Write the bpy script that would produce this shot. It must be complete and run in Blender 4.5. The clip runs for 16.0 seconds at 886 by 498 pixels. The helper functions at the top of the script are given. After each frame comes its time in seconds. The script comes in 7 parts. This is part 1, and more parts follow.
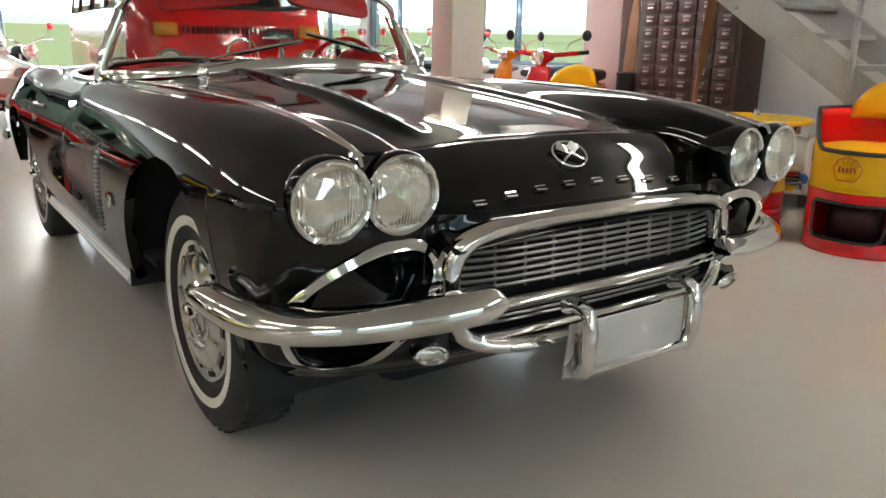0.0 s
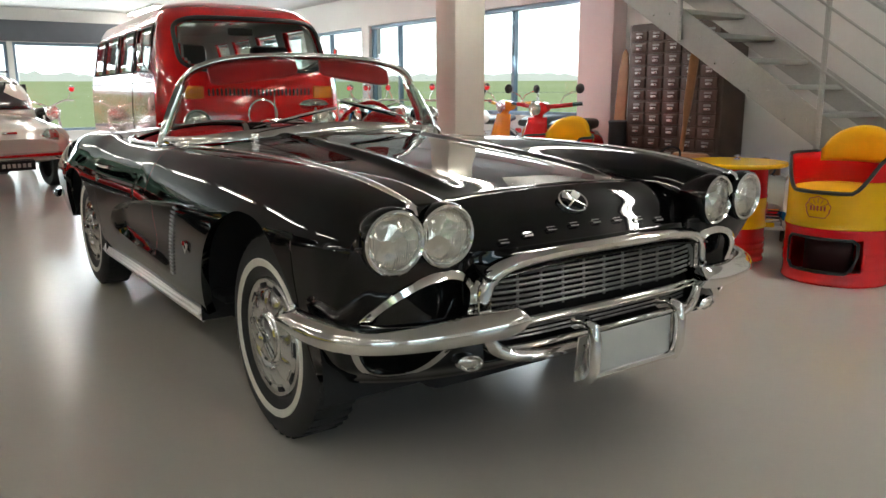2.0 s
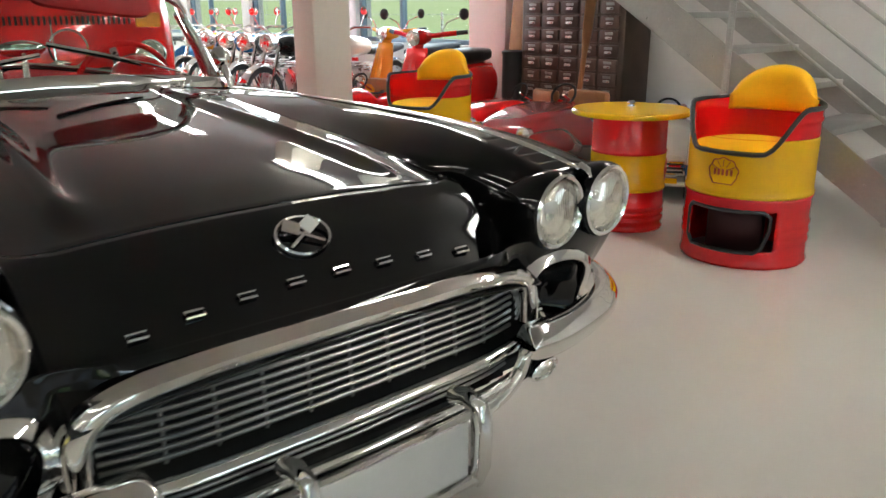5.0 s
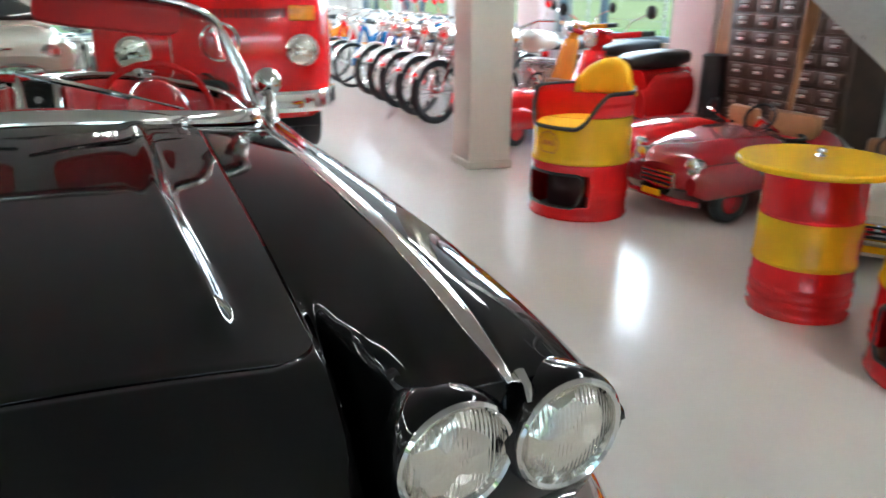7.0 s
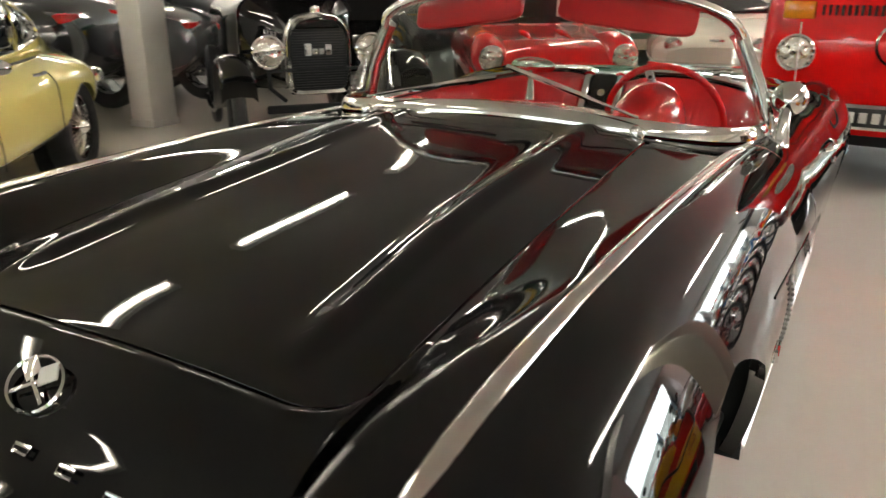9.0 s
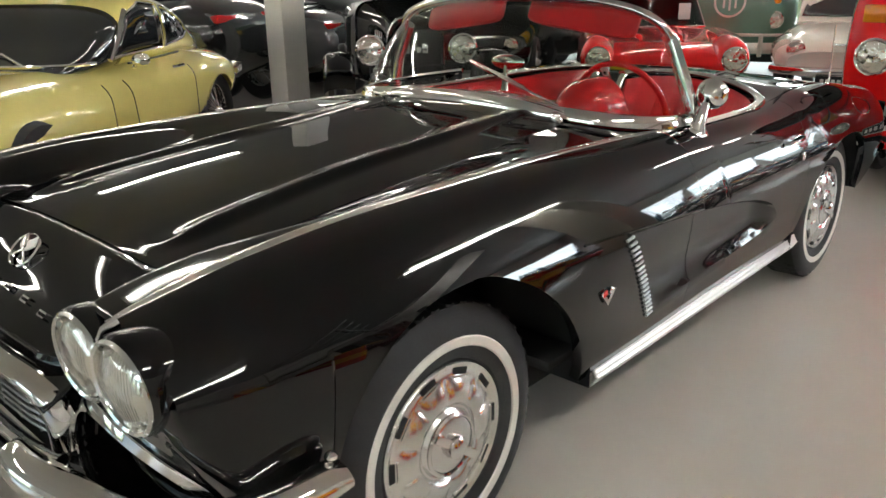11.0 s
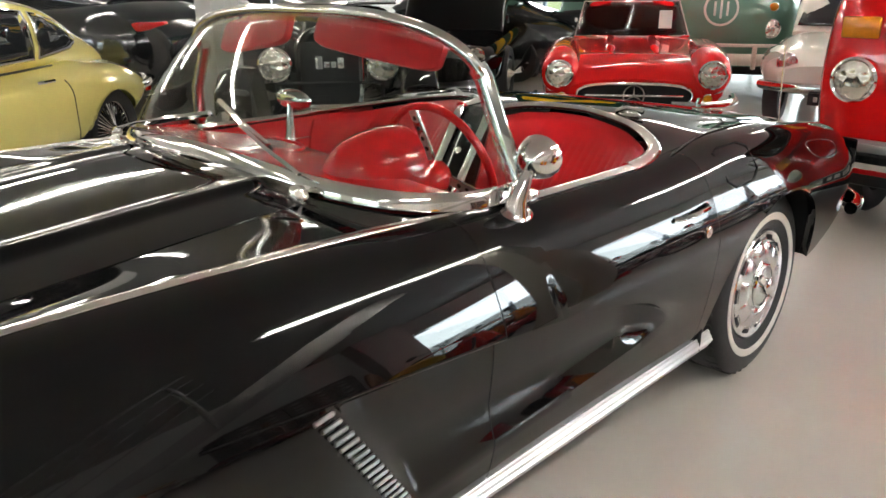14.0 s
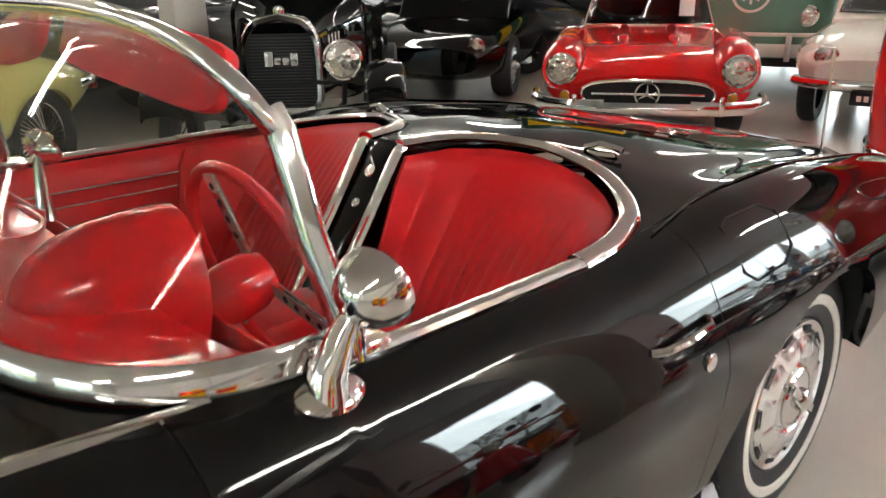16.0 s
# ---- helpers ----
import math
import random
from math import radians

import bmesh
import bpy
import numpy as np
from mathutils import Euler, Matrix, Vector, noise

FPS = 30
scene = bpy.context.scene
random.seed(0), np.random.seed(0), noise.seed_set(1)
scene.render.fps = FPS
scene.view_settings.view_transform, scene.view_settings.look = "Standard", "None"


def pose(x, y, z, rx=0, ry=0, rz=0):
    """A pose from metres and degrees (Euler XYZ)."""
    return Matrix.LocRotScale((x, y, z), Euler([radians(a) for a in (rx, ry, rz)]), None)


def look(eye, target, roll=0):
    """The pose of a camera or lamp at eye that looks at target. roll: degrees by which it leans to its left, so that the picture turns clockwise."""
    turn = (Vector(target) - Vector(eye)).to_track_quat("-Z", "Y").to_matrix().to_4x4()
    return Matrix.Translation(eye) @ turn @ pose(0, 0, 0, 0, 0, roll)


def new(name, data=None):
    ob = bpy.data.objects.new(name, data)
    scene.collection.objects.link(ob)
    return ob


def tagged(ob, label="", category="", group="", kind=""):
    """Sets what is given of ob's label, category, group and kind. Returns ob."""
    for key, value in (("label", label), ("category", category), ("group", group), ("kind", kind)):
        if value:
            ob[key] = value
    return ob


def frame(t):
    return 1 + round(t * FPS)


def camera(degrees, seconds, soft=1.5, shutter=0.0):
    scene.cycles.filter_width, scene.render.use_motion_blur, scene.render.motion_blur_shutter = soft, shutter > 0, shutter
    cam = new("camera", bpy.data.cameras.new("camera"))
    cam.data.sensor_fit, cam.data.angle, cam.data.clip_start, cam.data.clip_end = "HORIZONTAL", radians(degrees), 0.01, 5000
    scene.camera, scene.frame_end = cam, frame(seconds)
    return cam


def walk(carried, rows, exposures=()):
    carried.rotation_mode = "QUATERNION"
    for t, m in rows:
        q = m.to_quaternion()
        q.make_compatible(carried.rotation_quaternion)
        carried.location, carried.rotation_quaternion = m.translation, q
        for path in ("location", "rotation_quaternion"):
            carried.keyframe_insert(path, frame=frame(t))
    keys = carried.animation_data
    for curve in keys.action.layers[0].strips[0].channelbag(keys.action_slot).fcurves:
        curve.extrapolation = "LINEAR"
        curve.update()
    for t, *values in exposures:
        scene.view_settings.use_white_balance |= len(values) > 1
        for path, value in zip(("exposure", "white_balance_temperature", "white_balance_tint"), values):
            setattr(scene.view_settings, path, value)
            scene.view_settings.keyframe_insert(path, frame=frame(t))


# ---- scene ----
cam = camera(59.7, 16.0, shutter=0.4)
PATH = [
    (0, (-1.403, -1.993, 1.053), (-0.284, -0.416, 0.539), 1.1),
    (0.5, (-1.508, -2.115, 1.088), (-0.381, -0.532, 0.615), 0.7),
    (1, (-1.663, -2.235, 1.114), (-0.533, -0.643, 0.68), 0.4),
    (1.5, (-1.738, -2.296, 1.128), (-0.603, -0.7, 0.723), 0.0),
    (2, (-1.739, -2.297, 1.126), (-0.601, -0.702, 0.726), -0.2),
    (2.5, (-1.684, -2.256, 1.115), (-0.54, -0.67, 0.695), -0.3),
    (3, (-1.525, -2.163, 1.137), (-0.374, -0.592, 0.683), -0.3),
    (3.5, (-1.343, -2.075, 1.142), (-0.167, -0.54, 0.634), 0.0),
    (4, (-1.135, -1.99, 1.155), (0.083, -0.505, 0.598), 0.2),
    (4.5, (-0.923, -1.894, 1.181), (0.322, -0.443, 0.594), -0.1),
    (4.7, (-0.835, -1.848, 1.181), (0.417, -0.404, 0.589), -0.3),
    (6.8, (0.138, -1.438, 1.295), (1.04, 0.233, 0.667), 0.3),
    (7, (0.225, -1.446, 1.32), (0.988, 0.287, 0.675), 0.5),
    (7.5, (0.41, -1.403, 1.336), (0.774, 0.446, 0.666), 0.3),
    (8, (0.573, -1.297, 1.33), (0.486, 0.591, 0.674), -0.3),
    (8.5, (0.764, -1.18, 1.334), (0.19, 0.619, 0.674), -0.1),
    (9, (1.006, -1.127, 1.334), (0.072, 0.513, 0.67), -0.4),
    (9.2, (1.091, -1.132, 1.325), (0.093, 0.471, 0.668), -0.6),
    (11.3, (1.903, -1.143, 1.356), (0.617, 0.238, 0.696), -0.8),
    (11.5, (1.924, -1.072, 1.344), (0.642, 0.311, 0.678), -0.8),
    (12, (1.955, -0.915, 1.341), (0.68, 0.466, 0.658), -0.7),
    (12.5, (1.96, -0.72, 1.333), (0.691, 0.658, 0.632), -0.5),
    (13, (1.968, -0.484, 1.347), (0.671, 0.874, 0.659), -0.2),
    (13.5, (1.895, -0.249, 1.349), (0.582, 1.109, 0.692), -0.4),
    (14, (1.785, -0.01, 1.356), (0.463, 1.343, 0.708), -0.6),
    (14.5, (1.701, 0.226, 1.343), (0.372, 1.574, 0.699), -0.6),
    (15, (1.642, 0.455, 1.351), (0.308, 1.795, 0.7), -0.7),
    (15.5, (1.544, 0.643, 1.336), (0.204, 1.97, 0.67), -0.6),
    (16, (1.423, 0.825, 1.341), (0.062, 2.122, 0.658), -0.8),
]
walk(cam, [(t, look(eye, target, roll)) for t, eye, target, roll in PATH], exposures=[(0, 0.96, 6350, 7), (1.0, 0.84, 6350, 7), (2.0, 0.57, 6350, 7), (2.5, 0.55, 6350, 7), (3.0, 0.60, 6350, 7), (3.5, 0.73, 6350, 7), (4.5, 0.90, 6350, 7), (7.0, 1.08, 5600, 3), (8.0, 1.04, 5950, 3), (9.0, 1.36, 6850, 8), (11.3, 1.00, 6300, 7), (12.0, 1.12, 6300, 7), (13.0, 1.25, 6350, 8), (16.0, 1.32, 6450, 9)])

# ---- world and lights ----
world = bpy.data.worlds.new("world")
scene.world = world
world.use_nodes = True
_wn = world.node_tree.nodes
_sky = _wn.new("ShaderNodeTexSky")
_sky.sky_type = 'NISHITA'
_sky.sun_disc = False
_sky.dust_density, _sky.ozone_density = 0.3, 2.0
_sky.sun_elevation = radians(38)
_sky.sun_rotation = radians(270)
world.node_tree.links.new(_sky.outputs[0], _wn["Background"].inputs[0])
_wn["Background"].inputs[1].default_value = 0.15
_sun = bpy.data.lights.new("sun", 'SUN')
_sun.energy, _sun.angle, _sun.color = 4.0, radians(4), (1.0, 0.96, 0.9)
new("sun", _sun).matrix_world = look((-40, -2, 34), (0, 0, 0))



def sky_lamp(name, at, target, w, h, watts):
    """An area lamp in the head of a window opening, for the sky's light."""
    l = bpy.data.lights.new(name, 'AREA')
    l.shape, l.size, l.size_y, l.energy, l.color = 'RECTANGLE', w, h, watts, (0.86, 0.94, 1.0)
    new(name, l).matrix_world = look(at, target)


for _y in (5.8, 8.75, 11.25, 13.7):
    sky_lamp("window_light", (5.44, _y, 1.86), (0.0, _y - 0.8, 0.4), 2.0, 0.80, 48 if _y < 6 else 26)
for _x in (-8.3, -4.8, -1.3, 2.2):
    sky_lamp("window_light", (_x, 15.46, 1.90), (_x, 8.0, 0.2), 3.0, 0.40, 60)
# fill lamps at unseen south windows, brightening the floor before the car
for _x in (-6.0, -2.0, 2.0):
    sky_lamp("window_light", (_x, -7.96, 1.95), (_x, 0.0, 0.2), 2.6, 0.42, 11)

# ---- materials ----
def shader(name, color, rough=0.5, metal=0.0, coat=0.0, var=0.06, scale=6.0, bump=0.0, bump_scale=60.0,
           rough_var=0.0, emit=0.0, coat_rough=0.03, spec=0.5, per_object=0.0):
    """A principled material with colour varied at two scales, roughness variation and fine relief."""
    m = bpy.data.materials.new(name)
    m.use_nodes = True
    nt = m.node_tree
    b = nt.nodes["Principled BSDF"]
    tc = nt.nodes.new("ShaderNodeTexCoord")
    big = nt.nodes.new("ShaderNodeTexNoise")
    big.inputs["Scale"].default_value, big.inputs["Detail"].default_value = scale, 5
    nt.links.new(tc.outputs["Object"], big.inputs["Vector"])
    fine = nt.nodes.new("ShaderNodeTexNoise")
    fine.inputs["Scale"].default_value, fine.inputs["Detail"].default_value = scale * 14, 3
    nt.links.new(tc.outputs["Object"], fine.inputs["Vector"])
    mix = nt.nodes.new("ShaderNodeMath")
    mix.operation = 'MULTIPLY_ADD'
    nt.links.new(fine.outputs["Fac"], mix.inputs[0])
    mix.inputs[1].default_value = 0.4
    nt.links.new(big.outputs["Fac"], mix.inputs[2])
    ramp = nt.nodes.new("ShaderNodeMapRange")
    nt.links.new(mix.outputs[0], ramp.inputs[0])
    ramp.inputs[1].default_value, ramp.inputs[2].default_value = 0.4, 1.0
    ramp.inputs[3].default_value, ramp.inputs[4].default_value = 1 - var, 1 + var
    hsv = nt.nodes.new("ShaderNodeHueSaturation")
    hsv.inputs["Color"].default_value = (*color, 1)
    if per_object:
        info = nt.nodes.new("ShaderNodeObjectInfo")
        mul = nt.nodes.new("ShaderNodeMath")
        mul.operation = 'MULTIPLY_ADD'
        nt.links.new(info.outputs["Random"], mul.inputs[0])
        mul.inputs[1].default_value = per_object
        nt.links.new(ramp.outputs[0], mul.inputs[2])
        nt.links.new(mul.outputs[0], hsv.inputs["Value"])
    else:
        nt.links.new(ramp.outputs[0], hsv.inputs["Value"])
    nt.links.new(hsv.outputs[0], b.inputs["Base Color"])
    b.inputs["Roughness"].default_value = rough
    if rough_var:
        rr = nt.nodes.new("ShaderNodeMapRange")
        nt.links.new(big.outputs["Fac"], rr.inputs[0])
        rr.inputs[1].default_value, rr.inputs[2].default_value = 0.3, 0.7
        rr.inputs[3].default_value, rr.inputs[4].default_value = max(0.0, rough - rough_var), rough + rough_var
        nt.links.new(rr.outputs[0], b.inputs["Roughness"])
    b.inputs["Metallic"].default_value = metal
    b.inputs["Coat Weight"].default_value = coat
    b.inputs["Coat Roughness"].default_value = coat_rough
    b.inputs["Specular IOR Level"].default_value = spec
    if bump:
        n2 = nt.nodes.new("ShaderNodeTexNoise")
        n2.inputs["Scale"].default_value, n2.inputs["Detail"].default_value = bump_scale, 4
        nt.links.new(tc.outputs["Object"], n2.inputs["Vector"])
        bp = nt.nodes.new("ShaderNodeBump")
        bp.inputs["Strength"].default_value, bp.inputs["Distance"].default_value = bump, 0.01
        nt.links.new(n2.outputs["Fac"], bp.inputs["Height"])
        nt.links.new(bp.outputs[0], b.inputs["Normal"])
    if emit:
        b.inputs["Emission Color"].default_value = (*color, 1)
        b.inputs["Emission Strength"].default_value = emit
    return m


def glass(name, color=(1, 1, 1), rough=0.0, clear=0.9):
    """Thin glass: clear with a gloss that grows at grazing angles."""
    m = bpy.data.materials.new(name)
    m.use_nodes = True
    nt = m.node_tree
    for n in list(nt.nodes):
        nt.nodes.remove(n)
    out = nt.nodes.new("ShaderNodeOutputMaterial")
    tr = nt.nodes.new("ShaderNodeBsdfTransparent")
    tr.inputs[0].default_value = (*[c * clear for c in color], 1)
    gl = nt.nodes.new("ShaderNodeBsdfGlossy")
    gl.inputs["Roughness"].default_value = rough
    lw = nt.nodes.new("ShaderNodeLayerWeight")
    lw.inputs[0].default_value = 0.5
    po = nt.nodes.new("ShaderNodeMath")
    po.operation = 'POWER'
    nt.links.new(lw.outputs["Facing"], po.inputs[0])
    po.inputs[1].default_value = 4.0
    fr = nt.nodes.new("ShaderNodeMath")
    fr.operation = 'MULTIPLY_ADD'
    nt.links.new(po.outputs[0], fr.inputs[0])
    fr.inputs[1].default_value, fr.inputs[2].default_value = 0.6, 0.018
    mx = nt.nodes.new("ShaderNodeMixShader")
    nt.links.new(fr.outputs[0], mx.inputs[0])
    nt.links.new(tr.outputs[0], mx.inputs[1])
    nt.links.new(gl.outputs[0], mx.inputs[2])
    nt.links.new(mx.outputs[0], out.inputs[0])
    return m


BLACK = shader("black_paint", (0.0030, 0.0029, 0.0031), 0.03, var=0.3, scale=3, rough_var=0.01, spec=0.42)
CHROME = shader("chrome", (0.80, 0.79, 0.77), 0.07, metal=1.0, var=0.03, scale=9, rough_var=0.03)
GRILLE = shader("grey_grille_metal", (0.26, 0.26, 0.25), 0.32, metal=0.9, var=0.1, scale=20)
COVER = shader("wheel_cover_chrome", (0.80, 0.80, 0.79), 0.20, metal=1.0, var=0.04, scale=9, rough_var=0.04)
RIBBED = shader("ribbed_bright_trim", (0.78, 0.78, 0.78), 0.40, metal=1.0, var=0.02, scale=12)
SATIN = shader("satin_metal", (0.55, 0.54, 0.52), 0.28, metal=1.0, var=0.06, scale=12, rough_var=0.08)
RUBBER = shader("tyre_rubber", (0.018, 0.018, 0.019), 0.62, var=0.25, scale=14, bump=0.15, bump_scale=180)
WHITEWALL = shader("whitewall", (0.72, 0.70, 0.64), 0.5, var=0.06, scale=20, bump=0.05)
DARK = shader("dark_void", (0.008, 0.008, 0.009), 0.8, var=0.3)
RED_VINYL = shader("red_vinyl", (0.55, 0.011, 0.016), 0.42, spec=0.3, var=0.12, scale=8, bump=0.12, bump_scale=260, rough_var=0.08)
RED_PAINT_IN = shader("red_dash_paint", (0.60, 0.009, 0.012), 0.16, coat=0.25, spec=0.4, var=0.06, scale=6, bump=0.02, bump_scale=200)
def lens_material():
    """Fluted lamp glass over a bright reflector."""
    m = shader("headlamp_lens", (0.78, 0.76, 0.70), 0.16, metal=1.0, var=0.12, scale=16)
    nt = m.node_tree
    tc = nt.nodes.new("ShaderNodeTexCoord")
    wv = nt.nodes.new("ShaderNodeTexWave")
    wv.bands_direction = 'X'
    wv.inputs["Scale"].default_value, wv.inputs["Distortion"].default_value = 48, 0.8
    vo = nt.nodes.new("ShaderNodeTexVoronoi")
    vo.inputs["Scale"].default_value = 24
    ad = nt.nodes.new("ShaderNodeMath")
    ad.operation = 'MULTIPLY_ADD'
    bp = nt.nodes.new("ShaderNodeBump")
    bp.inputs["Strength"].default_value, bp.inputs["Distance"].default_value = 0.8, 0.013
    nt.links.new(tc.outputs["Object"], wv.inputs["Vector"])
    nt.links.new(tc.outputs["Object"], vo.inputs["Vector"])
    nt.links.new(wv.outputs["Fac"], ad.inputs[0])
    ad.inputs[1].default_value = 0.07
    nt.links.new(vo.outputs["Distance"], ad.inputs[2])
    nt.links.new(ad.outputs[0], bp.inputs["Height"])
    nt.links.new(bp.outputs[0], nt.nodes["Principled BSDF"].inputs["Normal"])
    return m


LENS = lens_material()
PLATE = shader("plate_white", (0.62, 0.61, 0.58), 0.35, var=0.05, scale=10)
RED_PAINT = shader("red_paint", (0.68, 0.007, 0.008), 0.14, coat=0.7, spec=0.3, var=0.06, scale=3)
DEEP_RED = shader("deep_red_paint", (0.30, 0.010, 0.016), 0.14, coat=1.0, var=0.08, scale=4)
CREAM = shader("cream_paint", (0.66, 0.63, 0.56), 0.16, coat=0.8, var=0.04, scale=3)
GREEN = shader("sage_green_paint", (0.13, 0.24, 0.18), 0.18, coat=0.8, var=0.05, scale=3)
YELLOW_CAR = shader("primrose_paint", (0.78, 0.68, 0.22), 0.14, coat=1.0, var=0.05, scale=3)
DARKGREY = shader("charcoal_paint", (0.022, 0.024, 0.027), 0.14, coat=1.0, var=0.1, scale=3)
DARK_SILVER = shader("dark_silver_paint", (0.10, 0.105, 0.11), 0.2, metal=0.4, coat=1.0, var=0.08, scale=3)
BARREL_RED = shader("barrel_red", (0.66, 0.005, 0.007), 0.24, coat=0.3, var=0.06, scale=5, bump=0.03, bump_scale=50)
BARREL_YEL = shader("barrel_yellow", (0.80, 0.43, 0.004), 0.26, spec=0.3, coat=0.2, var=0.06, scale=5, bump=0.03, bump_scale=50)
CUSHION = shader("yellow_cushion", (0.85, 0.43, 0.003), 0.5, spec=0.25, var=0.08, scale=9, bump=0.12, bump_scale=220)
PIPING = shader("black_edging", (0.012, 0.011, 0.011), 0.5, var=0.2)
MAROON = shader("dark_maroon_lining", (0.035, 0.004, 0.006), 0.6, var=0.2)
WALL = shader("white_wall_paint", (0.58, 0.56, 0.535), 0.7, var=0.04, scale=1.5, bump=0.04, bump_scale=90)
COLUMN = shader("column_paint", (0.66, 0.61, 0.53), 0.6, var=0.05, scale=2, bump=0.04, bump_scale=90)
PINK = shader("pier_paint", (0.70, 0.56, 0.55), 0.6, var=0.05, scale=2, bump=0.04, bump_scale=90)
CEIL = shader("ceiling_paint", (0.52, 0.50, 0.48), 0.8, var=0.05, scale=1.0)
STEEL_DARK = shader("dark_steel_beam", (0.05, 0.055, 0.065), 0.5, var=0.1)
FRAME_BLUE = shader("window_frame", (0.16, 0.22, 0.28), 0.4, metal=0.3, var=0.1)
GALV = shader("galvanised_steel", (0.36, 0.35, 0.33), 0.42, metal=0.55, var=0.12, scale=5, bump=0.05, bump_scale=40, rough_var=0.1)
WOOD = shader("dark_wood", (0.050, 0.027, 0.017), 0.45, var=0.35, scale=7, bump=0.15, bump_scale=60)
WOOD_LIGHT = shader("warm_wood", (0.30, 0.13, 0.05), 0.4, var=0.25, scale=7, bump=0.1, bump_scale=50)
DRAWER = shader("drawer_front", (0.055, 0.030, 0.022), 0.4, var=0.3, scale=9, bump=0.1, bump_scale=70, per_object=0.5)
ORANGE = shader("orange_paint", (0.75, 0.25, 0.01), 0.25, coat=0.6, var=0.06)
BLUE = shader("blue_paint", (0.02, 0.14, 0.36), 0.25, coat=0.6, var=0.08)
AMBER = shader("amber_lens", (0.70, 0.22, 0.01), 0.2, coat=1.0, var=0.15, scale=30)
TAIL_RED = shader("red_lens", (0.55, 0.01, 0.01), 0.15, coat=1.0, var=0.2, scale=30)
BLACK_SEAT = shader("black_seat_vinyl", (0.015, 0.015, 0.016), 0.45, var=0.2, bump=0.1, bump_scale=200)
LETTER = shader("brown_ink", (0.42, 0.05, 0.01), 0.4, var=0.1)
BONE = shader("off_white_plastic", (0.66, 0.64, 0.60), 0.3, var=0.05)
ENAMEL_FLAG = shader("enamel_red", (0.5, 0.03, 0.03), 0.25, var=0.1)
GRASS = shader("meadow_grass", (0.15, 0.24, 0.06), 0.9, var=0.35, scale=0.6, bump=0.3, bump_scale=20)
BARK = shader("tree_bark", (0.12, 0.10, 0.085), 0.9, var=0.3, scale=4)
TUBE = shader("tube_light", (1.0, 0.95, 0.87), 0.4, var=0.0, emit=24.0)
# west and east rows differ in strength only to balance brightness on the floor
TUBE_WEST = shader("west_tube_light", (1.0, 0.94, 0.85), 0.4, var=0.0, emit=27.0)
TUBE_EAST = shader("east_tube_light", (1.0, 0.96, 0.90), 0.4, var=0.0, emit=42.0)
GLASS = glass("clear_glass", (0.97, 1.0, 0.98))
DARK_PANE = shader("dark_pane", (0.018, 0.02, 0.022), 0.05, coat=1.0, var=0.2)
BUS_LINING = shader("grey_lining", (0.42, 0.41, 0.39), 0.7, var=0.06)
GLASS_DARK = glass("tinted_glass", (0.55, 0.62, 0.62), clear=0.6)


def floor_material():
    m = shader("epoxy_floor", (0.58, 0.535, 0.48), 0.21, var=0.03, scale=1.3, bump=0.004, bump_scale=5)
    return m


FLOOR = floor_material()


# ---- mesh helpers ----
def part(name, bm, material, parent=None, label="", sharp=40, smooth=True, thick=0.0):
    """Links a bmesh as one mesh object under a thing or a part."""
    bmesh.ops.recalc_face_normals(bm, faces=bm.faces)
    me = bpy.data.meshes.new(name)
    bm.to_mesh(me)
    bm.free()
    if smooth:
        me.polygons.foreach_set("use_smooth", [True] * len(me.polygons))
        me.set_sharp_from_angle(angle=radians(sharp))
    me.materials.append(material)
    ob = new(name, me)
    if parent is not None:
        ob.parent = parent
    if label:
        tagged(ob, label)
    if thick:
        s = ob.modifiers.new("thickness", 'SOLIDIFY')
        s.thickness, s.offset = thick, -1
    return ob


def thing(name, label, category, at=None, group="", kind=""):
    ob = new(name)
    ob.empty_display_size = 0.1
    if at is not None:
        ob.matrix_world = at
    return tagged(ob, label, category, group, kind)


def curve(*pts):
    """A smooth function through (a, b) pairs."""
    xs = np.array([p[0] for p in pts], float)
    ys = np.array([p[1] for p in pts], float)
    d = np.diff(ys) / np.diff(xs)
    m = np.zeros(len(xs))
    m[0], m[-1] = d[0], d[-1]
    for i in range(1, len(xs) - 1):
        m[i] = 0 if d[i - 1] * d[i] <= 0 else 2 * d[i - 1] * d[i] / (d[i - 1] + d[i])

    def f(x):
        x = min(max(x, xs[0]), xs[-1])
        i = min(max(int(np.searchsorted(xs, x)) - 1, 0), len(xs) - 2)
        h = xs[i + 1] - xs[i]
        t = (x - xs[i]) / h
        return float((1 + 2 * t) * (1 - t) ** 2 * ys[i] + t * (1 - t) ** 2 * h * m[i] + t * t * (3 - 2 * t) * ys[i + 1] + t * t * (t - 1) * h * m[i + 1])
    return f


def sstep(a, b, x):
    t = min(max((x - a) / (b - a), 0.0), 1.0)
    return t * t * (3 - 2 * t)


def grid(rows, mirror=False, close=False, bm=None, skip=None):
    """A sheet from rows of points; mirror copies it across x."""
    bm = bm or bmesh.new()
    for sx in ((1, -1) if mirror else (1,)):
        vs = [[bm.verts.new((p[0] * sx, p[1], p[2])) for p in row] for row in rows]
        for i in range(len(vs) - 1):
            n = len(vs[i])
            for j in range(n if close else n - 1):
                k = (j + 1) % n
                if skip and skip(i, j):
                    continue
                bm.faces.new((vs[i][j], vs[i][k], vs[i + 1][k], vs[i + 1][j]))
    bmesh.ops.remove_doubles(bm, verts=bm.verts, dist=2e-5)
    return bm


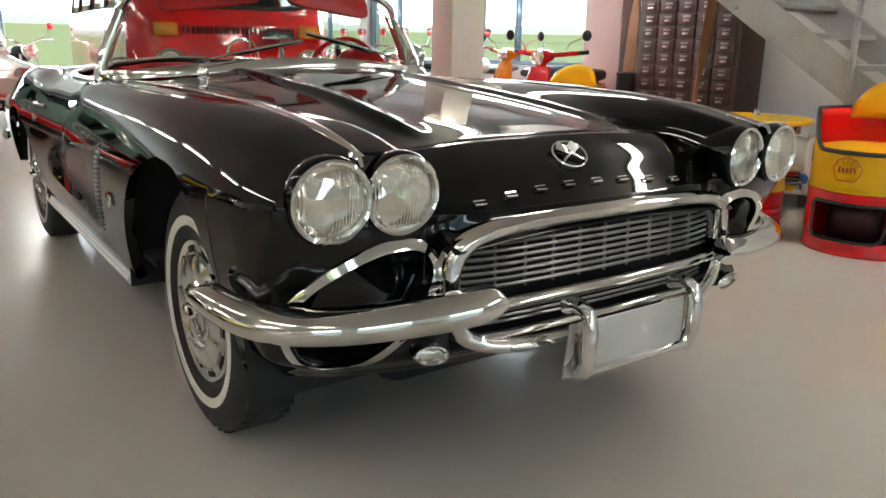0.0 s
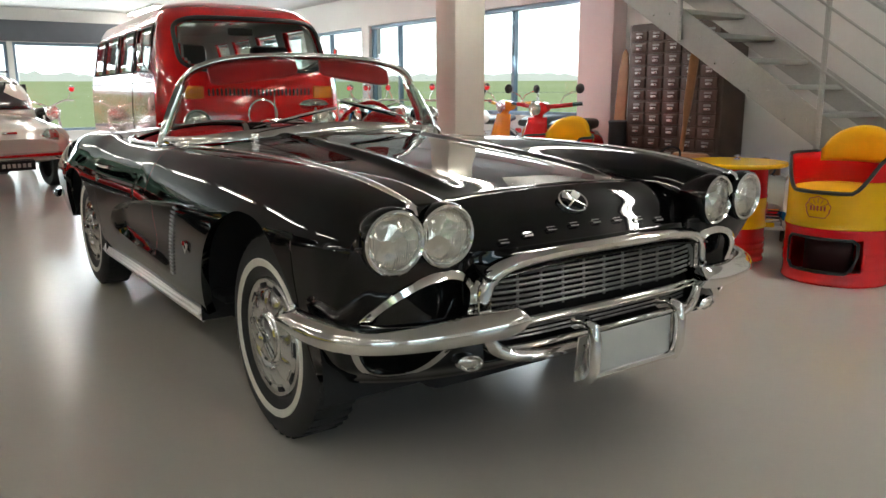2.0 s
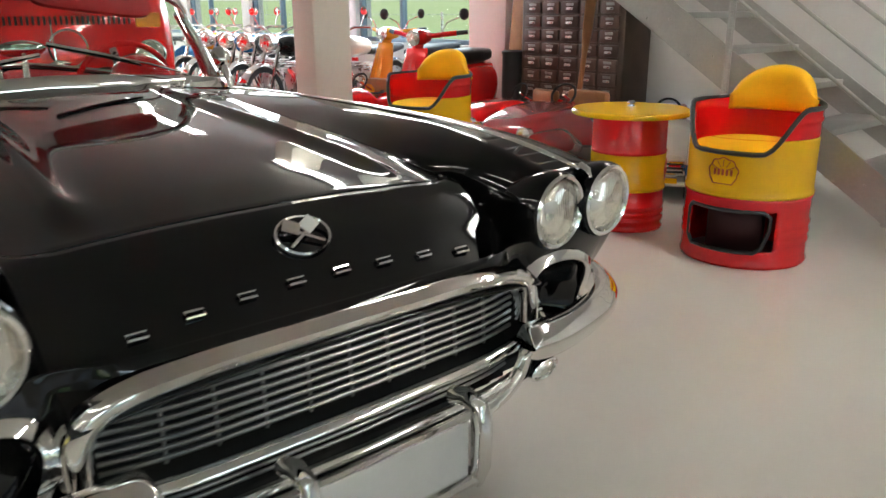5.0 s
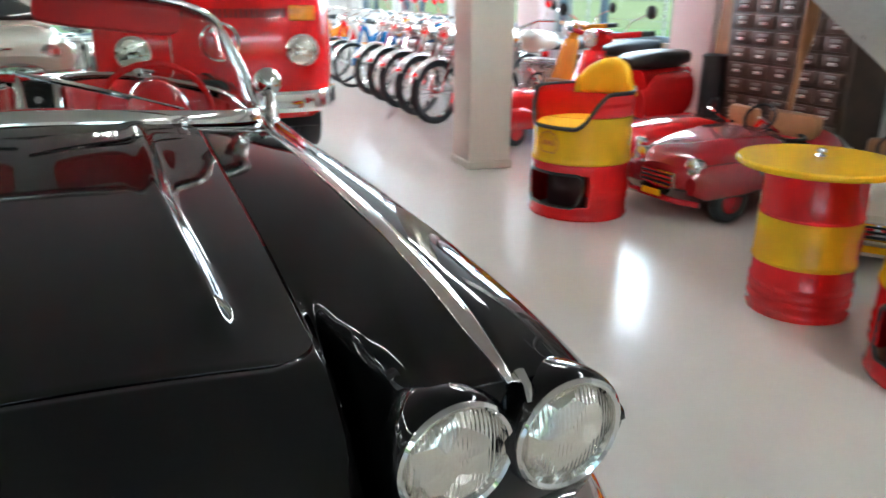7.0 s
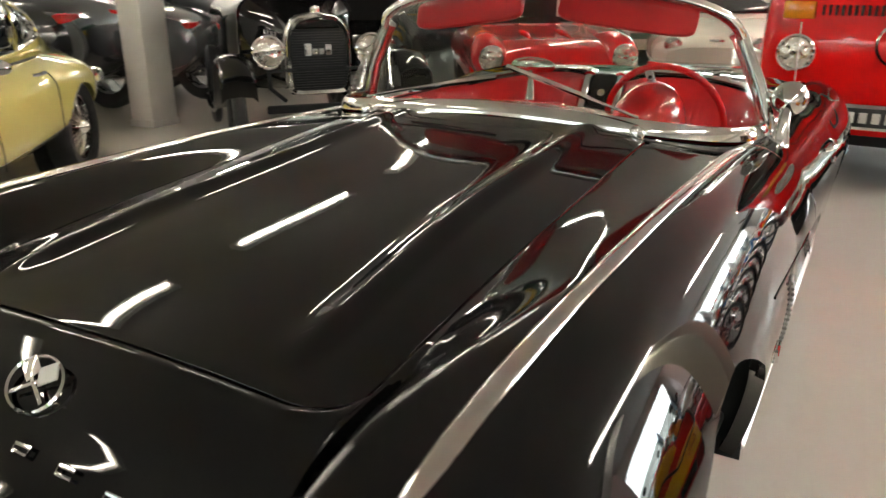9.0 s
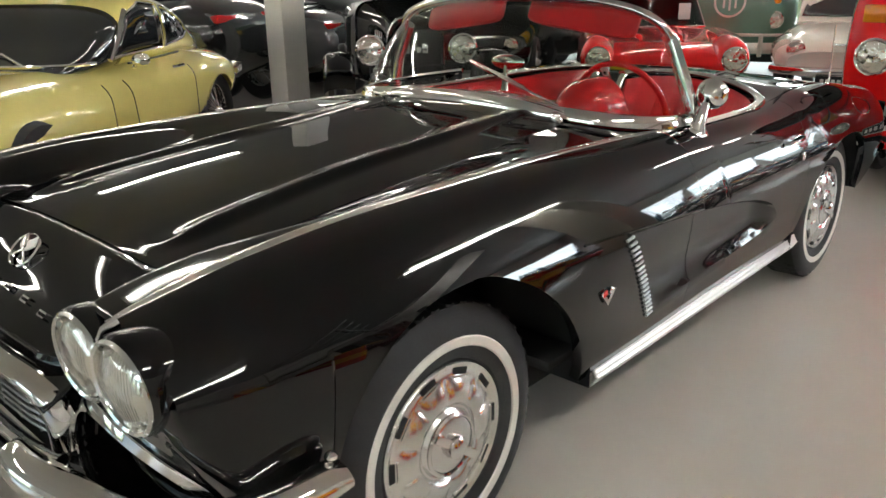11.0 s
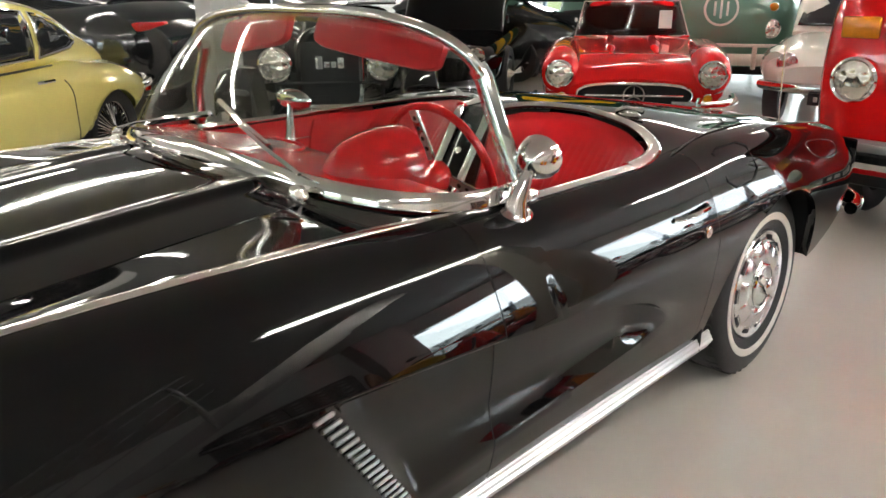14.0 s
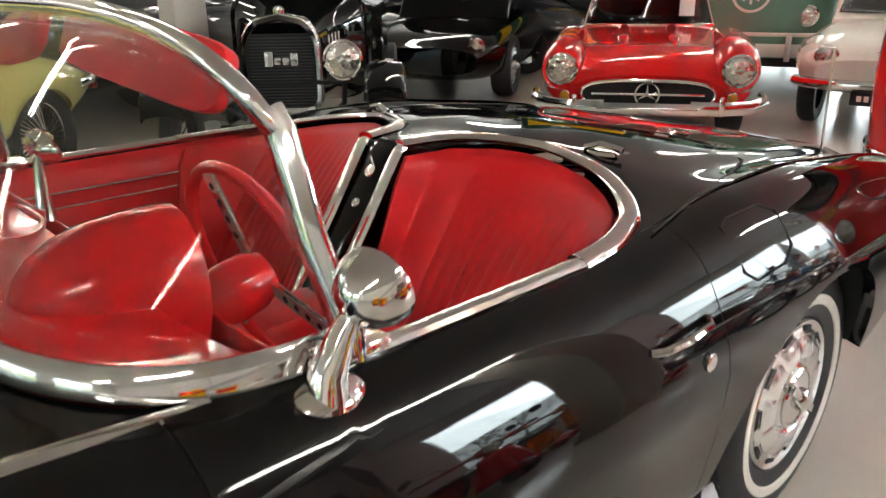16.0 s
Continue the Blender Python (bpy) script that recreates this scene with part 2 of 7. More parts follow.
def tube(pts, r=0.01, n=8, closed=False, flat=1.0, bm=None, taper=None, caps=True):
    """A swept tube along points; r a number, flat squeezes it across its second axis, taper a function of 0..1."""
    bm = bm or bmesh.new()
    P = [Vector(p) for p in pts]
    rings = []
    up = Vector((0, 0, 1))
    for i, p in enumerate(P):
        a = P[i - 1] if (i or closed) else P[0]
        b = P[(i + 1) % len(P)] if (i < len(P) - 1 or closed) else P[-1]
        d = (b - a).normalized()
        if i == 0 and abs(d.z) > 0.9:
            up = Vector((0, 1, 0))
        s = d.cross(up)
        if s.length < 1e-4:
            s = d.cross(Vector((1, 0, 0)))
        s.normalize()
        u = s.cross(d).normalized()
        up = u
        k = r * (taper(i / max(1, len(P) - 1)) if taper else 1)
        rings.append([bm.verts.new(p + s * (k * math.cos(q)) + u * (k * flat * math.sin(q))) for q in [2 * math.pi * j / n for j in range(n)]])
    m = len(rings)
    for i in range(m if closed else m - 1):
        A, B = rings[i], rings[(i + 1) % m]
        for j in range(n):
            bm.faces.new((A[j], A[(j + 1) % n], B[(j + 1) % n], B[j]))
    if not closed and caps:
        bm.faces.new(rings[0])
        bm.faces.new(rings[-1][::-1])
    return bm


def lathe(profile, n=32, m=None, bm=None, ripple=None):
    """Turns (radius, height) pairs round the z axis, then moves them by m."""
    bm = bm or bmesh.new()
    m = m or Matrix()
    rings = []
    for r, h in profile:
        if r < 1e-5:
            rings.append([bm.verts.new(m @ Vector((0, 0, h)))])
        else:
            rings.append([bm.verts.new(m @ Vector((r * math.cos(a) * (ripple(a, r) if ripple else 1), r * math.sin(a) * (ripple(a, r) if ripple else 1), h)))
                          for a in [2 * math.pi * j / n for j in range(n)]])
    for A, B in zip(rings, rings[1:]):
        for j in range(n):
            a, b, c, d = A[j % len(A)], A[(j + 1) % len(A)], B[(j + 1) % len(B)], B[j % len(B)]
            vs = []
            for v in (a, b, c, d):
                if v not in vs:
                    vs.append(v)
            if len(vs) > 2:
                bm.faces.new(vs)
    return bm


def box(size, at=(0, 0, 0), bevel=0.0, m=None, bm=None, seg=2):
    bm = bm or bmesh.new()
    b2 = bmesh.new()
    bmesh.ops.create_cube(b2, size=1)
    bmesh.ops.scale(b2, vec=size, verts=b2.verts)
    if bevel:
        bmesh.ops.bevel(b2, geom=b2.edges[:] + b2.verts[:], offset=bevel, segments=seg, profile=0.5, affect='EDGES')
    bmesh.ops.translate(b2, vec=at, verts=b2.verts)
    if m is not None:
        bmesh.ops.transform(b2, matrix=m, verts=b2.verts)
    tmp = bpy.data.meshes.new("tmp")
    b2.to_mesh(tmp)
    b2.free()
    bm.from_mesh(tmp)
    bpy.data.meshes.remove(tmp)
    return bm


def slab(outline, z0, z1, m=None, bm=None, bevel=0.0):
    """An outline in x, y raised from z0 to z1."""
    bm = bm or bmesh.new()
    b2 = bmesh.new()
    lo = [b2.verts.new((x, y, z0)) for x, y in outline]
    hi = [b2.verts.new((x, y, z1)) for x, y in outline]
    b2.faces.new(lo[::-1])
    top = b2.faces.new(hi)
    n = len(lo)
    for i in range(n):
        b2.faces.new((lo[i], lo[(i + 1) % n], hi[(i + 1) % n], hi[i]))
    if bevel:
        bmesh.ops.bevel(b2, geom=list(top.edges), offset=bevel, segments=2, profile=0.5, affect='EDGES')
    if m is not None:
        bmesh.ops.transform(b2, matrix=m, verts=b2.verts)
    tmp = bpy.data.meshes.new("tmp")
    b2.to_mesh(tmp)
    b2.free()
    bm.from_mesh(tmp)
    bpy.data.meshes.remove(tmp)
    return bm


def text_bm(words, size, m, depth=0.002, shear=0.0):
    """Lettering in the built-in font, laid centred in the plane z = 0 of m."""
    c = bpy.data.curves.new("lettering", 'FONT')
    c.body, c.size, c.extrude, c.align_x, c.align_y, c.shear = words, size, depth, 'CENTER', 'CENTER', shear
    ob = bpy.data.objects.new("lettering", c)
    me = bpy.data.meshes.new_from_object(ob)
    bm = bmesh.new()
    bm.from_mesh(me)
    bmesh.ops.transform(bm, matrix=m, verts=bm.verts)
    bpy.data.objects.remove(ob)
    bpy.data.meshes.remove(me)
    bpy.data.curves.remove(c)
    return bm


def disc(r, h, n=24, m=None, bm=None):
    return lathe([(0, 0), (r, 0), (r, h), (0, h)], n, m, bm)


def seg(n, a=0.0, b=1.0):
    return [a + (b - a) * i / (n - 1) for i in range(n)]


# ---- the showroom ----
WX, BY, LX, FY, CZ = 5.4, 15.5, -11.0, -8.0, 2.78
part("floor", box((WX - LX + 0.5, BY - FY + 0.5, 0.2), ((WX + LX) / 2, (BY + FY) / 2, -0.1)), FLOOR, smooth=False)
tagged(bpy.data.objects["floor"], "grey-beige glossy epoxy showroom floor", "floor", kind="structure")
ceiling = tagged(part("ceiling", box((WX - LX + 0.5, BY - FY + 0.5, 0.2), ((WX + LX) / 2, (BY + FY) / 2, CZ + 0.1)), CEIL, smooth=False), "off-white painted showroom ceiling", "ceiling", kind="structure")
ground = tagged(part("ground", box((900, 900, 0.1), (0, 0, -0.25)), GRASS, smooth=False), "green meadow grass round the building", "ground", kind="structure")


def wall_with_openings(name, axis, at, lo, hi, opens, mat, label, thick=0.25):
    """A wall along y (axis x) or along x (axis y) with openings (from, to, sill, head)."""
    bm = bmesh.new()

    def slabby(a, b, z0, z1):
        if b - a < 1e-3 or z1 - z0 < 1e-3:
            return
        if axis == 'x':
            box((thick, b - a, z1 - z0), (at + thick / 2, (a + b) / 2, (z0 + z1) / 2), bm=bm)
        else:
            box((b - a, thick, z1 - z0), ((a + b) / 2, at + thick / 2, (z0 + z1) / 2), bm=bm)
    cur = lo
    for a, b, s, h in sorted(opens):
        slabby(cur, a, 0, CZ)
        slabby(a, b, 0, s)
        slabby(a, b, h, CZ)
        cur = b
    slabby(cur, hi, 0, CZ)
    return tagged(part(name, bm, mat, smooth=False), label, "wall", kind="structure")


WIN_R = [(4.60, 7.00, 0.80, 2.26), (7.55, 9.95, 0.80, 2.26), (10.2, 12.3, 0.80, 2.26), (12.7, 14.7, 0.80, 2.26)]
WIN_B = [(-10.0, -6.6, 0.35, 2.12), (-6.5, -3.1, 0.35, 2.12), (-3.0, 0.4, 0.35, 2.12), (0.5, 3.9, 0.35, 2.12)]
wall_with_openings("wall_east", 'x', WX, FY, BY, WIN_R, WALL, "white painted wall with large windows")
wall_with_openings("wall_north", 'y', BY, LX, WX, WIN_B, WALL, "white painted far wall with a band of windows")
wall_with_openings("wall_west", 'x', LX - 0.25, FY, BY, [], WALL, "plain white painted wall")
# assumed windows, out of view, put in to carry the fill lamps
WIN_S = [(-7.4, -4.6, 0.3, 2.22), (-3.4, -0.6, 0.3, 2.22), (0.6, 3.4, 0.3, 2.22)]
wall_with_openings("wall_south", 'y', FY - 0.25, LX, WX, WIN_S, WALL, "unseen white painted wall with assumed windows")


def window(name, axis, at, a, b, s, h, mullions):
    w = thing(name, "large window with slim dark metal frame and clear panes", "window", kind="structure")
    bm = bmesh.new()
    t = 0.055
    put = (lambda u0, u1, z0, z1, d: box((d, u1 - u0, z1 - z0), (at + 0.1, (u0 + u1) / 2, (z0 + z1) / 2), 0.006, bm=bm)) if axis == 'x' else \
          (lambda u0, u1, z0, z1, d: box((u1 - u0, d, z1 - z0), ((u0 + u1) / 2, at + 0.1, (z0 + z1) / 2), 0.006, bm=bm))
    put(a, b, s, s + t, 0.09)
    put(a, b, h - t, h, 0.09)
    put(a, a + t, s + t, h - t, 0.08)
    put(b - t, b, s + t, h - t, 0.08)
    for mm in mullions:
        put(mm - t / 2, mm + t / 2, s + t, h - t, 0.08)
    part("window_frame", bm, FRAME_BLUE, w)
    edges = [a + t] + list(mullions) + [b - t]
    for p, q in zip(edges, edges[1:]):
        pane = box((0.006, q - p - t, h - s - 2 * t), (at + 0.1, (p + q) / 2, (s + h) / 2)) if axis == 'x' else box((q - p - t, 0.006, h - s - 2 * t), ((p + q) / 2, at + 0.1, (s + h) / 2))
        g = part("pane", pane, GLASS, w, smooth=False)
        g.visible_shadow = False
    return w


for i, (a, b, s, h) in enumerate(WIN_R):
    window("window_%d" % (i + 1), 'x', WX, a, b, s, h, [a + (b - a) * 0.63])
for i, (a, b, s, h) in enumerate(WIN_B):
    window("window_%d" % (i + 5), 'y', BY, a, b, s, h, [(a + b) / 2])

for i, (a, b, s, h) in enumerate(WIN_S):
    window("window_%d" % (i + 9), 'y', FY - 0.25, a, b, s, h, [(a + b) / 2])

# piers and columns
tagged(part("trim", box((0.22, 0.55, CZ), (WX - 0.11, 4.30, CZ / 2), 0.008), PINK), "pale pink painted pier beside the window", "pier", kind="structure")
tagged(part("trim", box((0.22, 0.55, CZ), (WX - 0.11, 7.27, CZ / 2), 0.008), PINK), "pale pink painted pier between the windows", "pier", kind="structure")


def column(x, y, w, d, mat, label, turn=0):
    c = thing("column", label, "column", pose(x, y, 0, 0, 0, turn), kind="structure")
    part("shaft", box((w, d, CZ), (0, 0, CZ / 2), 0.012), mat, c)
    part("base_trim", box((w + 0.02, d + 0.02, 0.06), (0, 0, 0.03), 0.006), mat, c)
    return c


column(2.895, 3.90, 0.34, 0.36, COLUMN, "square beige painted structural column", -4)
column(-5.14, 4.02, 0.30, 0.30, WALL, "white painted square column with a socket box")
tagged(part("trim", box((WX - LX, 0.12, 0.40), ((WX + LX) / 2, BY - 0.06, 2.33)), STEEL_DARK, smooth=False), "dark grey blind box above the far windows", "blind box", kind="structure")

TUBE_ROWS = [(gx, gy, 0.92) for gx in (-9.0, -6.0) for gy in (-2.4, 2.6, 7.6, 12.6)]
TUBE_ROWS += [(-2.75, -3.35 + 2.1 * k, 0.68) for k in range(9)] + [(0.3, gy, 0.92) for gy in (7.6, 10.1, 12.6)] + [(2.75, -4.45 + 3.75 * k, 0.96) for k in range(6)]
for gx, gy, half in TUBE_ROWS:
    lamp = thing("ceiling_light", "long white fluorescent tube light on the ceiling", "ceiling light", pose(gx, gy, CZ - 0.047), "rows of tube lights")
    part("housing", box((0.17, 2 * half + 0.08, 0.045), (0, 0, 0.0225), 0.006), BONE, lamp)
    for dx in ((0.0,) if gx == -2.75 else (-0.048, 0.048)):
        part("tube", tube([(dx, -half, -0.016), (dx, half, -0.016)], 0.013, 8), TUBE_EAST if gx > 2 else TUBE_WEST if gx < -2 else TUBE, lamp, "glowing white tube")


# ---- the black roadster: nose towards -y, front axle at y = 0, middle plane x = 0 ----
car = thing("roadster", "glossy black classic roadster with chrome trim and red interior", "car")
WB = 2.591

hood_mid = curve((-0.47, 0.827), (-0.3, 0.852), (0.0, 0.885), (0.4, 0.916), (0.9, 0.950), (1.3, 0.956))
nose_z = curve((-0.76, 0.635), (-0.70, 0.664), (-0.62, 0.718), (-0.565, 0.772), (-0.50, 0.812), (-0.46, 0.829))
crown_z = curve((-0.72, 0.822), (-0.62, 0.850), (-0.4, 0.886), (-0.1, 0.905), (0.4, 0.912), (0.8, 0.907), (1.15, 0.898), (1.4, 0.886),
                (1.8, 0.882), (2.05, 0.890), (2.3, 0.907), (2.55, 0.905), (2.9, 0.868), (3.3, 0.810), (3.62, 0.715))
crown_x = curve((-0.7, 0.664), (0.0, 0.670), (0.6, 0.677), (0.9, 0.685), (1.25, 0.708), (2.0, 0.712), (2.3, 0.710), (2.7, 0.715), (3.2, 0.695), (3.62, 0.635))
side_x = curve((-0.7, 0.848), (-0.5, 0.880), (0.0, 0.897), (0.8, 0.892), (1.5, 0.885), (2.0, 0.888), (2.6, 0.902), (3.1, 0.88), (3.62, 0.76))
side_z = curve((-0.7, 0.745), (-0.45, 0.725), (-0.1, 0.69), (0.5, 0.665), (1.2, 0.655), (2.0, 0.650), (2.6, 0.67), (3.2, 0.64), (3.62, 0.60))
SHOULDER = [(0.0, 0.0)]
_turn = [62 * u / 0.38 if u < 0.38 else 62 + 11 * (u - 0.38) / 0.50 if u < 0.88 else 73 + 17 * (u - 0.88) / 0.12 for u in seg(60)]
for _i in range(30):
    _turn = [_turn[0]] + [(a + b + c) / 3 for a, b, c in zip(_turn, _turn[1:], _turn[2:])] + [_turn[-1]]
for _q in map(radians, _turn):
    SHOULDER.append((SHOULDER[-1][0] + math.cos(_q), SHOULDER[-1][1] + math.sin(_q)))
SHOULDER = [(a / SHOULDER[-1][0], b / SHOULDER[-1][1]) for a, b in SHOULDER]


def shoulder(k, v, want):
    """Read the fender's shoulder curve: column k at value v gives column want."""
    for p, q in zip(SHOULDER, SHOULDER[1:]):
        if q[k] >= v:
            return p[want] + (q[want] - p[want]) * (v - p[k]) / max(1e-9, q[k] - p[k])
    return 1.0


def outer(y, z):
    """Half width of the body's outer skin, without the cove."""
    xc, zc, xs, zs = crown_x(y), crown_z(y), side_x(y), side_z(y)
    if z >= zs:
        return xc + (xs - xc) * shoulder(1, max(0.0, min(1.0, (zc - z) / (zc - zs))), 0)
    return xs - 0.068 * ((zs - z) / 0.40) ** 1.6
deck_mid = curve((1.6, 0.95), (2.2, 0.955), (2.45, 0.945), (2.8, 0.90), (3.1, 0.855), (3.4, 0.80), (3.62, 0.72))


def hood_z(x, y):
    x = abs(x)
    base = hood_mid(y) if y > -0.46 else nose_z(y)
    z = base - 0.030 * (x / 0.475) ** 2.5 * sstep(-0.75, -0.3, y) - 0.02 * (x / 0.475) ** 2 * sstep(-0.45, -0.7, y)
    if y > -0.46:
        ridge = 0.345 - 0.035 * sstep(-0.4, 0.3, y)
        grow = sstep(-0.425, -0.27, y) * (1 - 0.4 * sstep(0.2, 0.9, y))
        d = x - ridge
        z += 0.019 * grow * (math.exp(-(d / 0.038) ** 2) if d < 0 else math.exp(-(d / 0.020) ** 2))
    return z


def top_z(x, y):
    """Height of the front of the body, from the middle out to the fender crown."""
    x = abs(x)
    if x <= 0.476:
        return hood_z(x, y)
    e, c = hood_z(0.476, y), crown_z(y)
    lo, hi = 0.470 - 0.06 * sstep(-0.5, 0.1, y), 0.57 + 0.12 * sstep(-0.60, 0.0, y)
    t0 = sstep(lo, hi, 0.476)
    t = max(0.0, (sstep(lo, hi, x) - t0) / (1 - t0))
    z = e + (c - e) * t
    z -= 0.16 * sstep(-0.26, -0.60, y) * math.exp(-((x - 0.493) / (0.010 + 0.008 * sstep(-0.3, -0.6, y))) ** 2)
    return z


def hood_front(x):
    x = abs(x)
    k = max(0.0, min(1.0, (x - 0.385) / 0.09))
    return -0.462 + 0.085 * (1 - math.sqrt(max(0.0, 1 - k * k)))


def ws_base(a):
    """The foot of the windscreen: a from -1 (passenger end) to 1."""
    q = a * math.pi / 2
    s, c = abs(math.sin(q)), max(0.0, math.cos(q))
    x = 0.712 * s ** 0.70 * (1 if a >= 0 else -1)
    return Vector((x, 1.338 - 0.400 * c ** 0.65, 0.976 - 0.057 * (abs(x) / 0.712) ** 1.6))


def ws_head(a):
    q = a * math.pi / 2
    s, c = abs(math.sin(q)), max(0.0, math.cos(q))
    x = 0.615 * s ** 0.71 * (1 if a >= 0 else -1)
    return Vector((x, 1.325 - 0.062 * c ** 0.55, 1.158 + 0.138 * c ** 0.9))


def cowl_end(x):
    return 1.352 - 0.400 * max(0.0, 1 - min(1.0, abs(x) / 0.712) ** 2.857) ** 0.325


XIN = seg(25, 0, 0.30) + seg(16, 0.31, 0.42) + seg(6, 0.43, 0.4705) + [0.4715]
hood = part("hood", grid([[(x, hood_front(x) + (0.900 - hood_front(x)) * v, hood_z(x, hood_front(x) + (0.900 - hood_front(x)) * v)) for x in XIN] for v in [0, 0.0008] + [i / 70 for i in range(1, 70)] + [0.9992, 1]], mirror=True),
            BLACK, car, "black hood with two raised wind-split ridges", sharp=50, thick=0.006)
XN = seg(24, 0, 0.38) + seg(10, 0.39, 0.476)
nose = grid([[(x, (hood_front(x) - 0.005) * (1 - v) + -0.735 * v, hood_z(x, (hood_front(x) - 0.005) * (1 - v) - 0.735 * v)) for x in XN] for v in seg(26)], mirror=True)
XF = seg(24, 0.476, 0.55) + seg(12, 0.56, 0.72)
YF = seg(20, -0.665, -0.4) + seg(30, -0.38, 0.9)
grid([[(0.476 + (x - 0.476) * (crown_x(y) - 0.476) / 0.244, y, top_z(0.476 + (x - 0.476) * (crown_x(y) - 0.476) / 0.244, y)) for x in XF] for y in YF], mirror=True, bm=nose)
XC = seg(24, 0, 0.476) + seg(12, 0.5, 0.72)
grid([[(x * min(1.0, crown_x(1.0) / 0.72) , 0.9 + 0.005 * (x < 0.475) + (cowl_end(x) - 0.905) * v, top_z(x * crown_x(1.0) / 0.72, min(0.9 + (cowl_end(x) - 0.9) * v, 1.2)) - 0.006 * v) for x in XC] for v in seg(8)], mirror=True, bm=nose)
part("front_body", nose, BLACK, car, sharp=50, thick=0.005)


def arch(y):
    """Lower edge of the side: sill, or the rim of a wheel arch."""
    z = 0.305 if y < 2.8 else 0.375 + 0.165 * sstep(2.85, 3.4, y)
    d = (y - 0.02) / (0.405 if y < 0.02 else 0.475)
    if abs(d) < 1:
        p = 3.0 if y < 0.02 else 1.55
        z = max(z, 0.30 + 0.462 * (1 - abs(d) ** p) ** (1 / p))
    d = (y - 2.53) / (0.435 if y < 2.53 else 0.365)
    if abs(d) < 1:
        z = max(z, 0.30 + 0.405 * (1 - abs(d) ** 2.1) ** (1 / 2.1))
    return z


cove_hi = curve((0.0, 0.765), (0.3, 0.738), (0.6, 0.716), (1.1, 0.676), (1.45, 0.628), (1.68, 0.570), (1.79, 0.500), (1.80, 0.485))
cove_lo = curve((0.0, 0.40), (0.85, 0.405), (1.2, 0.425), (1.55, 0.445), (1.72, 0.462), (1.80, 0.484))


low_x = curve((0, 0.0), (0.30, 0.34), (0.45, 0.52), (0.60, 0.68), (0.75, 0.805), (0.88, 0.868), (1.0, 0.892))
low_y = curve((0, -0.742), (0.30, -0.732), (0.45, -0.702), (0.60, -0.645), (0.75, -0.555), (0.88, -0.455), (1.0, -0.385))
hi_x = curve((0, 0.0), (0.30, 0.36), (0.42, 0.47), (0.47, 0.515), (0.60, 0.66), (0.72, 0.80), (0.80, 0.862), (0.88, 0.880), (1.0, 0.890))
hi_y = curve((0, -0.705), (0.30, -0.695), (0.42, -0.655), (0.47, -0.665), (0.60, -0.685), (0.72, -0.675), (0.80, -0.62), (0.88, -0.52), (1.0, -0.385))


pod_y = curve((0.0, -0.672), (0.72, -0.672), (0.775, -0.664), (0.81, -0.635), (0.86, -0.565), (1.0, -0.385))


def flank(y):
    """One section from the fender crown over the shoulder down to the sill."""
    xc, zc, xs, zs = crown_x(y), crown_z(y), side_x(y), side_z(y)
    low = arch(y)
    pts = []
    hi, lo = cove_hi(min(y, 1.8)), cove_lo(min(y, 1.8))
    depth = 0.036 * (1 - sstep(1.58, 1.80, y)) if 0.05 < y < 1.8 else 0.0
    body = lambda z: outer(y, z)
    last = shoulder(1, min(1.0, (zc - max(hi, zs)) / (zc - zs)), 0)
    n = 14 if hi < zs else 17
    for i in range(n):
        j = SHOULDER[min(59, int(60 * i / (n - 1)))]
        b = shoulder(0, last * (0.5 * i / (n - 1) + 0.5 * j[0]), 1)
        z = zc - (zc - zs) * min(b, (zc - max(hi, zs)) / (zc - zs)) if i < n - 1 else max(hi, zs)
        pts.append((body(z), z))
    for v in (0.33, 0.67, 1.0)[:17 - n]:
        z = zs + (hi - zs) * v
        pts.append((body(z), z))
    for v in (0.03, 0.08, 0.2, 0.35, 0.5, 0.65, 0.8, 0.9, 0.96):
        z = hi + (lo - hi) * v
        vent = 0.640 + 0.198 * (0.698 - z) / 0.290
        dep = depth * min(1.0, v / 0.05) * min(1.0, (1 - v) / 0.30) * sstep(vent - 0.004, vent + 0.045, y)
        pts.append((body(z) - dep, z))
    for v in seg(6):
        z = lo + (0.305 - lo) * v
        pts.append((body(z) - 0.012 * max(0.0, v - 0.6), z))
    k = next((i for i, (x, z) in enumerate(pts) if z < low), None)
    if k:
        (x0, z0), (x1, z1) = pts[k - 1], pts[k]
        e = (x0 + (x1 - x0) * (z0 - low) / max(1e-6, z0 - z1), low)
        pts = pts[:k] + [e] * (len(pts) - k)
    return [(x, y, z) for x, z in pts]


def pod_side(y):
    """Upper side of the fender ahead of the wheel, down to the front panel."""
    base = [p[2] for p in flank(-0.385)]
    base = base[:next(i for i, z in enumerate(base) if z < 0.744) + 1]
    zc = crown_z(y)
    lev = [zc + (base[-1] - zc) * (base[0] - z) / (base[0] - base[-1]) for z in base]
    return [(outer(y, z), y, z) for z in lev]


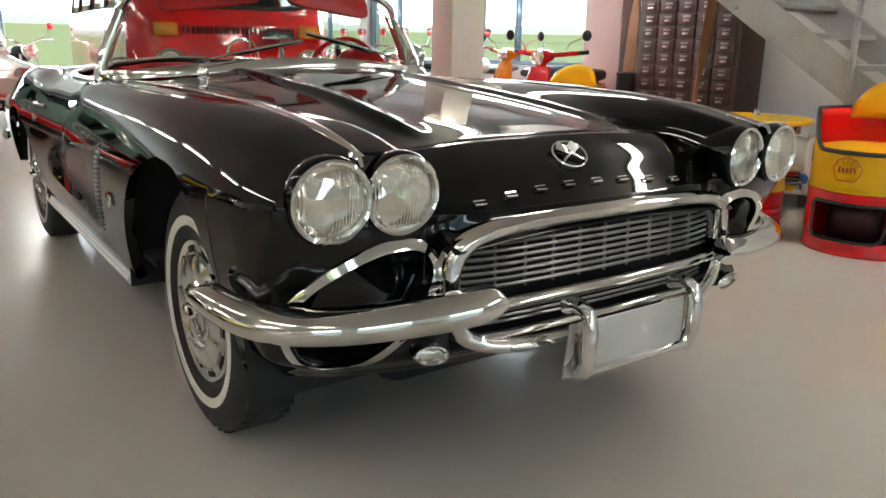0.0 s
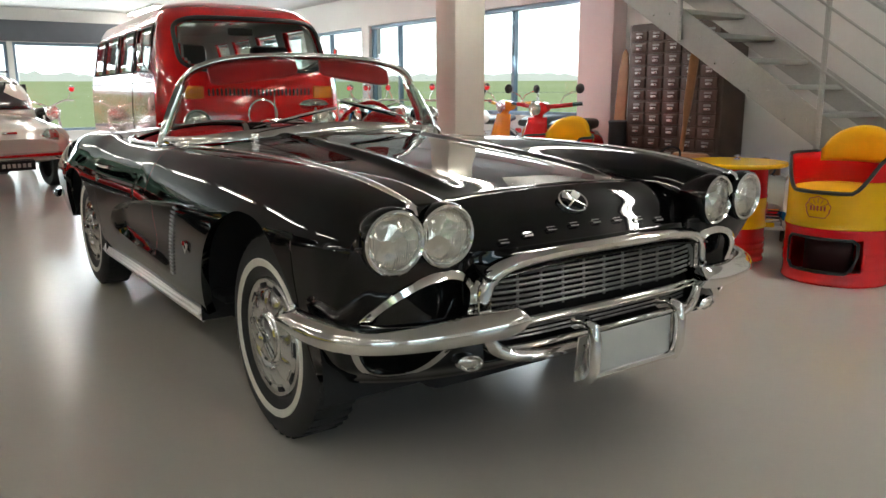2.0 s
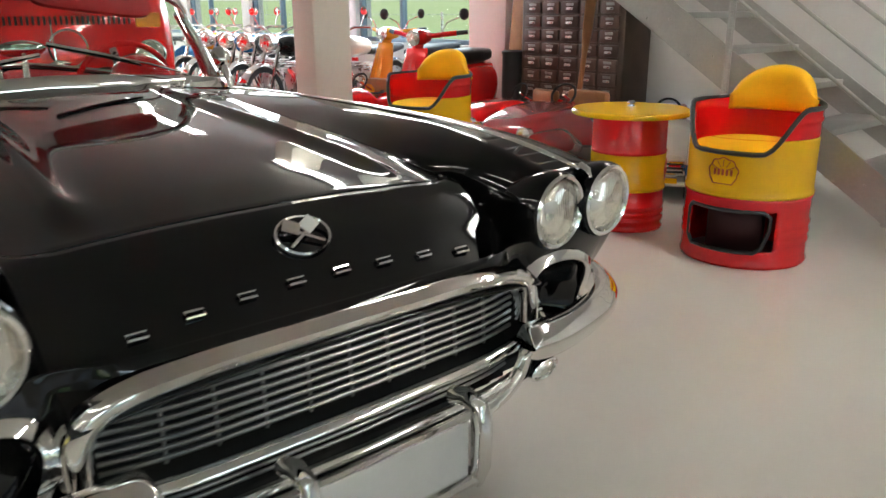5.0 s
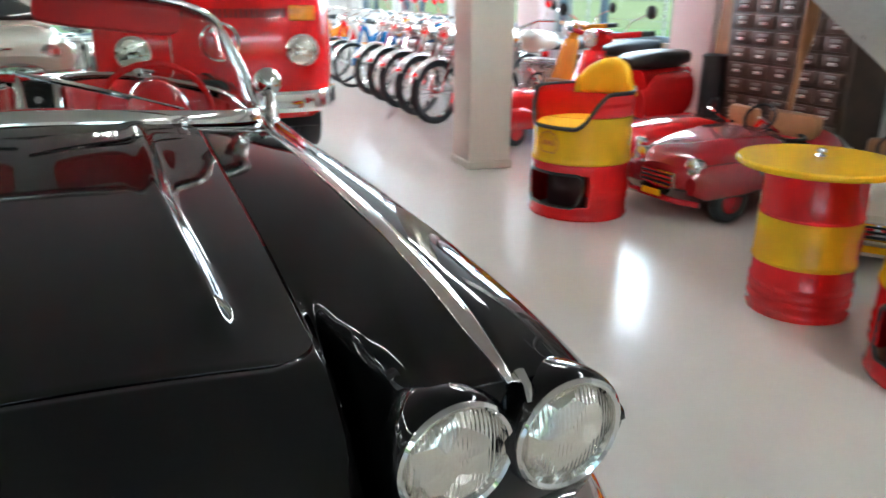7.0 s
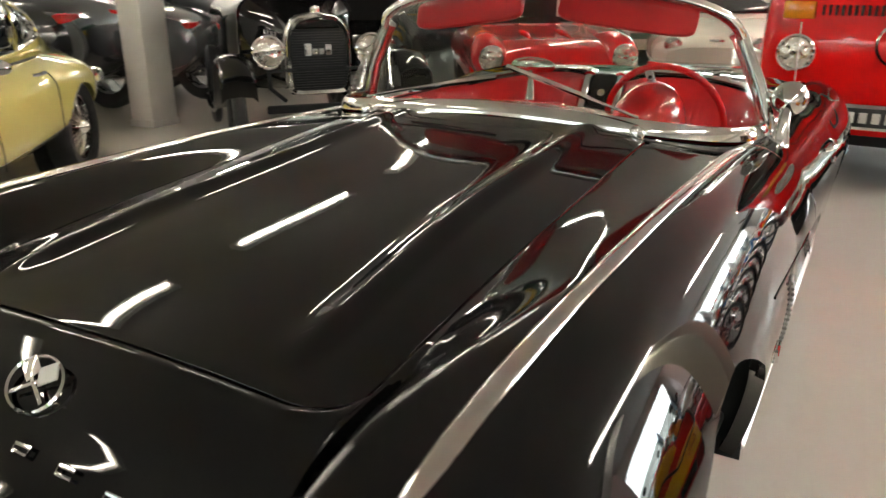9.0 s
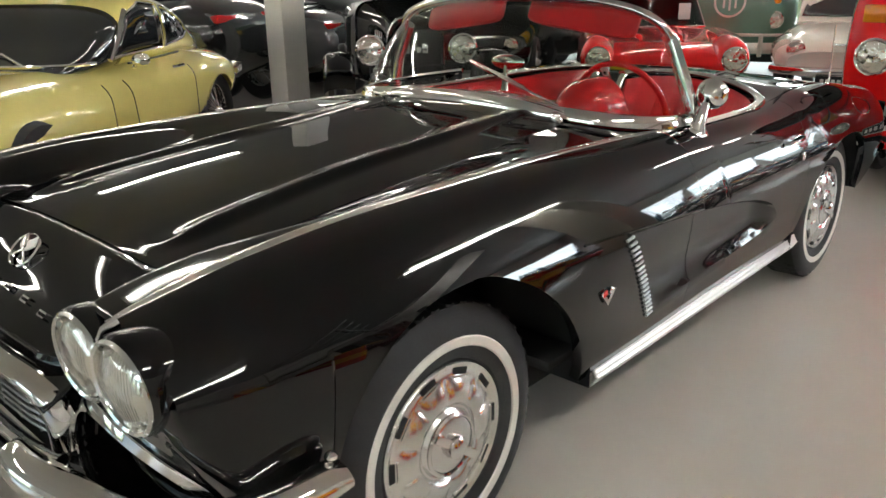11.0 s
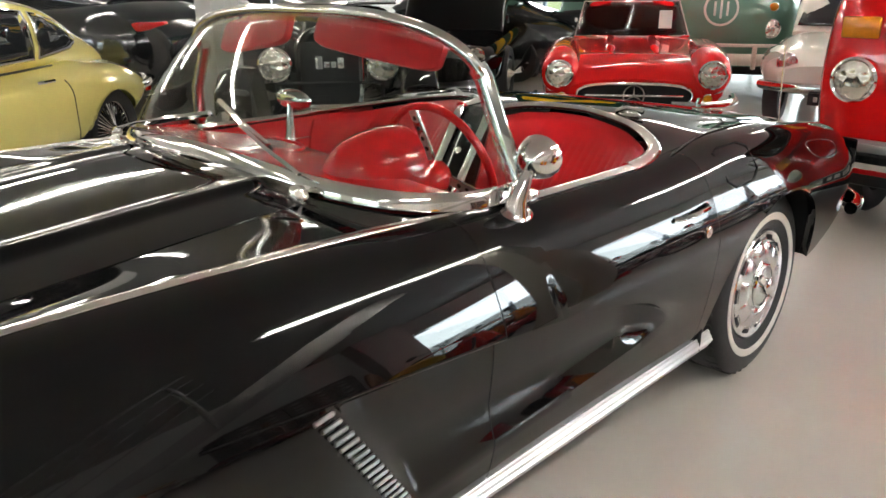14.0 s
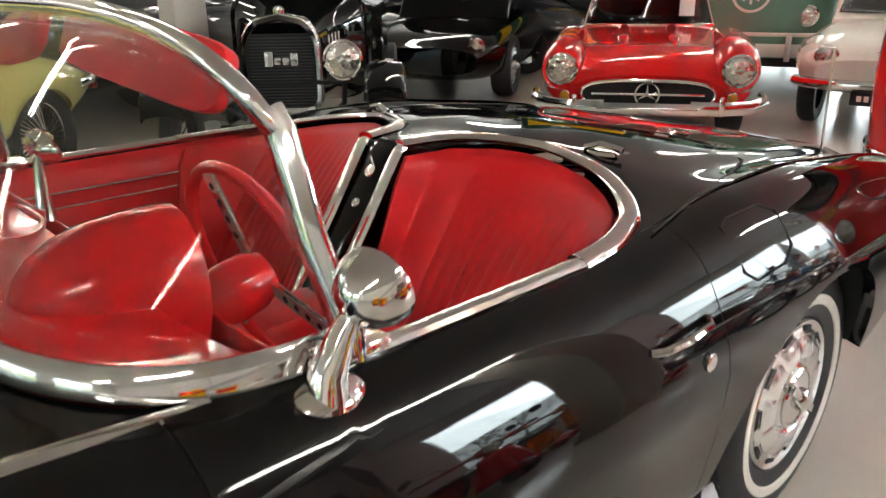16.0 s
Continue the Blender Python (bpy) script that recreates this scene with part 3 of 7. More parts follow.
def flank_part(name, y0, y1, n, parent, label=""):
    ys = sorted(set(seg(n, y0, y1) + [y0 + 0.0012, y1 - 0.0012]  + [c + r * math.cos(math.pi * i / 30) for c, r in ((0.02, 0.405), (0.02, 0.475), (2.53, 0.435), (2.53, 0.365)) for i in range(31) if y0 < c + r * math.cos(math.pi * i / 30) < y1]))
    for s in (1, -1):
        bm = grid([[(p[0] * s, p[1], p[2]) for p in flank(y)] for y in ys])
        rim = [flank(y)[-1] for y in ys]
        if y0 < 0:
            grid([[(p[0] * s, p[1], p[2]) for p in pod_side(y)] for y in seg(26, -0.665, y0)], bm=bm)
        grid([[(s * (x - d), y, z + 0.3 * d) for x, y, z in rim] for d in (0.0, 0.006, 0.03)], bm=bm)
        bmesh.ops.remove_doubles(bm, verts=bm.verts, dist=0.0002)
        bmesh.ops.dissolve_degenerate(bm, edges=bm.edges, dist=0.0001)
        yield part(name, bm, BLACK, parent, label, sharp=32)


list(flank_part("front_fender", -0.385, 1.0905, 76, car, "black front fender with wheel arch"))
doors = list(flank_part("door", 1.0935, 2.0435, 44, car, "black door with coved side panel"))
list(flank_part("rear_fender", 2.0465, 3.62, 60, car, "black rear fender with wheel arch"))

# dark rubber behind the joints of the doors
for s in (1, -1):
    for yj in (1.092, 2.045):
        strip = grid([[(s * (p[0] - 0.006), p[1], p[2] - 0.006) for p in flank(yj + d)] for d in (-0.02, 0.0, 0.02)])
        bmesh.ops.remove_doubles(strip, verts=strip.verts, dist=0.0002)
        part("door_seal", strip, DARK, car, "black rubber door seal")

# the lower front, from the wheel arch round the corner to the middle


def fascia(s, z, oval=True):
    k = sstep(0.44, 0.74, z)
    x, y = low_x(s) * (1 - k) + hi_x(s) * k, low_y(s) * (1 - k) + hi_y(s) * k
    y += (pod_y(s) - y) * sstep(0.67, 0.745, z)
    q = sstep(0.70, 0.80, s)
    x = x * (1 - q) + (outer(max(-0.69, y), z) - 0.0008) * q
    roll = sstep(0.405, 0.33, z) * (1 - sstep(0.86, 1.0, s))
    y += 0.10 * roll * (1 - 0.6 * s)
    x -= 0.05 * roll * s
    # oval nacelle under the lamps
    w = z - (0.537 - 0.028 * (s - 0.595) / 0.155)
    w /= 0.098 if w > 0 else 0.158
    u = (s - 0.595 + 0.035 * w)
    u /= 0.122 if u > 0 else 0.155
    r = math.sqrt(u * u + w * w)
    if oval and r < 1:
        dent = 0.09 * sstep(1.0, 0.72, r)
        x -= dent * 0.55
        y += dent * 0.85
    return (x, y, z)


SS, ZZ = seg(190, 0, 1.0), [0.335, 0.345, 0.36] + seg(76, 0.372, 0.748)
mouth = lambda i, j: 0.385 < ZZ[i] < 0.668 and SS[j] < 0.405 - 0.10 * max(0, (ZZ[i] - 0.58) / 0.09) ** 2
part("front_fascia", grid([[fascia(s, z) for s in SS] for z in ZZ], mirror=True, skip=lambda i, j: mouth(i, j) or (ZZ[i] > 0.695 and SS[j] < 0.475)), BLACK, car, "black lower front panel with oval nacelles", sharp=45, thick=0.004)

# rounded fronts of the headlamp pods
def pod_top(x):
    y = -0.665
    if x <= crown_x(y):
        return top_z(x, y)
    u = min(1.0, (x - crown_x(y)) / (side_x(y) - crown_x(y)))
    return crown_z(y) + (side_z(y) - crown_z(y)) * shoulder(0, u, 1)


for s in (1, -1):
    part("pod_front", grid([[(s * x, -0.664 - 0.014 * math.sin(v * 1.57), pod_top(x) + (0.69 + 0.056 * sstep(0.78, 0.846, x) - pod_top(x)) * v) for x in seg(30, 0.525, 0.846)] for v in [0, 0.02, 0.06, 0.12, 0.3, 0.6, 1]]), BLACK, car, "black front of the headlamp pod", thick=0.004)
    part("spear_tip", tube([(s * 0.680, -0.66, crown_z(-0.66) + 0.002), (s * 0.679, -0.684, crown_z(-0.66) - 0.006), (s * 0.678, -0.694, crown_z(-0.66) - 0.022)], 0.009, 8, taper=lambda t: 1.1 - 0.5 * t), CHROME, car)

# sheet between pods and nose, wheel wells, floor pan, closed against stray light
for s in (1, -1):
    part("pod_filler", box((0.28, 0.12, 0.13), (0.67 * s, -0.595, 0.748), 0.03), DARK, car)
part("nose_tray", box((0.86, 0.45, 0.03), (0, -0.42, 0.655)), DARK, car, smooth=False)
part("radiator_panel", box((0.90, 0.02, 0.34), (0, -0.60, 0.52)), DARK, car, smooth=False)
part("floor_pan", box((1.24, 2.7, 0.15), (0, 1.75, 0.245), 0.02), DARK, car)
# tray and crossmember are added to keep light from under the nose
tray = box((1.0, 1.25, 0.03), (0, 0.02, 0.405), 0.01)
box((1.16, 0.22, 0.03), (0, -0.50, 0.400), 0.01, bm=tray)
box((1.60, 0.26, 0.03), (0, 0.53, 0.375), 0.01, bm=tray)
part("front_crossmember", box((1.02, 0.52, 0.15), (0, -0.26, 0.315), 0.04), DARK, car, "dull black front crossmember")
part("undertray", tray, DARK, car, "dull black tray added to block light under the nose")
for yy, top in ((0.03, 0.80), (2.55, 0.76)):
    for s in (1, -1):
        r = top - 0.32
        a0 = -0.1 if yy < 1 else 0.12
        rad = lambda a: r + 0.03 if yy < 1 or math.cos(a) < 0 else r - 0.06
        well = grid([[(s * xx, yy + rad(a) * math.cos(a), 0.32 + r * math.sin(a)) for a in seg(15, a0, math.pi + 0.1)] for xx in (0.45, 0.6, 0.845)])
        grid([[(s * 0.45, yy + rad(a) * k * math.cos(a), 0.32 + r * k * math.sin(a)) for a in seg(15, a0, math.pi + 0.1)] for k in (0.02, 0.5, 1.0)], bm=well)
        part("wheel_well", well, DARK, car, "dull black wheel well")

# rear deck with two cockpit lobes
lobe_x = curve((0, 0.064), (0.11, 0.090), (0.24, 0.185), (0.38, 0.315), (0.52, 0.455), (0.66, 0.580), (0.80, 0.668), (0.91, 0.708), (1.0, 0.720))
lobe_y = curve((0, 1.985), (0.11, 2.095), (0.24, 2.185), (0.38, 2.232), (0.52, 2.210), (0.66, 2.135), (0.80, 2.025), (0.91, 1.905), (1.0, 1.80))


def lobe_edge(v):
    """The chrome edge round one lobe: v from 0 (middle) to 1 (at the door)."""
    x, y = lobe_x(v), lobe_y(v)
    return Vector((x, y, 0.952 - 0.075 * sstep(0.35, 0.72, x)))


def deck_z(x, y):
    x, c = abs(x), crown_x(y)
    m, e = deck_mid(y), crown_z(y)
    t = sstep(0.15, 1.0, x / c)
    return m + (e - m) * t - 0.018 * math.exp(-((x - c + 0.09) / 0.05) ** 2) * sstep(2.3, 2.7, y)


rear = bmesh.new()
LV = [lobe_edge(v) for v in seg(41)]
rows = []
for w in seg(46):
    row = [(0.0, 1.985 + (3.62 - 1.985) * w, 0)] + [(0.034, 1.985 + 1.635 * w, 0)]
    for p in LV:
        xe = p.x + (crown_x(3.6) / 0.722 * p.x - p.x) * w
        row.append((xe, p.y + (3.62 - p.y) * w, 0))
    rows.append([(x, y, deck_z(x, y) if w > 0 else deck_z(x, y) - 0.004) for x, y, _ in row])
grid(rows, mirror=True, bm=rear)
part("rear_deck", rear, BLACK, car, "black rear deck with two seat fairings", sharp=50, thick=0.005)
tail = grid([[(side_x(3.62) * math.sin(q) ** 0.8 * (1 - 0.05 * v), 3.62 + 0.05 * math.sin(math.pi * v), 0.70 - 0.34 * v + 0.02 * math.cos(q)) for q in seg(16, 0, math.pi / 2)] for v in seg(8)], mirror=True)
part("tail_panel", tail, BLACK, car, thick=0.004)

# thin dark joints of doors and lids
part("rear_lid_joint", tube([(0.735, 2.0, crown_z(2.0) + 0.0025), (0.70, 2.2, deck_z(0.70, 2.2) + 0.002), (0.655, 2.45, deck_z(0.655, 2.45) + 0.002), (0.60, 2.62, deck_z(0.6, 2.62) + 0.002), (0.45, 2.70, deck_z(0.45, 2.70) + 0.002),
                             (0, 2.74, deck_z(0, 2.74) + 0.002), (-0.45, 2.70, deck_z(0.45, 2.70) + 0.002), (-0.60, 2.62, deck_z(0.6, 2.62) + 0.002), (-0.655, 2.45, deck_z(0.655, 2.45) + 0.002), (-0.735, 2.0, crown_z(2.0) + 0.0025)], 0.0028, 6), DARK, car)

# filler door on the driver's rear fender
fl = []
for yy, q in ((2.155, 0.30), (2.155, 0.95), (2.19, 1.12), (2.30, 1.12), (2.345, 0.95), (2.345, 0.42), (2.31, 0.28), (2.19, 0.24)):
    zq = crown_z(yy) - (crown_z(yy) - side_z(yy)) * (q / 1.9) ** 1.3
    fl.append((outer(yy, zq) + 0.001, yy, zq + 0.001))
part("filler_door_joint", tube(fl, 0.0026, 6, closed=True), DARK, car)

# chrome: fender spears, rocker mouldings, vents, emblems
for s in (1, -1):
    ys = seg(60, -0.672, 1.15)
    bm = bmesh.new()
    grid([[(s * (crown_x(y) + w * (0.006 + 0.0105 * sstep(-0.70, -0.50, y))), y, crown_z(y) + 0.0035 * (1 - w * w) + 0.001 - 0.004 * sstep(0.9, 1.15, y)) for w in (-1, -0.7, -0.3, 0, 0.3, 0.7, 1)] for y in ys], bm=bm)
    part("fender_spear", bm, CHROME, car, "long chrome spear on the fender top", thick=0.004)
    part("rocker_moulding", grid([[(s * (0.846 + 0.0025 * (1 if k % 2 else 0) - 0.018 * abs(k - 5) / 5), y, 0.318 - 0.0125 * k / 2) for k in range(11)] for y in (0.572, 0.584, 1.2, 1.8, 2.165)]), RIBBED, car, "ribbed chrome rocker moulding", sharp=15, thick=0.006)
    bm = bmesh.new()
    for i in range(18):
        t = i / 17
        y, z = 0.628 + 0.198 * t, 0.698 - 0.290 * t
        xx = outer(y, z)
        tube([(s * (xx + 0.004), y - 0.020, z), (s * (xx + 0.001), y + 0.020, z + 0.003)], 0.0045, 6, bm=bm)
    part("side_vent", bm, GRILLE, car, "slanted vent of short chrome bars")
    part("cove_edge", tube([(s * (outer(y, cove_hi(y)) - 0.001), y, cove_hi(y) + 0.002) for y in seg(24, 0.42, 1.090)], 0.003, 6), BLACK, car)
    fx = [q[0] for q in flank(0.53) if q[2] <= 0.57][0]
    fm = Matrix.Translation((s * (fx + 0.003), 0.525, 0.57)) @ Euler((radians(90), 0, radians(90 * s))).to_matrix().to_4x4()
    fl = part("fender_badge", slab([(-0.035, 0.012), (0, -0.028), (0.035, 0.012), (0.026, 0.016), (0, -0.012), (-0.026, 0.016)], 0, 0.006, fm), CHROME, car, "crossed-flags chrome badge")
    part("flag", box((0.020, 0.013, 0.005), (-0.012, 0.014, 0.005), 0.001, m=fm @ Matrix.Rotation(radians(20), 4, 'Z')), ENAMEL_FLAG, fl, "small red enamel flag")
    part("flag", box((0.020, 0.013, 0.005), (0.012, 0.014, 0.005), 0.001, m=fm @ Matrix.Rotation(radians(-20), 4, 'Z')), CHROME, fl, "small chequered enamel flag")

# headlamps
for s in (1, -1):
    for hx, hy, hz in ((0.580, -0.690, 0.755), (0.742, -0.695, 0.756)):
        tilt = Matrix.Translation((s * hx, hy, hz)) @ Matrix.Rotation(radians(90 + 3), 4, 'X') @ Matrix.Rotation(radians(4 * s), 4, 'Y')
        h = part("headlamp", lathe([(0.058, -0.12), (0.078, -0.075), (0.088, -0.035), (0.0895, -0.014), (0.087, -0.002), (0.084, 0.001), (0.081, -0.004), (0.076, -0.064), (0.0, -0.066)], 40, tilt), BLACK, car, "black headlamp bucket")
        part("bezel", lathe([(0.0845, -0.008), (0.0845, 0.003), (0.080, 0.007), (0.075, 0.004), (0.072, -0.006)], 40, tilt), CHROME, h, "chrome headlamp ring")
        part("lens", lathe([(0.0735, -0.008), (0.068, -0.001), (0.055, 0.007), (0.03, 0.0125), (0.0, 0.014)], 40, tilt), LENS, h, "fluted sealed-beam lens")

# nacelle trims, parking lamps, bumpers
for s in (1, -1):
    def band(a0, a1, n, wide, lift):
        """A flat chrome band round the nacelle, its inner edge the prouder one."""
        rows = []
        for a in seg(n, a0, a1):
            ca, sa = math.cos(a), math.sin(a)
            es, ez = 0.122 if ca > 0 else 0.155, 0.098 if sa > 0 else 0.158
            reach = math.hypot(ca * es * 1.15, sa * ez)
            row = []
            for k, up in ((0.0, -0.018), (0.0, lift * 0.7), (0.10, lift), (0.9, 0.006), (1.0, 0.003), (1.0, -0.010)):
                grow = 0.97 + wide * k / reach
                x, y, z = fascia(0.595 + es * grow * ca - 0.035 * sa, 0.537 - 0.028 * ca + ez * grow * sa, False)
                row.append((s * (x + 0.5 * up), y - 0.85 * up, z))
            rows.append(row)
        return grid(rows)
    part("nacelle_trim", band(-0.22, math.pi + 0.10, 56, 0.026, 0.016), CHROME, car, "broad flat chrome arch over the nacelle", sharp=30, thick=0.002)
    part("nacelle_trim", band(-math.pi + 0.10, -0.22, 44, 0.022, 0.014), CHROME, car, "chrome arch under the bumper", sharp=30, thick=0.002)
    px, py, pz = fascia(0.45, 0.400)
    pm = Matrix.Translation((s * px, py - 0.004, pz)) @ Matrix.Rotation(radians(90), 4, 'X') @ Matrix.Rotation(radians(12 * s), 4, 'Z') @ Matrix.Diagonal((1.25, 0.62, 1, 1))
    lampo = part("parking_lamp", lathe([(0.036, 0), (0.036, 0.012), (0.031, 0.014), (0.028, 0.008)], 28, pm), CHROME, car, "oval chrome parking lamp")
    part("lens", lathe([(0.029, 0.006), (0.02, 0.012), (0, 0.015)], 28, pm), LENS, lampo)
    bx = curve((0, 0.385), (0.12, 0.44), (0.45, 0.66), (0.68, 0.80), (0.82, 0.868), (0.92, 0.897), (1.0, 0.905))
    by = curve((0, -0.772), (0.12, -0.775), (0.45, -0.728), (0.68, -0.655), (0.82, -0.575), (0.92, -0.49), (1.0, -0.40))
    bz = curve((0, 0.522), (0.4, 0.508), (0.7, 0.502), (1.0, 0.520))
    hh = curve((0, 0.010), (0.008, 0.022), (0.025, 0.032), (0.06, 0.039), (0.15, 0.041), (0.6, 0.038), (0.85, 0.037), (0.97, 0.033), (1.0, 0.024))
    rows = []
    for v in [0.5 - 0.5 * math.cos(math.pi * i / 50) for i in range(51)]:
        x, y, z, h = bx(v), by(v), bz(v), hh(v)
        d = 0.01
        tx, ty = bx(min(1, v + d)) - bx(max(0, v - d)), by(min(1, v + d)) - by(max(0, v - d))
        L = math.hypot(tx, ty)
        nx, ny = ty / L, -tx / L
        rows.append([(s * (x + nx * q * 1.0), y + ny * q, z + w * h) for w, q in ((-1, -0.012), (-1.0, 0.006), (-0.8, 0.024), (-0.35, 0.036), (0.1, 0.038), (0.5, 0.030), (0.85, 0.014), (1.0, -0.006), (0.95, -0.02), (0, -0.022), (-0.9, -0.02))])
    part("front_bumper", grid(rows, close=True), CHROME, car, "chrome half bumper wrapping the front corner", sharp=60)
    part("bumper_bolt", lathe([(0.012, 0), (0.012, 0.006), (0.006, 0.011), (0, 0.012)], 14, Matrix.Translation((s * 0.895, -0.415, 0.556))), CHROME, car)

# grille mouth
def mouth_edge(a, gx=0.47, gz=0.145, e=0.55):
    ca, sa = math.cos(a), math.sin(a)
    return (gx * abs(ca) ** 0.42 * (1 if ca > 0 else -1), gz * abs(sa) ** e * (1 if sa > 0 else -1))


gy = curve((0, -0.752), (0.3, -0.745), (0.42, -0.725), (0.5, -0.70))
rows = []
for a in seg(60, -0.0, math.pi):
    x, w = mouth_edge(a)
    z = 0.535 + w
    rows.append([(x * k, gy(abs(x * k)) + dy, 0.535 + (z - 0.535) * kz) for k, kz, dy in ((1.045, 1.10, 0.02), (1.045, 1.10, -0.004), (1.02, 1.04, -0.018), (0.985, 0.95, -0.016), (0.955, 0.86, 0.0), (0.945, 0.84, 0.05))])
part("grille_surround", grid(rows), CHROME, car, "broad chrome surround of the grille", sharp=60)
rows = []
for a in seg(50, math.pi + 0.12, 2 * math.pi - 0.12):
    x, w = mouth_edge(a, 0.47, 0.155)
    z = 0.535 + w
    rows.append([(x * k, gy(abs(x * k)) + dy, 0.535 + (z - 0.535) * kz) for k, kz, dy in ((1.03, 1.09, 0.02), (1.03, 1.09, -0.002), (1.0, 1.02, -0.014), (0.965, 0.93, -0.01), (0.95, 0.88, 0.01))])
part("grille_surround", grid(rows), CHROME, car, "lower chrome lip of the grille", sharp=60)
# near-black sheet in place of the shade behind the bars
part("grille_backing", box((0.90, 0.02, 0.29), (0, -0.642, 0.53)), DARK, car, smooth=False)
for i in range(8):
    z = 0.525 + 0.0165 * i
    part("grille_bar", tube([(x, gy(abs(x)) + 0.038, z) for x in seg(15, -0.435, 0.435)], 0.0042, 6), GRILLE, car)
for i in range(9):
    x = -0.34 + 0.085 * i
    part("grille_upright", tube([(x, gy(abs(x)) + 0.040, 0.515), (x, gy(abs(x)) + 0.046, 0.648)], 0.0038, 6), GRILLE, car)
for z, r, w in ((0.492, 0.017, 0.44), (0.418, 0.012, 0.42)):
    part("grille_crossbar", tube([(x, gy(abs(x)) + 0.012, z) for x in seg(17, -w, w)], r, 10, flat=0.8), CHROME, car, "chrome grille crossbar")
for i in range(4):
    part("grille_bar", tube([(x, gy(abs(x)) + 0.04, 0.437 + 0.013 * i) for x in seg(15, -0.42, 0.42)], 0.0035, 6), GRILLE, car)

# number plate and its guards
plate = part("number_plate", box((0.335, 0.006, 0.125), (0.015, -0.822, 0.380), 0.002), PLATE, car, "blank white plate in a chrome frame")
part("plate_frame", tube([(-0.165, -0.832, 0.318), (0.195, -0.832, 0.318)], 0.012, 8), CHROME, plate)
for x in (-0.172, 0.202):
    part("guard", tube([(x, -0.76, 0.465), (x, -0.80, 0.478), (x, -0.835, 0.466), (x, -0.845, 0.43), (x, -0.842, 0.35), (x, -0.825, 0.312), (x, -0.79, 0.302)], 0.018, 10, flat=1.1), CHROME, plate, "rounded chrome bumper guard")
    part("guard_wing", slab([(-0.05 if x < 0 else 0.0, 0.0), (0.0 if x < 0 else 0.05, 0.0), (0.0 if x < 0 else 0.035, 0.13), (-0.035 if x < 0 else 0.0, 0.13)], 0, 0.004, Matrix.Translation((x, -0.81, 0.31)) @ Matrix.Rotation(radians(90), 4, 'X')), SATIN, plate)

# nose badge and lettering
em = Matrix.Translation((0.006, -0.560, 0.7835)) @ Matrix.Rotation(radians(43), 4, 'X')
badge = part("nose_badge", lathe([(0.052, 0), (0.052, 0.004), (0.049, 0.007), (0.046, 0.004)], 40, em @ Matrix.Diagonal((1.12, 0.85, 1, 1))), CHROME, car, "oval chrome badge with crossed flags")
for a in (32, -32):
    part("flag", box((0.085, 0.006, 0.004), (0, 0, 0.005), 0.001, m=em @ Matrix.Rotation(radians(a), 4, 'Z')), CHROME, badge)
    part("flag", box((0.034, 0.028, 0.004), (0.026 if a > 0 else -0.026, 0.006, 0.006), 0.001, m=em @ Matrix.Rotation(radians(a), 4, 'Z')), PLATE if a > 0 else CHROME, badge)
for i in range(8):
    x = -0.338 + 0.0965 * i
    y = -0.618 - 0.012 * (abs(x) / 0.34) ** 2
    z = hood_z(x, y)
    lm = Matrix.Translation((x, y - 0.004, z + 0.005)) @ Matrix.Rotation(radians(42), 4, 'X')
    part("nose_bar", tube([lm @ Vector(q) for q in ((0.016, 0.0055, 0), (-0.016, 0.0055, 0), (-0.016, -0.0055, 0), (0.016, -0.0055, 0))], 0.0026, 6, closed=i % 3 == 1), CHROME, car, "small chrome bar in a row")

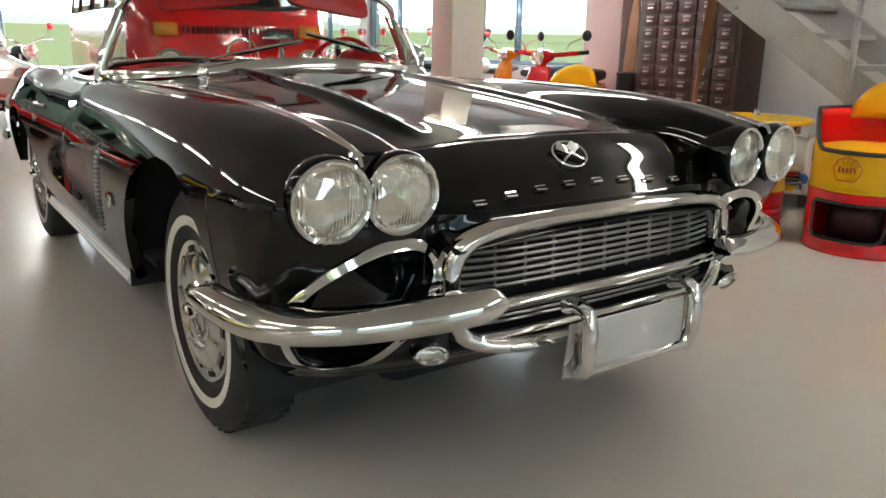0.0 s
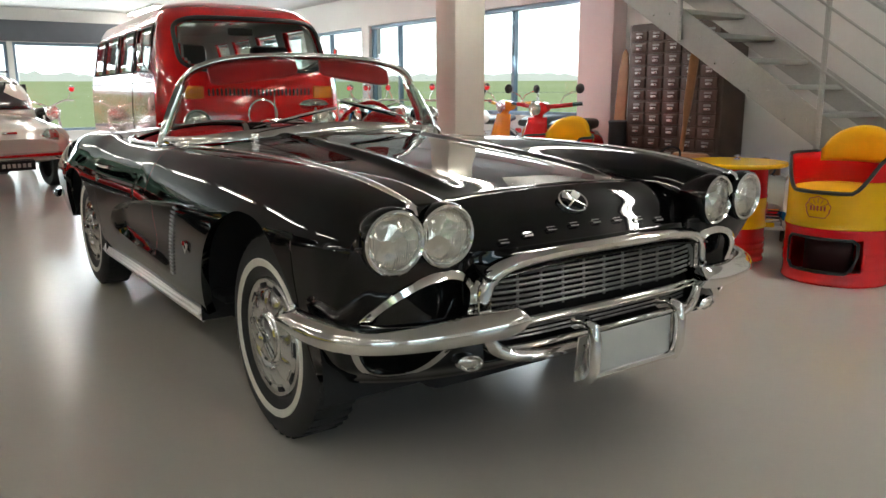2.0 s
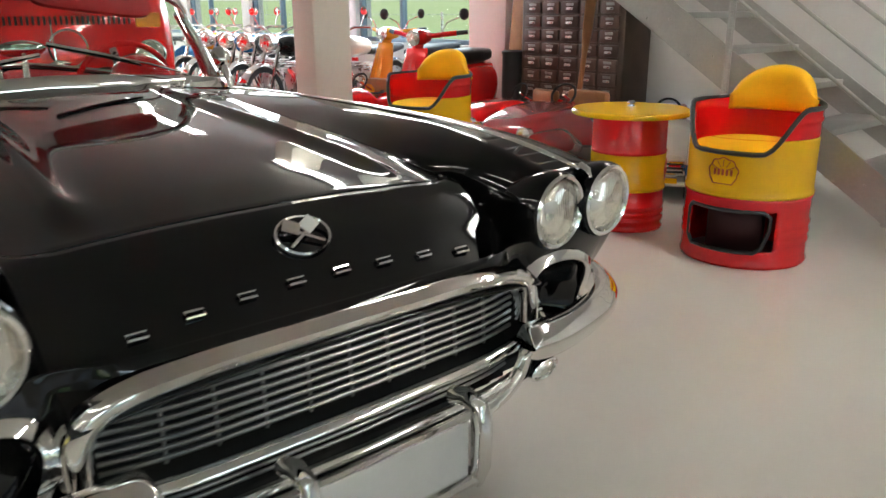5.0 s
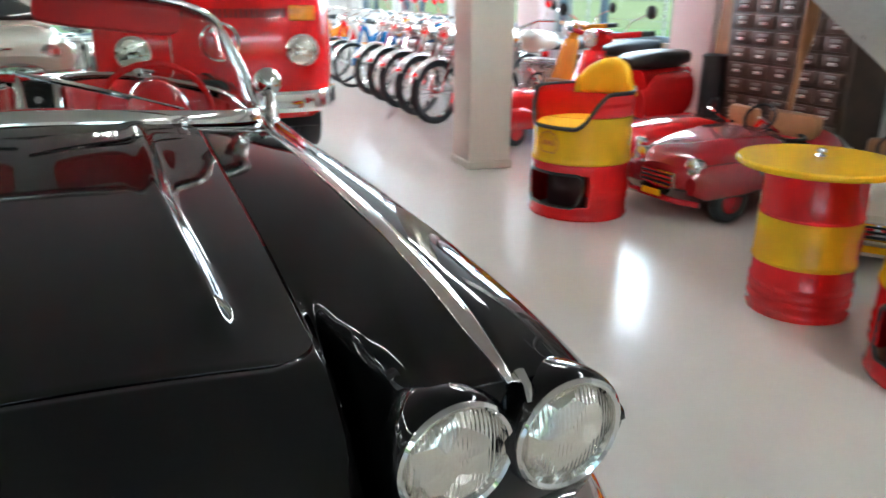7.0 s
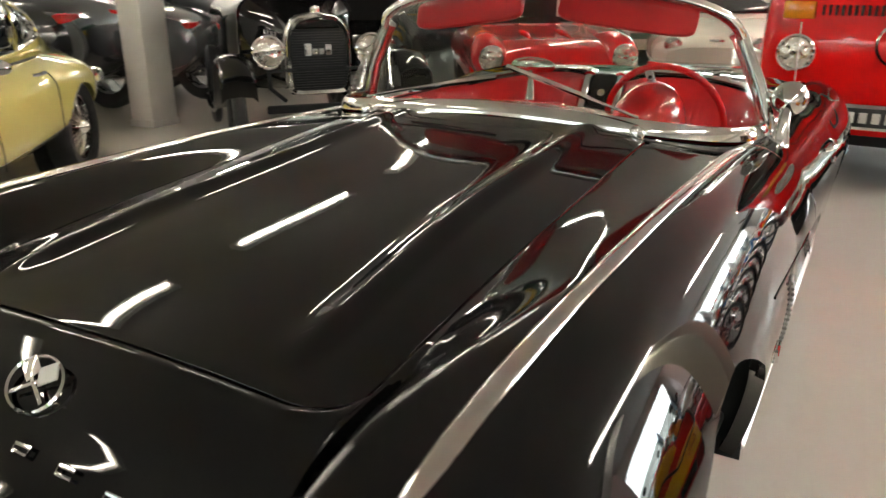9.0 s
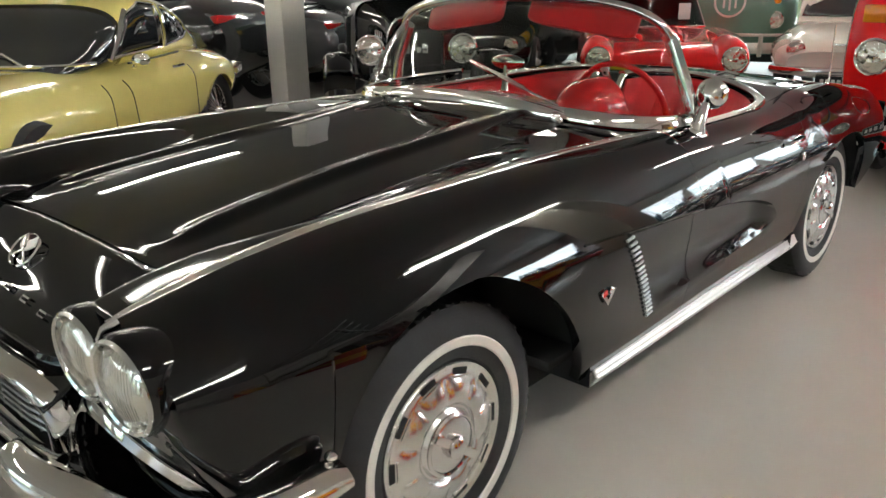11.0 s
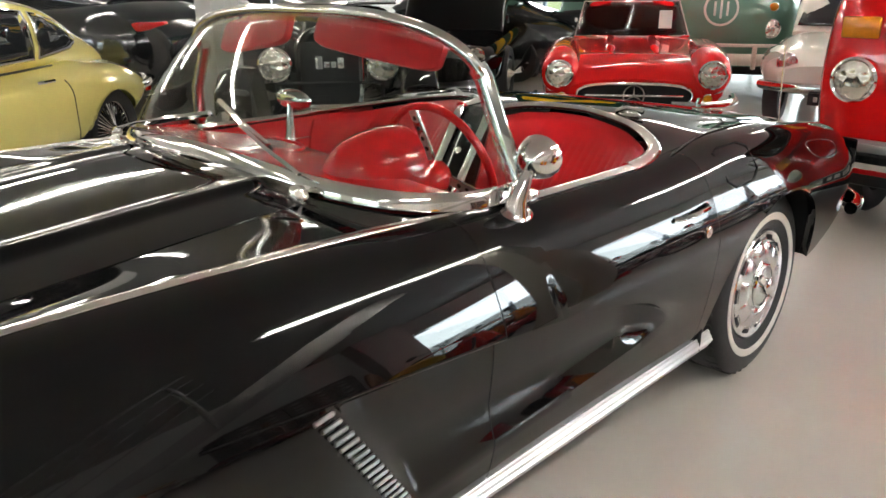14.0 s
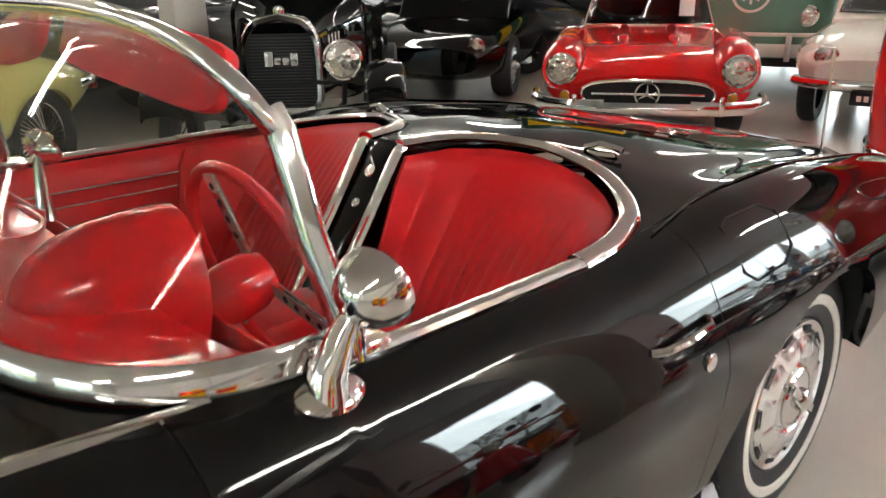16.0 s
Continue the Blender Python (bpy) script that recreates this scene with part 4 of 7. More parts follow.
# wheels
def wheel(x, y, side):
    w = part("wheel", lathe([(0.185, -0.06), (0.20, -0.05), (0.20, 0.05), (0.185, 0.06), (0.12, 0.05), (0.0, 0.05)], 40), DARK, car, "wheel with whitewall tyre and chrome cover")
    w.matrix_world = Matrix.Translation((x, y, 0.3395)) @ Matrix.Rotation(radians(90 * side), 4, 'Y')
    part("tyre", lathe([(0.195, -0.055), (0.205, -0.075), (0.24, -0.086), (0.285, -0.088), (0.318, -0.078), (0.332, -0.066), (0.336, -0.03), (0.337, 0), (0.336, 0.03), (0.332, 0.066), (0.318, 0.078),
                        (0.285, 0.088), (0.262, 0.0885), (0.238, 0.0865), (0.205, 0.075), (0.195, 0.055)], 64), RUBBER, w, "black treaded tyre")
    part("whitewall", lathe([(0.236, 0.0855), (0.239, 0.0895), (0.260, 0.0912), (0.263, 0.0885)], 64), WHITEWALL, w, "narrow white sidewall stripe")
    tb = bmesh.new()
    for k in range(88):
        a = 2 * math.pi * k / 88
        for c, lw in ((-0.056, 0.024), (-0.028, 0.020), (0.0, 0.020), (0.028, 0.020), (0.056, 0.024)):
            aa = a + (0.018 if int(abs(c) * 1000) % 2 else 0.0) + c * 0.25
            box((0.005, 0.0165, lw), (0.3346, 0, c), 0.0, m=Matrix.Rotation(aa, 4, 'Z') @ Matrix.Rotation(radians(14 if k % 2 else -14), 4, 'X'), bm=tb)
    tagged(part("tread", tb, RUBBER, w, smooth=False), kind="stuff")
    face = curve((0.0, 0.100), (0.030, 0.100), (0.060, 0.097), (0.078, 0.090), (0.084, 0.080), (0.092, 0.079), (0.098, 0.088), (0.112, 0.094), (0.140, 0.088), (0.162, 0.077), (0.170, 0.073), (0.178, 0.072), (0.186, 0.076), (0.194, 0.078), (0.200, 0.070), (0.203, 0.058))
    rows = []
    for r in [0.002, 0.03, 0.05, 0.066, 0.076, 0.081, 0.086, 0.092, 0.096, 0.101, 0.108, 0.118, 0.130, 0.142, 0.152, 0.160, 0.166, 0.172, 0.180, 0.188, 0.194, 0.199, 0.203]:
        wave = 0.0075 * sstep(0.098, 0.116, r) * (1 - sstep(0.150, 0.166, r))
        rows.append([(r * math.cos(a), r * math.sin(a), face(r) - wave * (1 - abs(math.sin(5 * a)) ** 0.6)) for a in [2 * math.pi * k / 160 for k in range(160)]])
    cover = part("wheel_cover", grid(rows, close=True), COVER, w, "chrome full wheel cover with radial ribs", sharp=35)
    part("cover_ring", lathe([(0.078, 0.088), (0.080, 0.094), (0.074, 0.098), (0.070, 0.096)], 48), CHROME, cover)
    for k in range(10):
        m = Matrix.Rotation(2 * math.pi * (k + 0.5) / 10, 4, 'Z')
        part("slot", box((0.020, 0.050, 0.010), (0.172, 0, 0.0705), 0.003, m=m), DARK, cover)
        part("slot_lip", box((0.006, 0.054, 0.006), (0.1595, 0, 0.0785), 0.002, m=m), CHROME, cover)
    for k in range(2):
        part("spinner_bar", box((0.088, 0.024, 0.016), (0.044, 0, 0.106), 0.006, m=Matrix.Rotation(math.pi * k + 0.9, 4, 'Z')), CHROME, cover)
    part("spinner_hub", lathe([(0.030, 0.098), (0.028, 0.116), (0.018, 0.124), (0, 0.125)], 24), CHROME, cover)
    return w


wheel(0.716, 0, 1)
wheel(-0.716, 0, -1)
wheel(0.728, WB, 1)
wheel(-0.728, WB, -1)

# windscreen
def visor_bm(s):
    """A padded visor: rounded at the outer lower corner, thick in the middle."""
    ring = []
    for a in seg(49, 0, 2 * math.pi)[:-1]:
        ca, sa = math.cos(a), math.sin(a)
        e = 0.36
        ring.append((s * 0.215 * math.copysign(abs(ca) ** e, ca), 0.052 * math.copysign(abs(sa) ** e, sa)))
    rows = []
    for k, y in ((0.0, -0.012), (0.9, -0.012), (0.97, -0.010), (1.0, 0.0), (0.97, 0.010), (0.9, 0.012), (0.0, 0.012)):
        rows.append([(x * (1 - (1 - k) * (0.3 if k > 0.5 else 1.0)), y, z * (k if k < 0.5 else k)) for x, z in ring + ring[:1]])
    return grid(rows)


A = [math.copysign(abs(a) ** 0.8, a) for a in seg(61, -1, 1)]
rows = [[tuple(ws_base(a).lerp(ws_head(a), v) + Vector((0, -0.03 * math.sin(math.pi * v), 0))) for a in A] for v in seg(9, 0.03, 0.985)]
screen = part("windscreen", grid(rows), GLASS, car, "wraparound clear windscreen in a chrome frame", thick=0.005)
screen.visible_shadow = False
def ws_out(a):
    """Outward direction, level, at the foot of the glass."""
    t = ws_base(min(1.0, a + 0.01)) - ws_base(max(-1.0, a - 0.01))
    return Vector((t.y, -t.x, 0)).normalized()


part("base_strip", grid([[tuple(ws_base(a) + ws_out(a) * d + Vector((0, 0, h))) for d, h in ((-0.006, 0.002), (-0.005, 0.012), (0.001, 0.014), (0.006, 0.009), (0.011, -0.001), (0.015, -0.012), (0.016, -0.024), (0.010, -0.028))] for a in A]), CHROME, screen, "broad chrome moulding at the foot of the glass", sharp=60, thick=0.003)
part("header", tube([tuple(ws_head(a)) for a in A], 0.0165, 10, flat=0.85), CHROME, screen, "chrome header rail")
for s in (1, -1):
    b, h = ws_base(s), ws_head(s)
    part("pillar", tube([tuple(b + Vector((0.004 * s, 0.0, -0.035))), tuple(b), tuple(b.lerp(h, 0.5) + Vector((0.008 * s, -0.012, 0))), tuple(h), tuple(h + Vector((-0.015 * s, -0.006, 0.022)))], 0.025, 10, flat=0.8), CHROME, screen, "chrome windscreen pillar")
    part("pillar_bracket", box((0.05, 0.085, 0.035), tuple(b + Vector((0.0, 0.012, -0.03))), 0.012), CHROME, screen)
for s in (1, -1):
    v = part("sun_visor", visor_bm(s), RED_VINYL, car, "red padded sun visor")
    v.matrix_world = pose(s * 0.275, 1.310, 1.228, -22, s * 7, s * 6)

# wipers
for s, tip in ((1, (0.018, 1.000, 1.084)), (-1, (-0.01, 0.985, 1.052))):
    wp = part("wiper", lathe([(0.022, 0), (0.020, 0.02), (0.012, 0.03), (0.0, 0.032)], 18, Matrix.Translation((s * 0.44, 0.925, top_z(0.44, 0.925) - 0.002)) @ Matrix.Rotation(radians(20), 4, 'X')), CHROME, car, "chrome windscreen wiper")
    p0, p1 = Vector((s * 0.44, 0.93, 0.975)), Vector(tip)
    mid = p0.lerp(p1, 0.62)
    part("arm", tube([tuple(p0), tuple(p0.lerp(p1, 0.3) + Vector((0, -0.018, 0.006))), tuple(mid + Vector((0, -0.016, 0.004)))], 0.006, 6, flat=0.6), CHROME, wp)
    part("blade_holder", tube([tuple(p0.lerp(p1, 0.35)), tuple(mid + Vector((0, -0.008, 0.004))), tuple(p1)], 0.0065, 6, flat=1.3), CHROME, wp)
    part("blade", tube([tuple(p0.lerp(p1, 0.33) + Vector((0, 0.006, -0.004))), tuple(mid + Vector((0, 0.004, -0.003))), tuple(p1 + Vector((0, 0.006, -0.004)))], 0.003, 6, flat=1.3), DARK, wp)

# cockpit
cock = bmesh.new()
grid([[tuple(ws_base(a) + Vector((0, 0.012 + 0.30 * v * max(0.15, math.cos(a * 1.5)), -0.012 - 0.02 * v - 0.09 * sstep(0.75, 1.0, v)))) for a in seg(41, -0.97, 0.97)] for v in seg(9)], bm=cock)
grid([[(x, 1.30 - 0.05 * (1 - (x / 0.72) ** 2) * 0 + 0.02 * v, 0.865 - 0.16 * v) for x in seg(21, -0.70, 0.70)] for v in seg(4)], bm=cock)
dash = part("dashboard", cock, RED_PAINT_IN, car, "red dashboard with a domed instrument hood", thick=0.01)
part("instrument_hood", lathe([(0.0, 0.252), (0.028, 0.249), (0.060, 0.238), (0.090, 0.215), (0.115, 0.178), (0.132, 0.130), (0.141, 0.075), (0.145, 0.02), (0.143, 0.0), (0.134, 0.002), (0.13, 0.03)], 44, Matrix.Translation((0.389, 1.270, 0.912)) @ Matrix.Rotation(radians(87), 4, 'X') @ Matrix.Diagonal((0.72, 0.83, 0.91, 1))), RED_PAINT_IN, dash, "glossy red domed instrument hood")
part("instrument_face", disc(0.125, 0.004, 32, Matrix.Translation((0.389, 1.258, 0.912)) @ Matrix.Rotation(radians(86), 4, 'X') @ Matrix.Diagonal((0.72, 0.83, 1, 1))), DARK, dash)
part("speaker_grille", tube([(0.02 + 0.13 * math.cos(a), 1.135 + 0.06 * math.sin(a), 0.955) for a in seg(32, 0, 6.15)], 0.005, 6, closed=True), RED_PAINT_IN, dash)
cab = bmesh.new()
box((1.36, 1.1, 0.04), (0, 1.75, 0.32), bm=cab)
box((1.30, 0.04, 0.5), (0, 2.28, 0.60), bm=cab)
part("cabin_floor", cab, shader("red_carpet", (0.16, 0.012, 0.012), 0.95, var=0.3, scale=40, bump=0.3, bump_scale=300), car, "dark red carpet", smooth=False)
for s in (1, -1):
    dp = grid([[(s * (0.715 - 0.02 * math.sin(math.pi * v)), y, 0.872 - 0.50 * v) for y in seg(20, 1.24, 2.12)] for v in seg(8)])
    panel = part("door_panel", dp, RED_VINYL, car, "red vinyl inner door panel", thick=0.012)
    for k in range(4):
        part("trim_line", tube([(s * 0.694, 1.28, 0.800 - 0.040 * k), (s * 0.690, 1.70, 0.797 - 0.040 * k), (s * 0.692, 2.06, 0.795 - 0.040 * k)], 0.0035, 6), CHROME if k in (0, 1) else RED_VINYL, panel)
    part("door_cap", tube([(s * 0.722, y, crown_z(y) + 0.002) for y in seg(24, 1.27, 1.86)], 0.016, 8, flat=0.6), CHROME, car, "chrome strip along the door top")

tun = part("centre_tunnel", box((0.17, 1.0, 0.30), (0, 1.75, 0.48), 0.05), RED_VINYL, car, "red padded centre tunnel")
part("waterfall", grid([[(x, 1.988 + 0.012 * (x / 0.066) ** 2 - 0.34 * v, 0.950 - 0.012 * sstep(0, 0.05, v) - 0.48 * v) for x in seg(9, -0.066, 0.066)] for v in seg(12)]), BLACK, car, "black waterfall panel between the seats", thick=0.008)
for s in (1, -1):
    part("waterfall_trim", tube([(s * 0.068, 2.00, 0.953), (s * 0.068, 1.975, 0.94), (s * 0.067, 1.88, 0.80), (s * 0.066, 1.74, 0.60)], 0.016, 8, flat=0.7), CHROME, car, "chrome edge of the waterfall panel")
    part("cockpit_trim", tube([(s * p.x, p.y, deck_z(p.x, p.y) + 0.003) for p in LV], 0.022, 10, flat=0.5), CHROME, car, "chrome moulding round the cockpit lobe")
for yy, z in ((1.948, 0.885), (1.902, 0.815)):
    part("snap_stud", lathe([(0.014, 0), (0.012, 0.006), (0, 0.009)], 16, Matrix.Translation((0, yy, z)) @ Matrix.Rotation(radians(55), 4, 'X') @ Matrix.Scale(1.3, 4)), CHROME, car)


def seat(s):
    st = thing("seat", "red pleated vinyl bucket seat", "seat")
    st.parent = car
    # backrest: wraps round inside the chrome lobe, pleated in the middle
    rows = []
    for v in seg(20):
        row = []
        for k in range(161):
            u = k / 160
            p = lobe_edge(u)
            cx, cy = 0.40, 1.94
            top = Vector((cx + (p.x - cx) * 0.93, cy + (p.y - cy) * 0.92 - 0.004, deck_z(p.x, p.y) - 0.022))
            foot = Vector((cx + (p.x - cx) * 0.88, 1.76 + (p.y - cy) * 0.22, 0.46))
            q = top.lerp(foot, v ** 0.9)
            w = (p.x - cx) / 0.315
            pl = 0.0065 * abs(math.sin(7 * math.pi * w / 0.7)) ** 0.5 * sstep(0.08, 0.2, v) if abs(w) < 0.7 else 0.012 * math.sin(math.pi * min(1.0, (abs(w) - 0.7) / 0.3))
            bulge = 0.022 * math.sin(math.pi * min(1.0, v * 1.15)) * (1 - abs(w) ** 3) + 0.012 * sstep(0.0, 0.10, v)
            row.append((s * q.x, q.y - pl - bulge, q.z))
        rows.append(row)
    part("backrest", grid(rows), RED_VINYL, st, sharp=60, thick=0.012)
    rows = []
    for v in seg(18):
        y = 1.30 + 0.48 * v
        rows.append([(s * 0.385 + 0.255 * u, y, 0.475 - 0.05 * v - (0.06 * sstep(0.15, 0, v)) + (0.005 * abs(math.sin(9 * math.pi * u)) if abs(u) < 0.7 else 0) + 0.03 * sstep(0.7, 0.86, abs(u)) - 0.12 * sstep(0.9, 1, abs(u))) for u in seg(41, -1, 1)])
    part("cushion", grid(rows), RED_VINYL, st, sharp=60, thick=0.02)


seat(1)
seat(-1)

# steering wheel
swm = Matrix.Translation((0.392, 1.405, 0.885)) @ Matrix.Rotation(radians(-76), 4, 'X')
sw = part("steering_wheel", lathe([(0.188 + 0.0108 * math.cos(a), 0.0108 * math.sin(a)) for a in seg(13, 0, 2 * math.pi)], 56, swm), RED_PAINT_IN, car, "red steering wheel with slim chrome spokes")
for a in (0.0, 2 * math.pi / 3, -2 * math.pi / 3):
    sm = swm @ Matrix.Rotation(a + 0.25, 4, 'Z')
    spoke = part("spoke", box((0.142, 0.026, 0.004), (0.114, 0, -0.006), 0.0015, m=sm), SATIN, sw, "flat bright metal spoke with a row of holes")
    for e in (-1, 1):
        part("edge", tube([sm @ Vector((0.045, 0.012 * e, -0.003)), sm @ Vector((0.186, 0.011 * e, -0.003))], 0.0035, 6), CHROME, spoke)
    for k in range(4):
        part("hole", disc(0.0065, 0.0055, 14, sm @ Matrix.Translation((0.075 + 0.028 * k, 0, -0.0087))), DARK, spoke)
part("hub", lathe([(0.030, -0.12), (0.042, -0.10), (0.050, -0.06), (0.049, -0.02), (0.036, 0.008), (0, 0.016)], 28, swm), RED_PAINT_IN, sw)
part("column_tube", tube([swm @ Vector((0, 0, -0.02)), swm @ Vector((0, 0, -0.30))], 0.032, 12), RED_PAINT_IN, sw)

# mirrors, handle, lock, latches, antenna, lamp at the tail
mir = part("inner_mirror", tube([(0.0, 1.215, 0.935), (0.0, 1.218, 0.965), (0.0, 1.222, 1.05)], 0.016, 10, taper=lambda t: 1.3 - 0.85 * t), CHROME, car, "chrome mirror on the dashboard")
part("head", lathe([(0, 0.018), (0.045, 0.014), (0.064, 0.0), (0.064, -0.006), (0, -0.006)], 24, Matrix.Translation((0, 1.232, 1.062)) @ Matrix.Rotation(radians(98), 4, 'X') @ Matrix.Diagonal((1.2, 0.45, 1, 1))), CHROME, mir)
dm = part("door_mirror", tube([(0.760, 1.268, 0.866), (0.761, 1.270, 0.905), (0.764, 1.292, 0.950), (0.766, 1.312, 0.980)], 0.026, 12, taper=lambda t: 1.15 - 0.75 * t), CHROME, doors[0], "round chrome door mirror on a flared stalk")
mm = Matrix.Translation((0.768, 1.335, 0.992)) @ Matrix.Rotation(radians(-75), 4, 'X') @ Matrix.Rotation(radians(-14), 4, 'Y')
part("mirror_shell", lathe([(0.0, -0.048), (0.018, -0.044), (0.037, -0.029), (0.050, -0.004), (0.052, 0.011), (0.049, 0.015), (0.046, 0.012)], 32, mm), CHROME, dm)
part("mirror_glass", disc(0.047, 0.003, 32, mm @ Matrix.Translation((0, 0, 0.011))), CHROME, dm)
part("mirror_foot", lathe([(0.046, -0.006), (0.040, 0.004), (0.030, 0.014), (0.012, 0.020), (0.0, 0.021)], 24, Matrix.Translation((0.760, 1.268, 0.872)) @ Matrix.Rotation(radians(28), 4, 'Y') @ Matrix.Diagonal((0.8, 1.35, 1, 1))), CHROME, dm)
for s, d in ((1, doors[0]), (-1, doors[1])):
    hx = s * outer(1.92, 0.752)
    hd = part("door_handle", tube([(hx - s * 0.006, 1.825, 0.758), (hx + s * 0.010, 1.84, 0.760), (hx + s * 0.020, 1.90, 0.763), (hx + s * 0.016, 1.975, 0.764), (hx - s * 0.004, 2.00, 0.764)], 0.0085, 8, flat=0.8), CHROME, d, "chrome pull door handle")
    part("keyhole", lathe([(0.017, 0), (0.017, 0.006), (0.012, 0.009), (0.004, 0.008), (0, 0.006)], 24, Matrix.Translation((s * outer(1.976, 0.695) - s * 0.002, 1.976, 0.695)) @ Matrix.Rotation(radians(90 * s), 4, 'Y')), CHROME, d, "round chrome door lock")
    lz = deck_z(0.40, 2.34)
    la = part("deck_latch", lathe([(0.035, 0), (0.030, 0.008), (0, 0.012)], 20, Matrix.Translation((s * 0.40, 2.315, lz)) @ Matrix.Diagonal((1.3, 0.7, 1, 1))), CHROME, car, "chrome deck latch")
    part("lever", tube([(s * 0.36, 2.305, lz + 0.01), (s * 0.40, 2.31, lz + 0.024), (s * 0.455, 2.32, lz + 0.014)], 0.008, 8), CHROME, la)
    part("deck_script", tube([(s * 0.735, 2.50, crown_z(2.5) - 0.01), (s * 0.74, 2.56, crown_z(2.56) - 0.012)], 0.006, 6), CHROME, car)
    tl = part("rear_bumper", tube([(s * 0.60, 3.66, 0.47), (s * 0.74, 3.60, 0.47), (s * 0.83, 3.48, 0.47), (s * 0.86, 3.36, 0.475), (s * 0.862, 3.31, 0.478)], 0.034, 10, taper=lambda t: 1.1 - 0.35 * t), CHROME, car, "chrome rear bumper wrapping the corner")
part("antenna", tube([(0.605, 3.10, 0.80), (0.605, 3.10, 0.835), (0.60, 3.10, 1.12)], 0.012, 8, taper=lambda t: 1.0 if t < 0.5 else 0.3), CHROME, car, "slim chrome radio antenna")


# ---- other vehicles ----
def loft(stations, n=28, bm=None, caps=True):
    """Rings along y: (y, half width, bottom, top, squareness[, centre x])."""
    rows = []
    for st in stations:
        y, w, zb, zt, e = st[:5]
        cx = st[5] if len(st) > 5 else 0
        zm, h = (zb + zt) / 2, (zt - zb) / 2
        rows.append([(cx + w * math.copysign(abs(math.cos(a)) ** e, math.cos(a)), y, zm + h * math.copysign(abs(math.sin(a)) ** e, math.sin(a))) for a in [2 * math.pi * i / n for i in range(n)]])
    bm = grid(rows, close=True, bm=bm)
    if caps:
        for row in (rows[0], rows[-1]):
            bm.faces.new([bm.verts.new(p) for p in row])
    return bm


def fine(pairs, n):
    """Smooth stations from a few: each column through a curve of y."""
    cols = list(zip(*pairs))
    fs = [curve(*zip(cols[0], c)) for c in cols[1:]]
    return [(y, *[f(y) for f in fs]) for y in [cols[0][0] + (cols[0][-1] - cols[0][0]) * (0.5 - 0.5 * math.cos(math.pi * i / (n - 1))) for i in range(n)]]


def simple_wheel(parent, x, y, r, w, side, tyre=RUBBER, face=CHROME, spokes=0, white=False, name="wheel", wall=0.6):
    m = Matrix.Translation((x, y, r)) @ Matrix.Rotation(radians(90 * side), 4, 'Y')
    wh = part(name, lathe([(r * wall, -w * 0.4), (r * (0.7 * wall + 0.3), -w / 2), (r * (0.2 * wall + 0.8), -w / 2), (r, -w * 0.3), (r, w * 0.3), (r * (0.2 * wall + 0.8), w / 2), (r * (0.7 * wall + 0.3), w / 2), (r * wall, w * 0.4)], 36, m), tyre, parent, "black rubber tyre on its wheel")
    if spokes:
        bm = bmesh.new()
        for k in range(spokes):
            a, b = 2 * math.pi * k / spokes, 2 * math.pi * (k + 0.5 * (1 if k % 2 else -1)) / spokes
            tube([m @ Vector((r * 0.10 * math.cos(b), r * 0.10 * math.sin(b), w * 0.45)), m @ Vector((r * (wall + 0.02) * math.cos(a), r * (wall + 0.02) * math.sin(a), w * 0.15))], r * 0.012, 4, bm=bm, caps=False)
        part("spokes", bm, face, wh)
        part("rim", lathe([(r * (wall + 0.06), w * 0.35), (r * (wall + 0.08), w * 0.42), (r * wall, w * 0.30), (r * wall, -w * 0.3)], 36, m), face, wh)
        part("hub", lathe([(r * 0.16, 0), (r * 0.15, w * 0.5), (r * 0.06, w * 0.7), (0, w * 0.7)], 20, m), face, wh)
    else:
        part("hub_cap", lathe([(r * 0.62, w * 0.36), (r * 0.56, w * 0.30), (r * 0.40, w * 0.36), (r * 0.36, w * 0.44), (r * 0.2, w * 0.52), (0, w * 0.54)], 32, m), face, wh)
    if white:
        part("whitewall", lathe([(r * 0.68, w * 0.49), (r * 0.70, w * 0.515), (r * 0.84, w * 0.51), (r * 0.86, w * 0.49)], 36, m), WHITEWALL, wh)
    return wh


def lamp(parent, x, y, z, r, depth=0.05, tilt=0, ring=CHROME, lens=LENS, name="headlamp"):
    m = Matrix.Translation((x, y, z)) @ Matrix.Rotation(radians(90 + tilt), 4, 'X')
    h = part(name, lathe([(r * 0.95, -depth), (r * 1.12, -depth * 0.2), (r * 1.13, 0.0), (r * 1.02, r * 0.10), (r * 0.94, r * 0.02)], 30, m), ring, parent, "round chrome-rimmed lamp")
    part("lens", lathe([(r * 0.96, 0), (r * 0.7, r * 0.16), (r * 0.35, r * 0.24), (0, r * 0.27)], 30, m), lens, h)
    return h


# red bus
bus = thing("minibus", "bright red classic air-cooled minibus parked behind the roadster", "minibus", pose(1.045, 4.40, 0, 0, 0, -4))
front = curve((0.35, 0.10), (0.55, 0.015), (0.80, 0.0), (1.10, 0.02), (1.28, 0.055), (1.5, 0.15), (1.75, 0.28), (1.86, 0.42), (1.95, 0.75), (1.985, 1.15))
wid = curve((0.35, 0.78), (0.55, 0.845), (0.85, 0.86), (1.15, 0.85), (1.30, 0.825), (1.75, 0.735), (1.88, 0.66), (1.95, 0.50), (1.985, 0.28))


def ff(x, z):
    """Front face of the bus: nearly flat, rolling round the corners."""
    w, r = wid(z), 0.24
    k = max(0.0, min(1.0, (abs(x) - (w - r)) / r))
    return front(z) + 0.03 * (abs(x) / w) ** 2 + 0.30 * (1 - math.sqrt(max(0.0, 1 - k * k)))


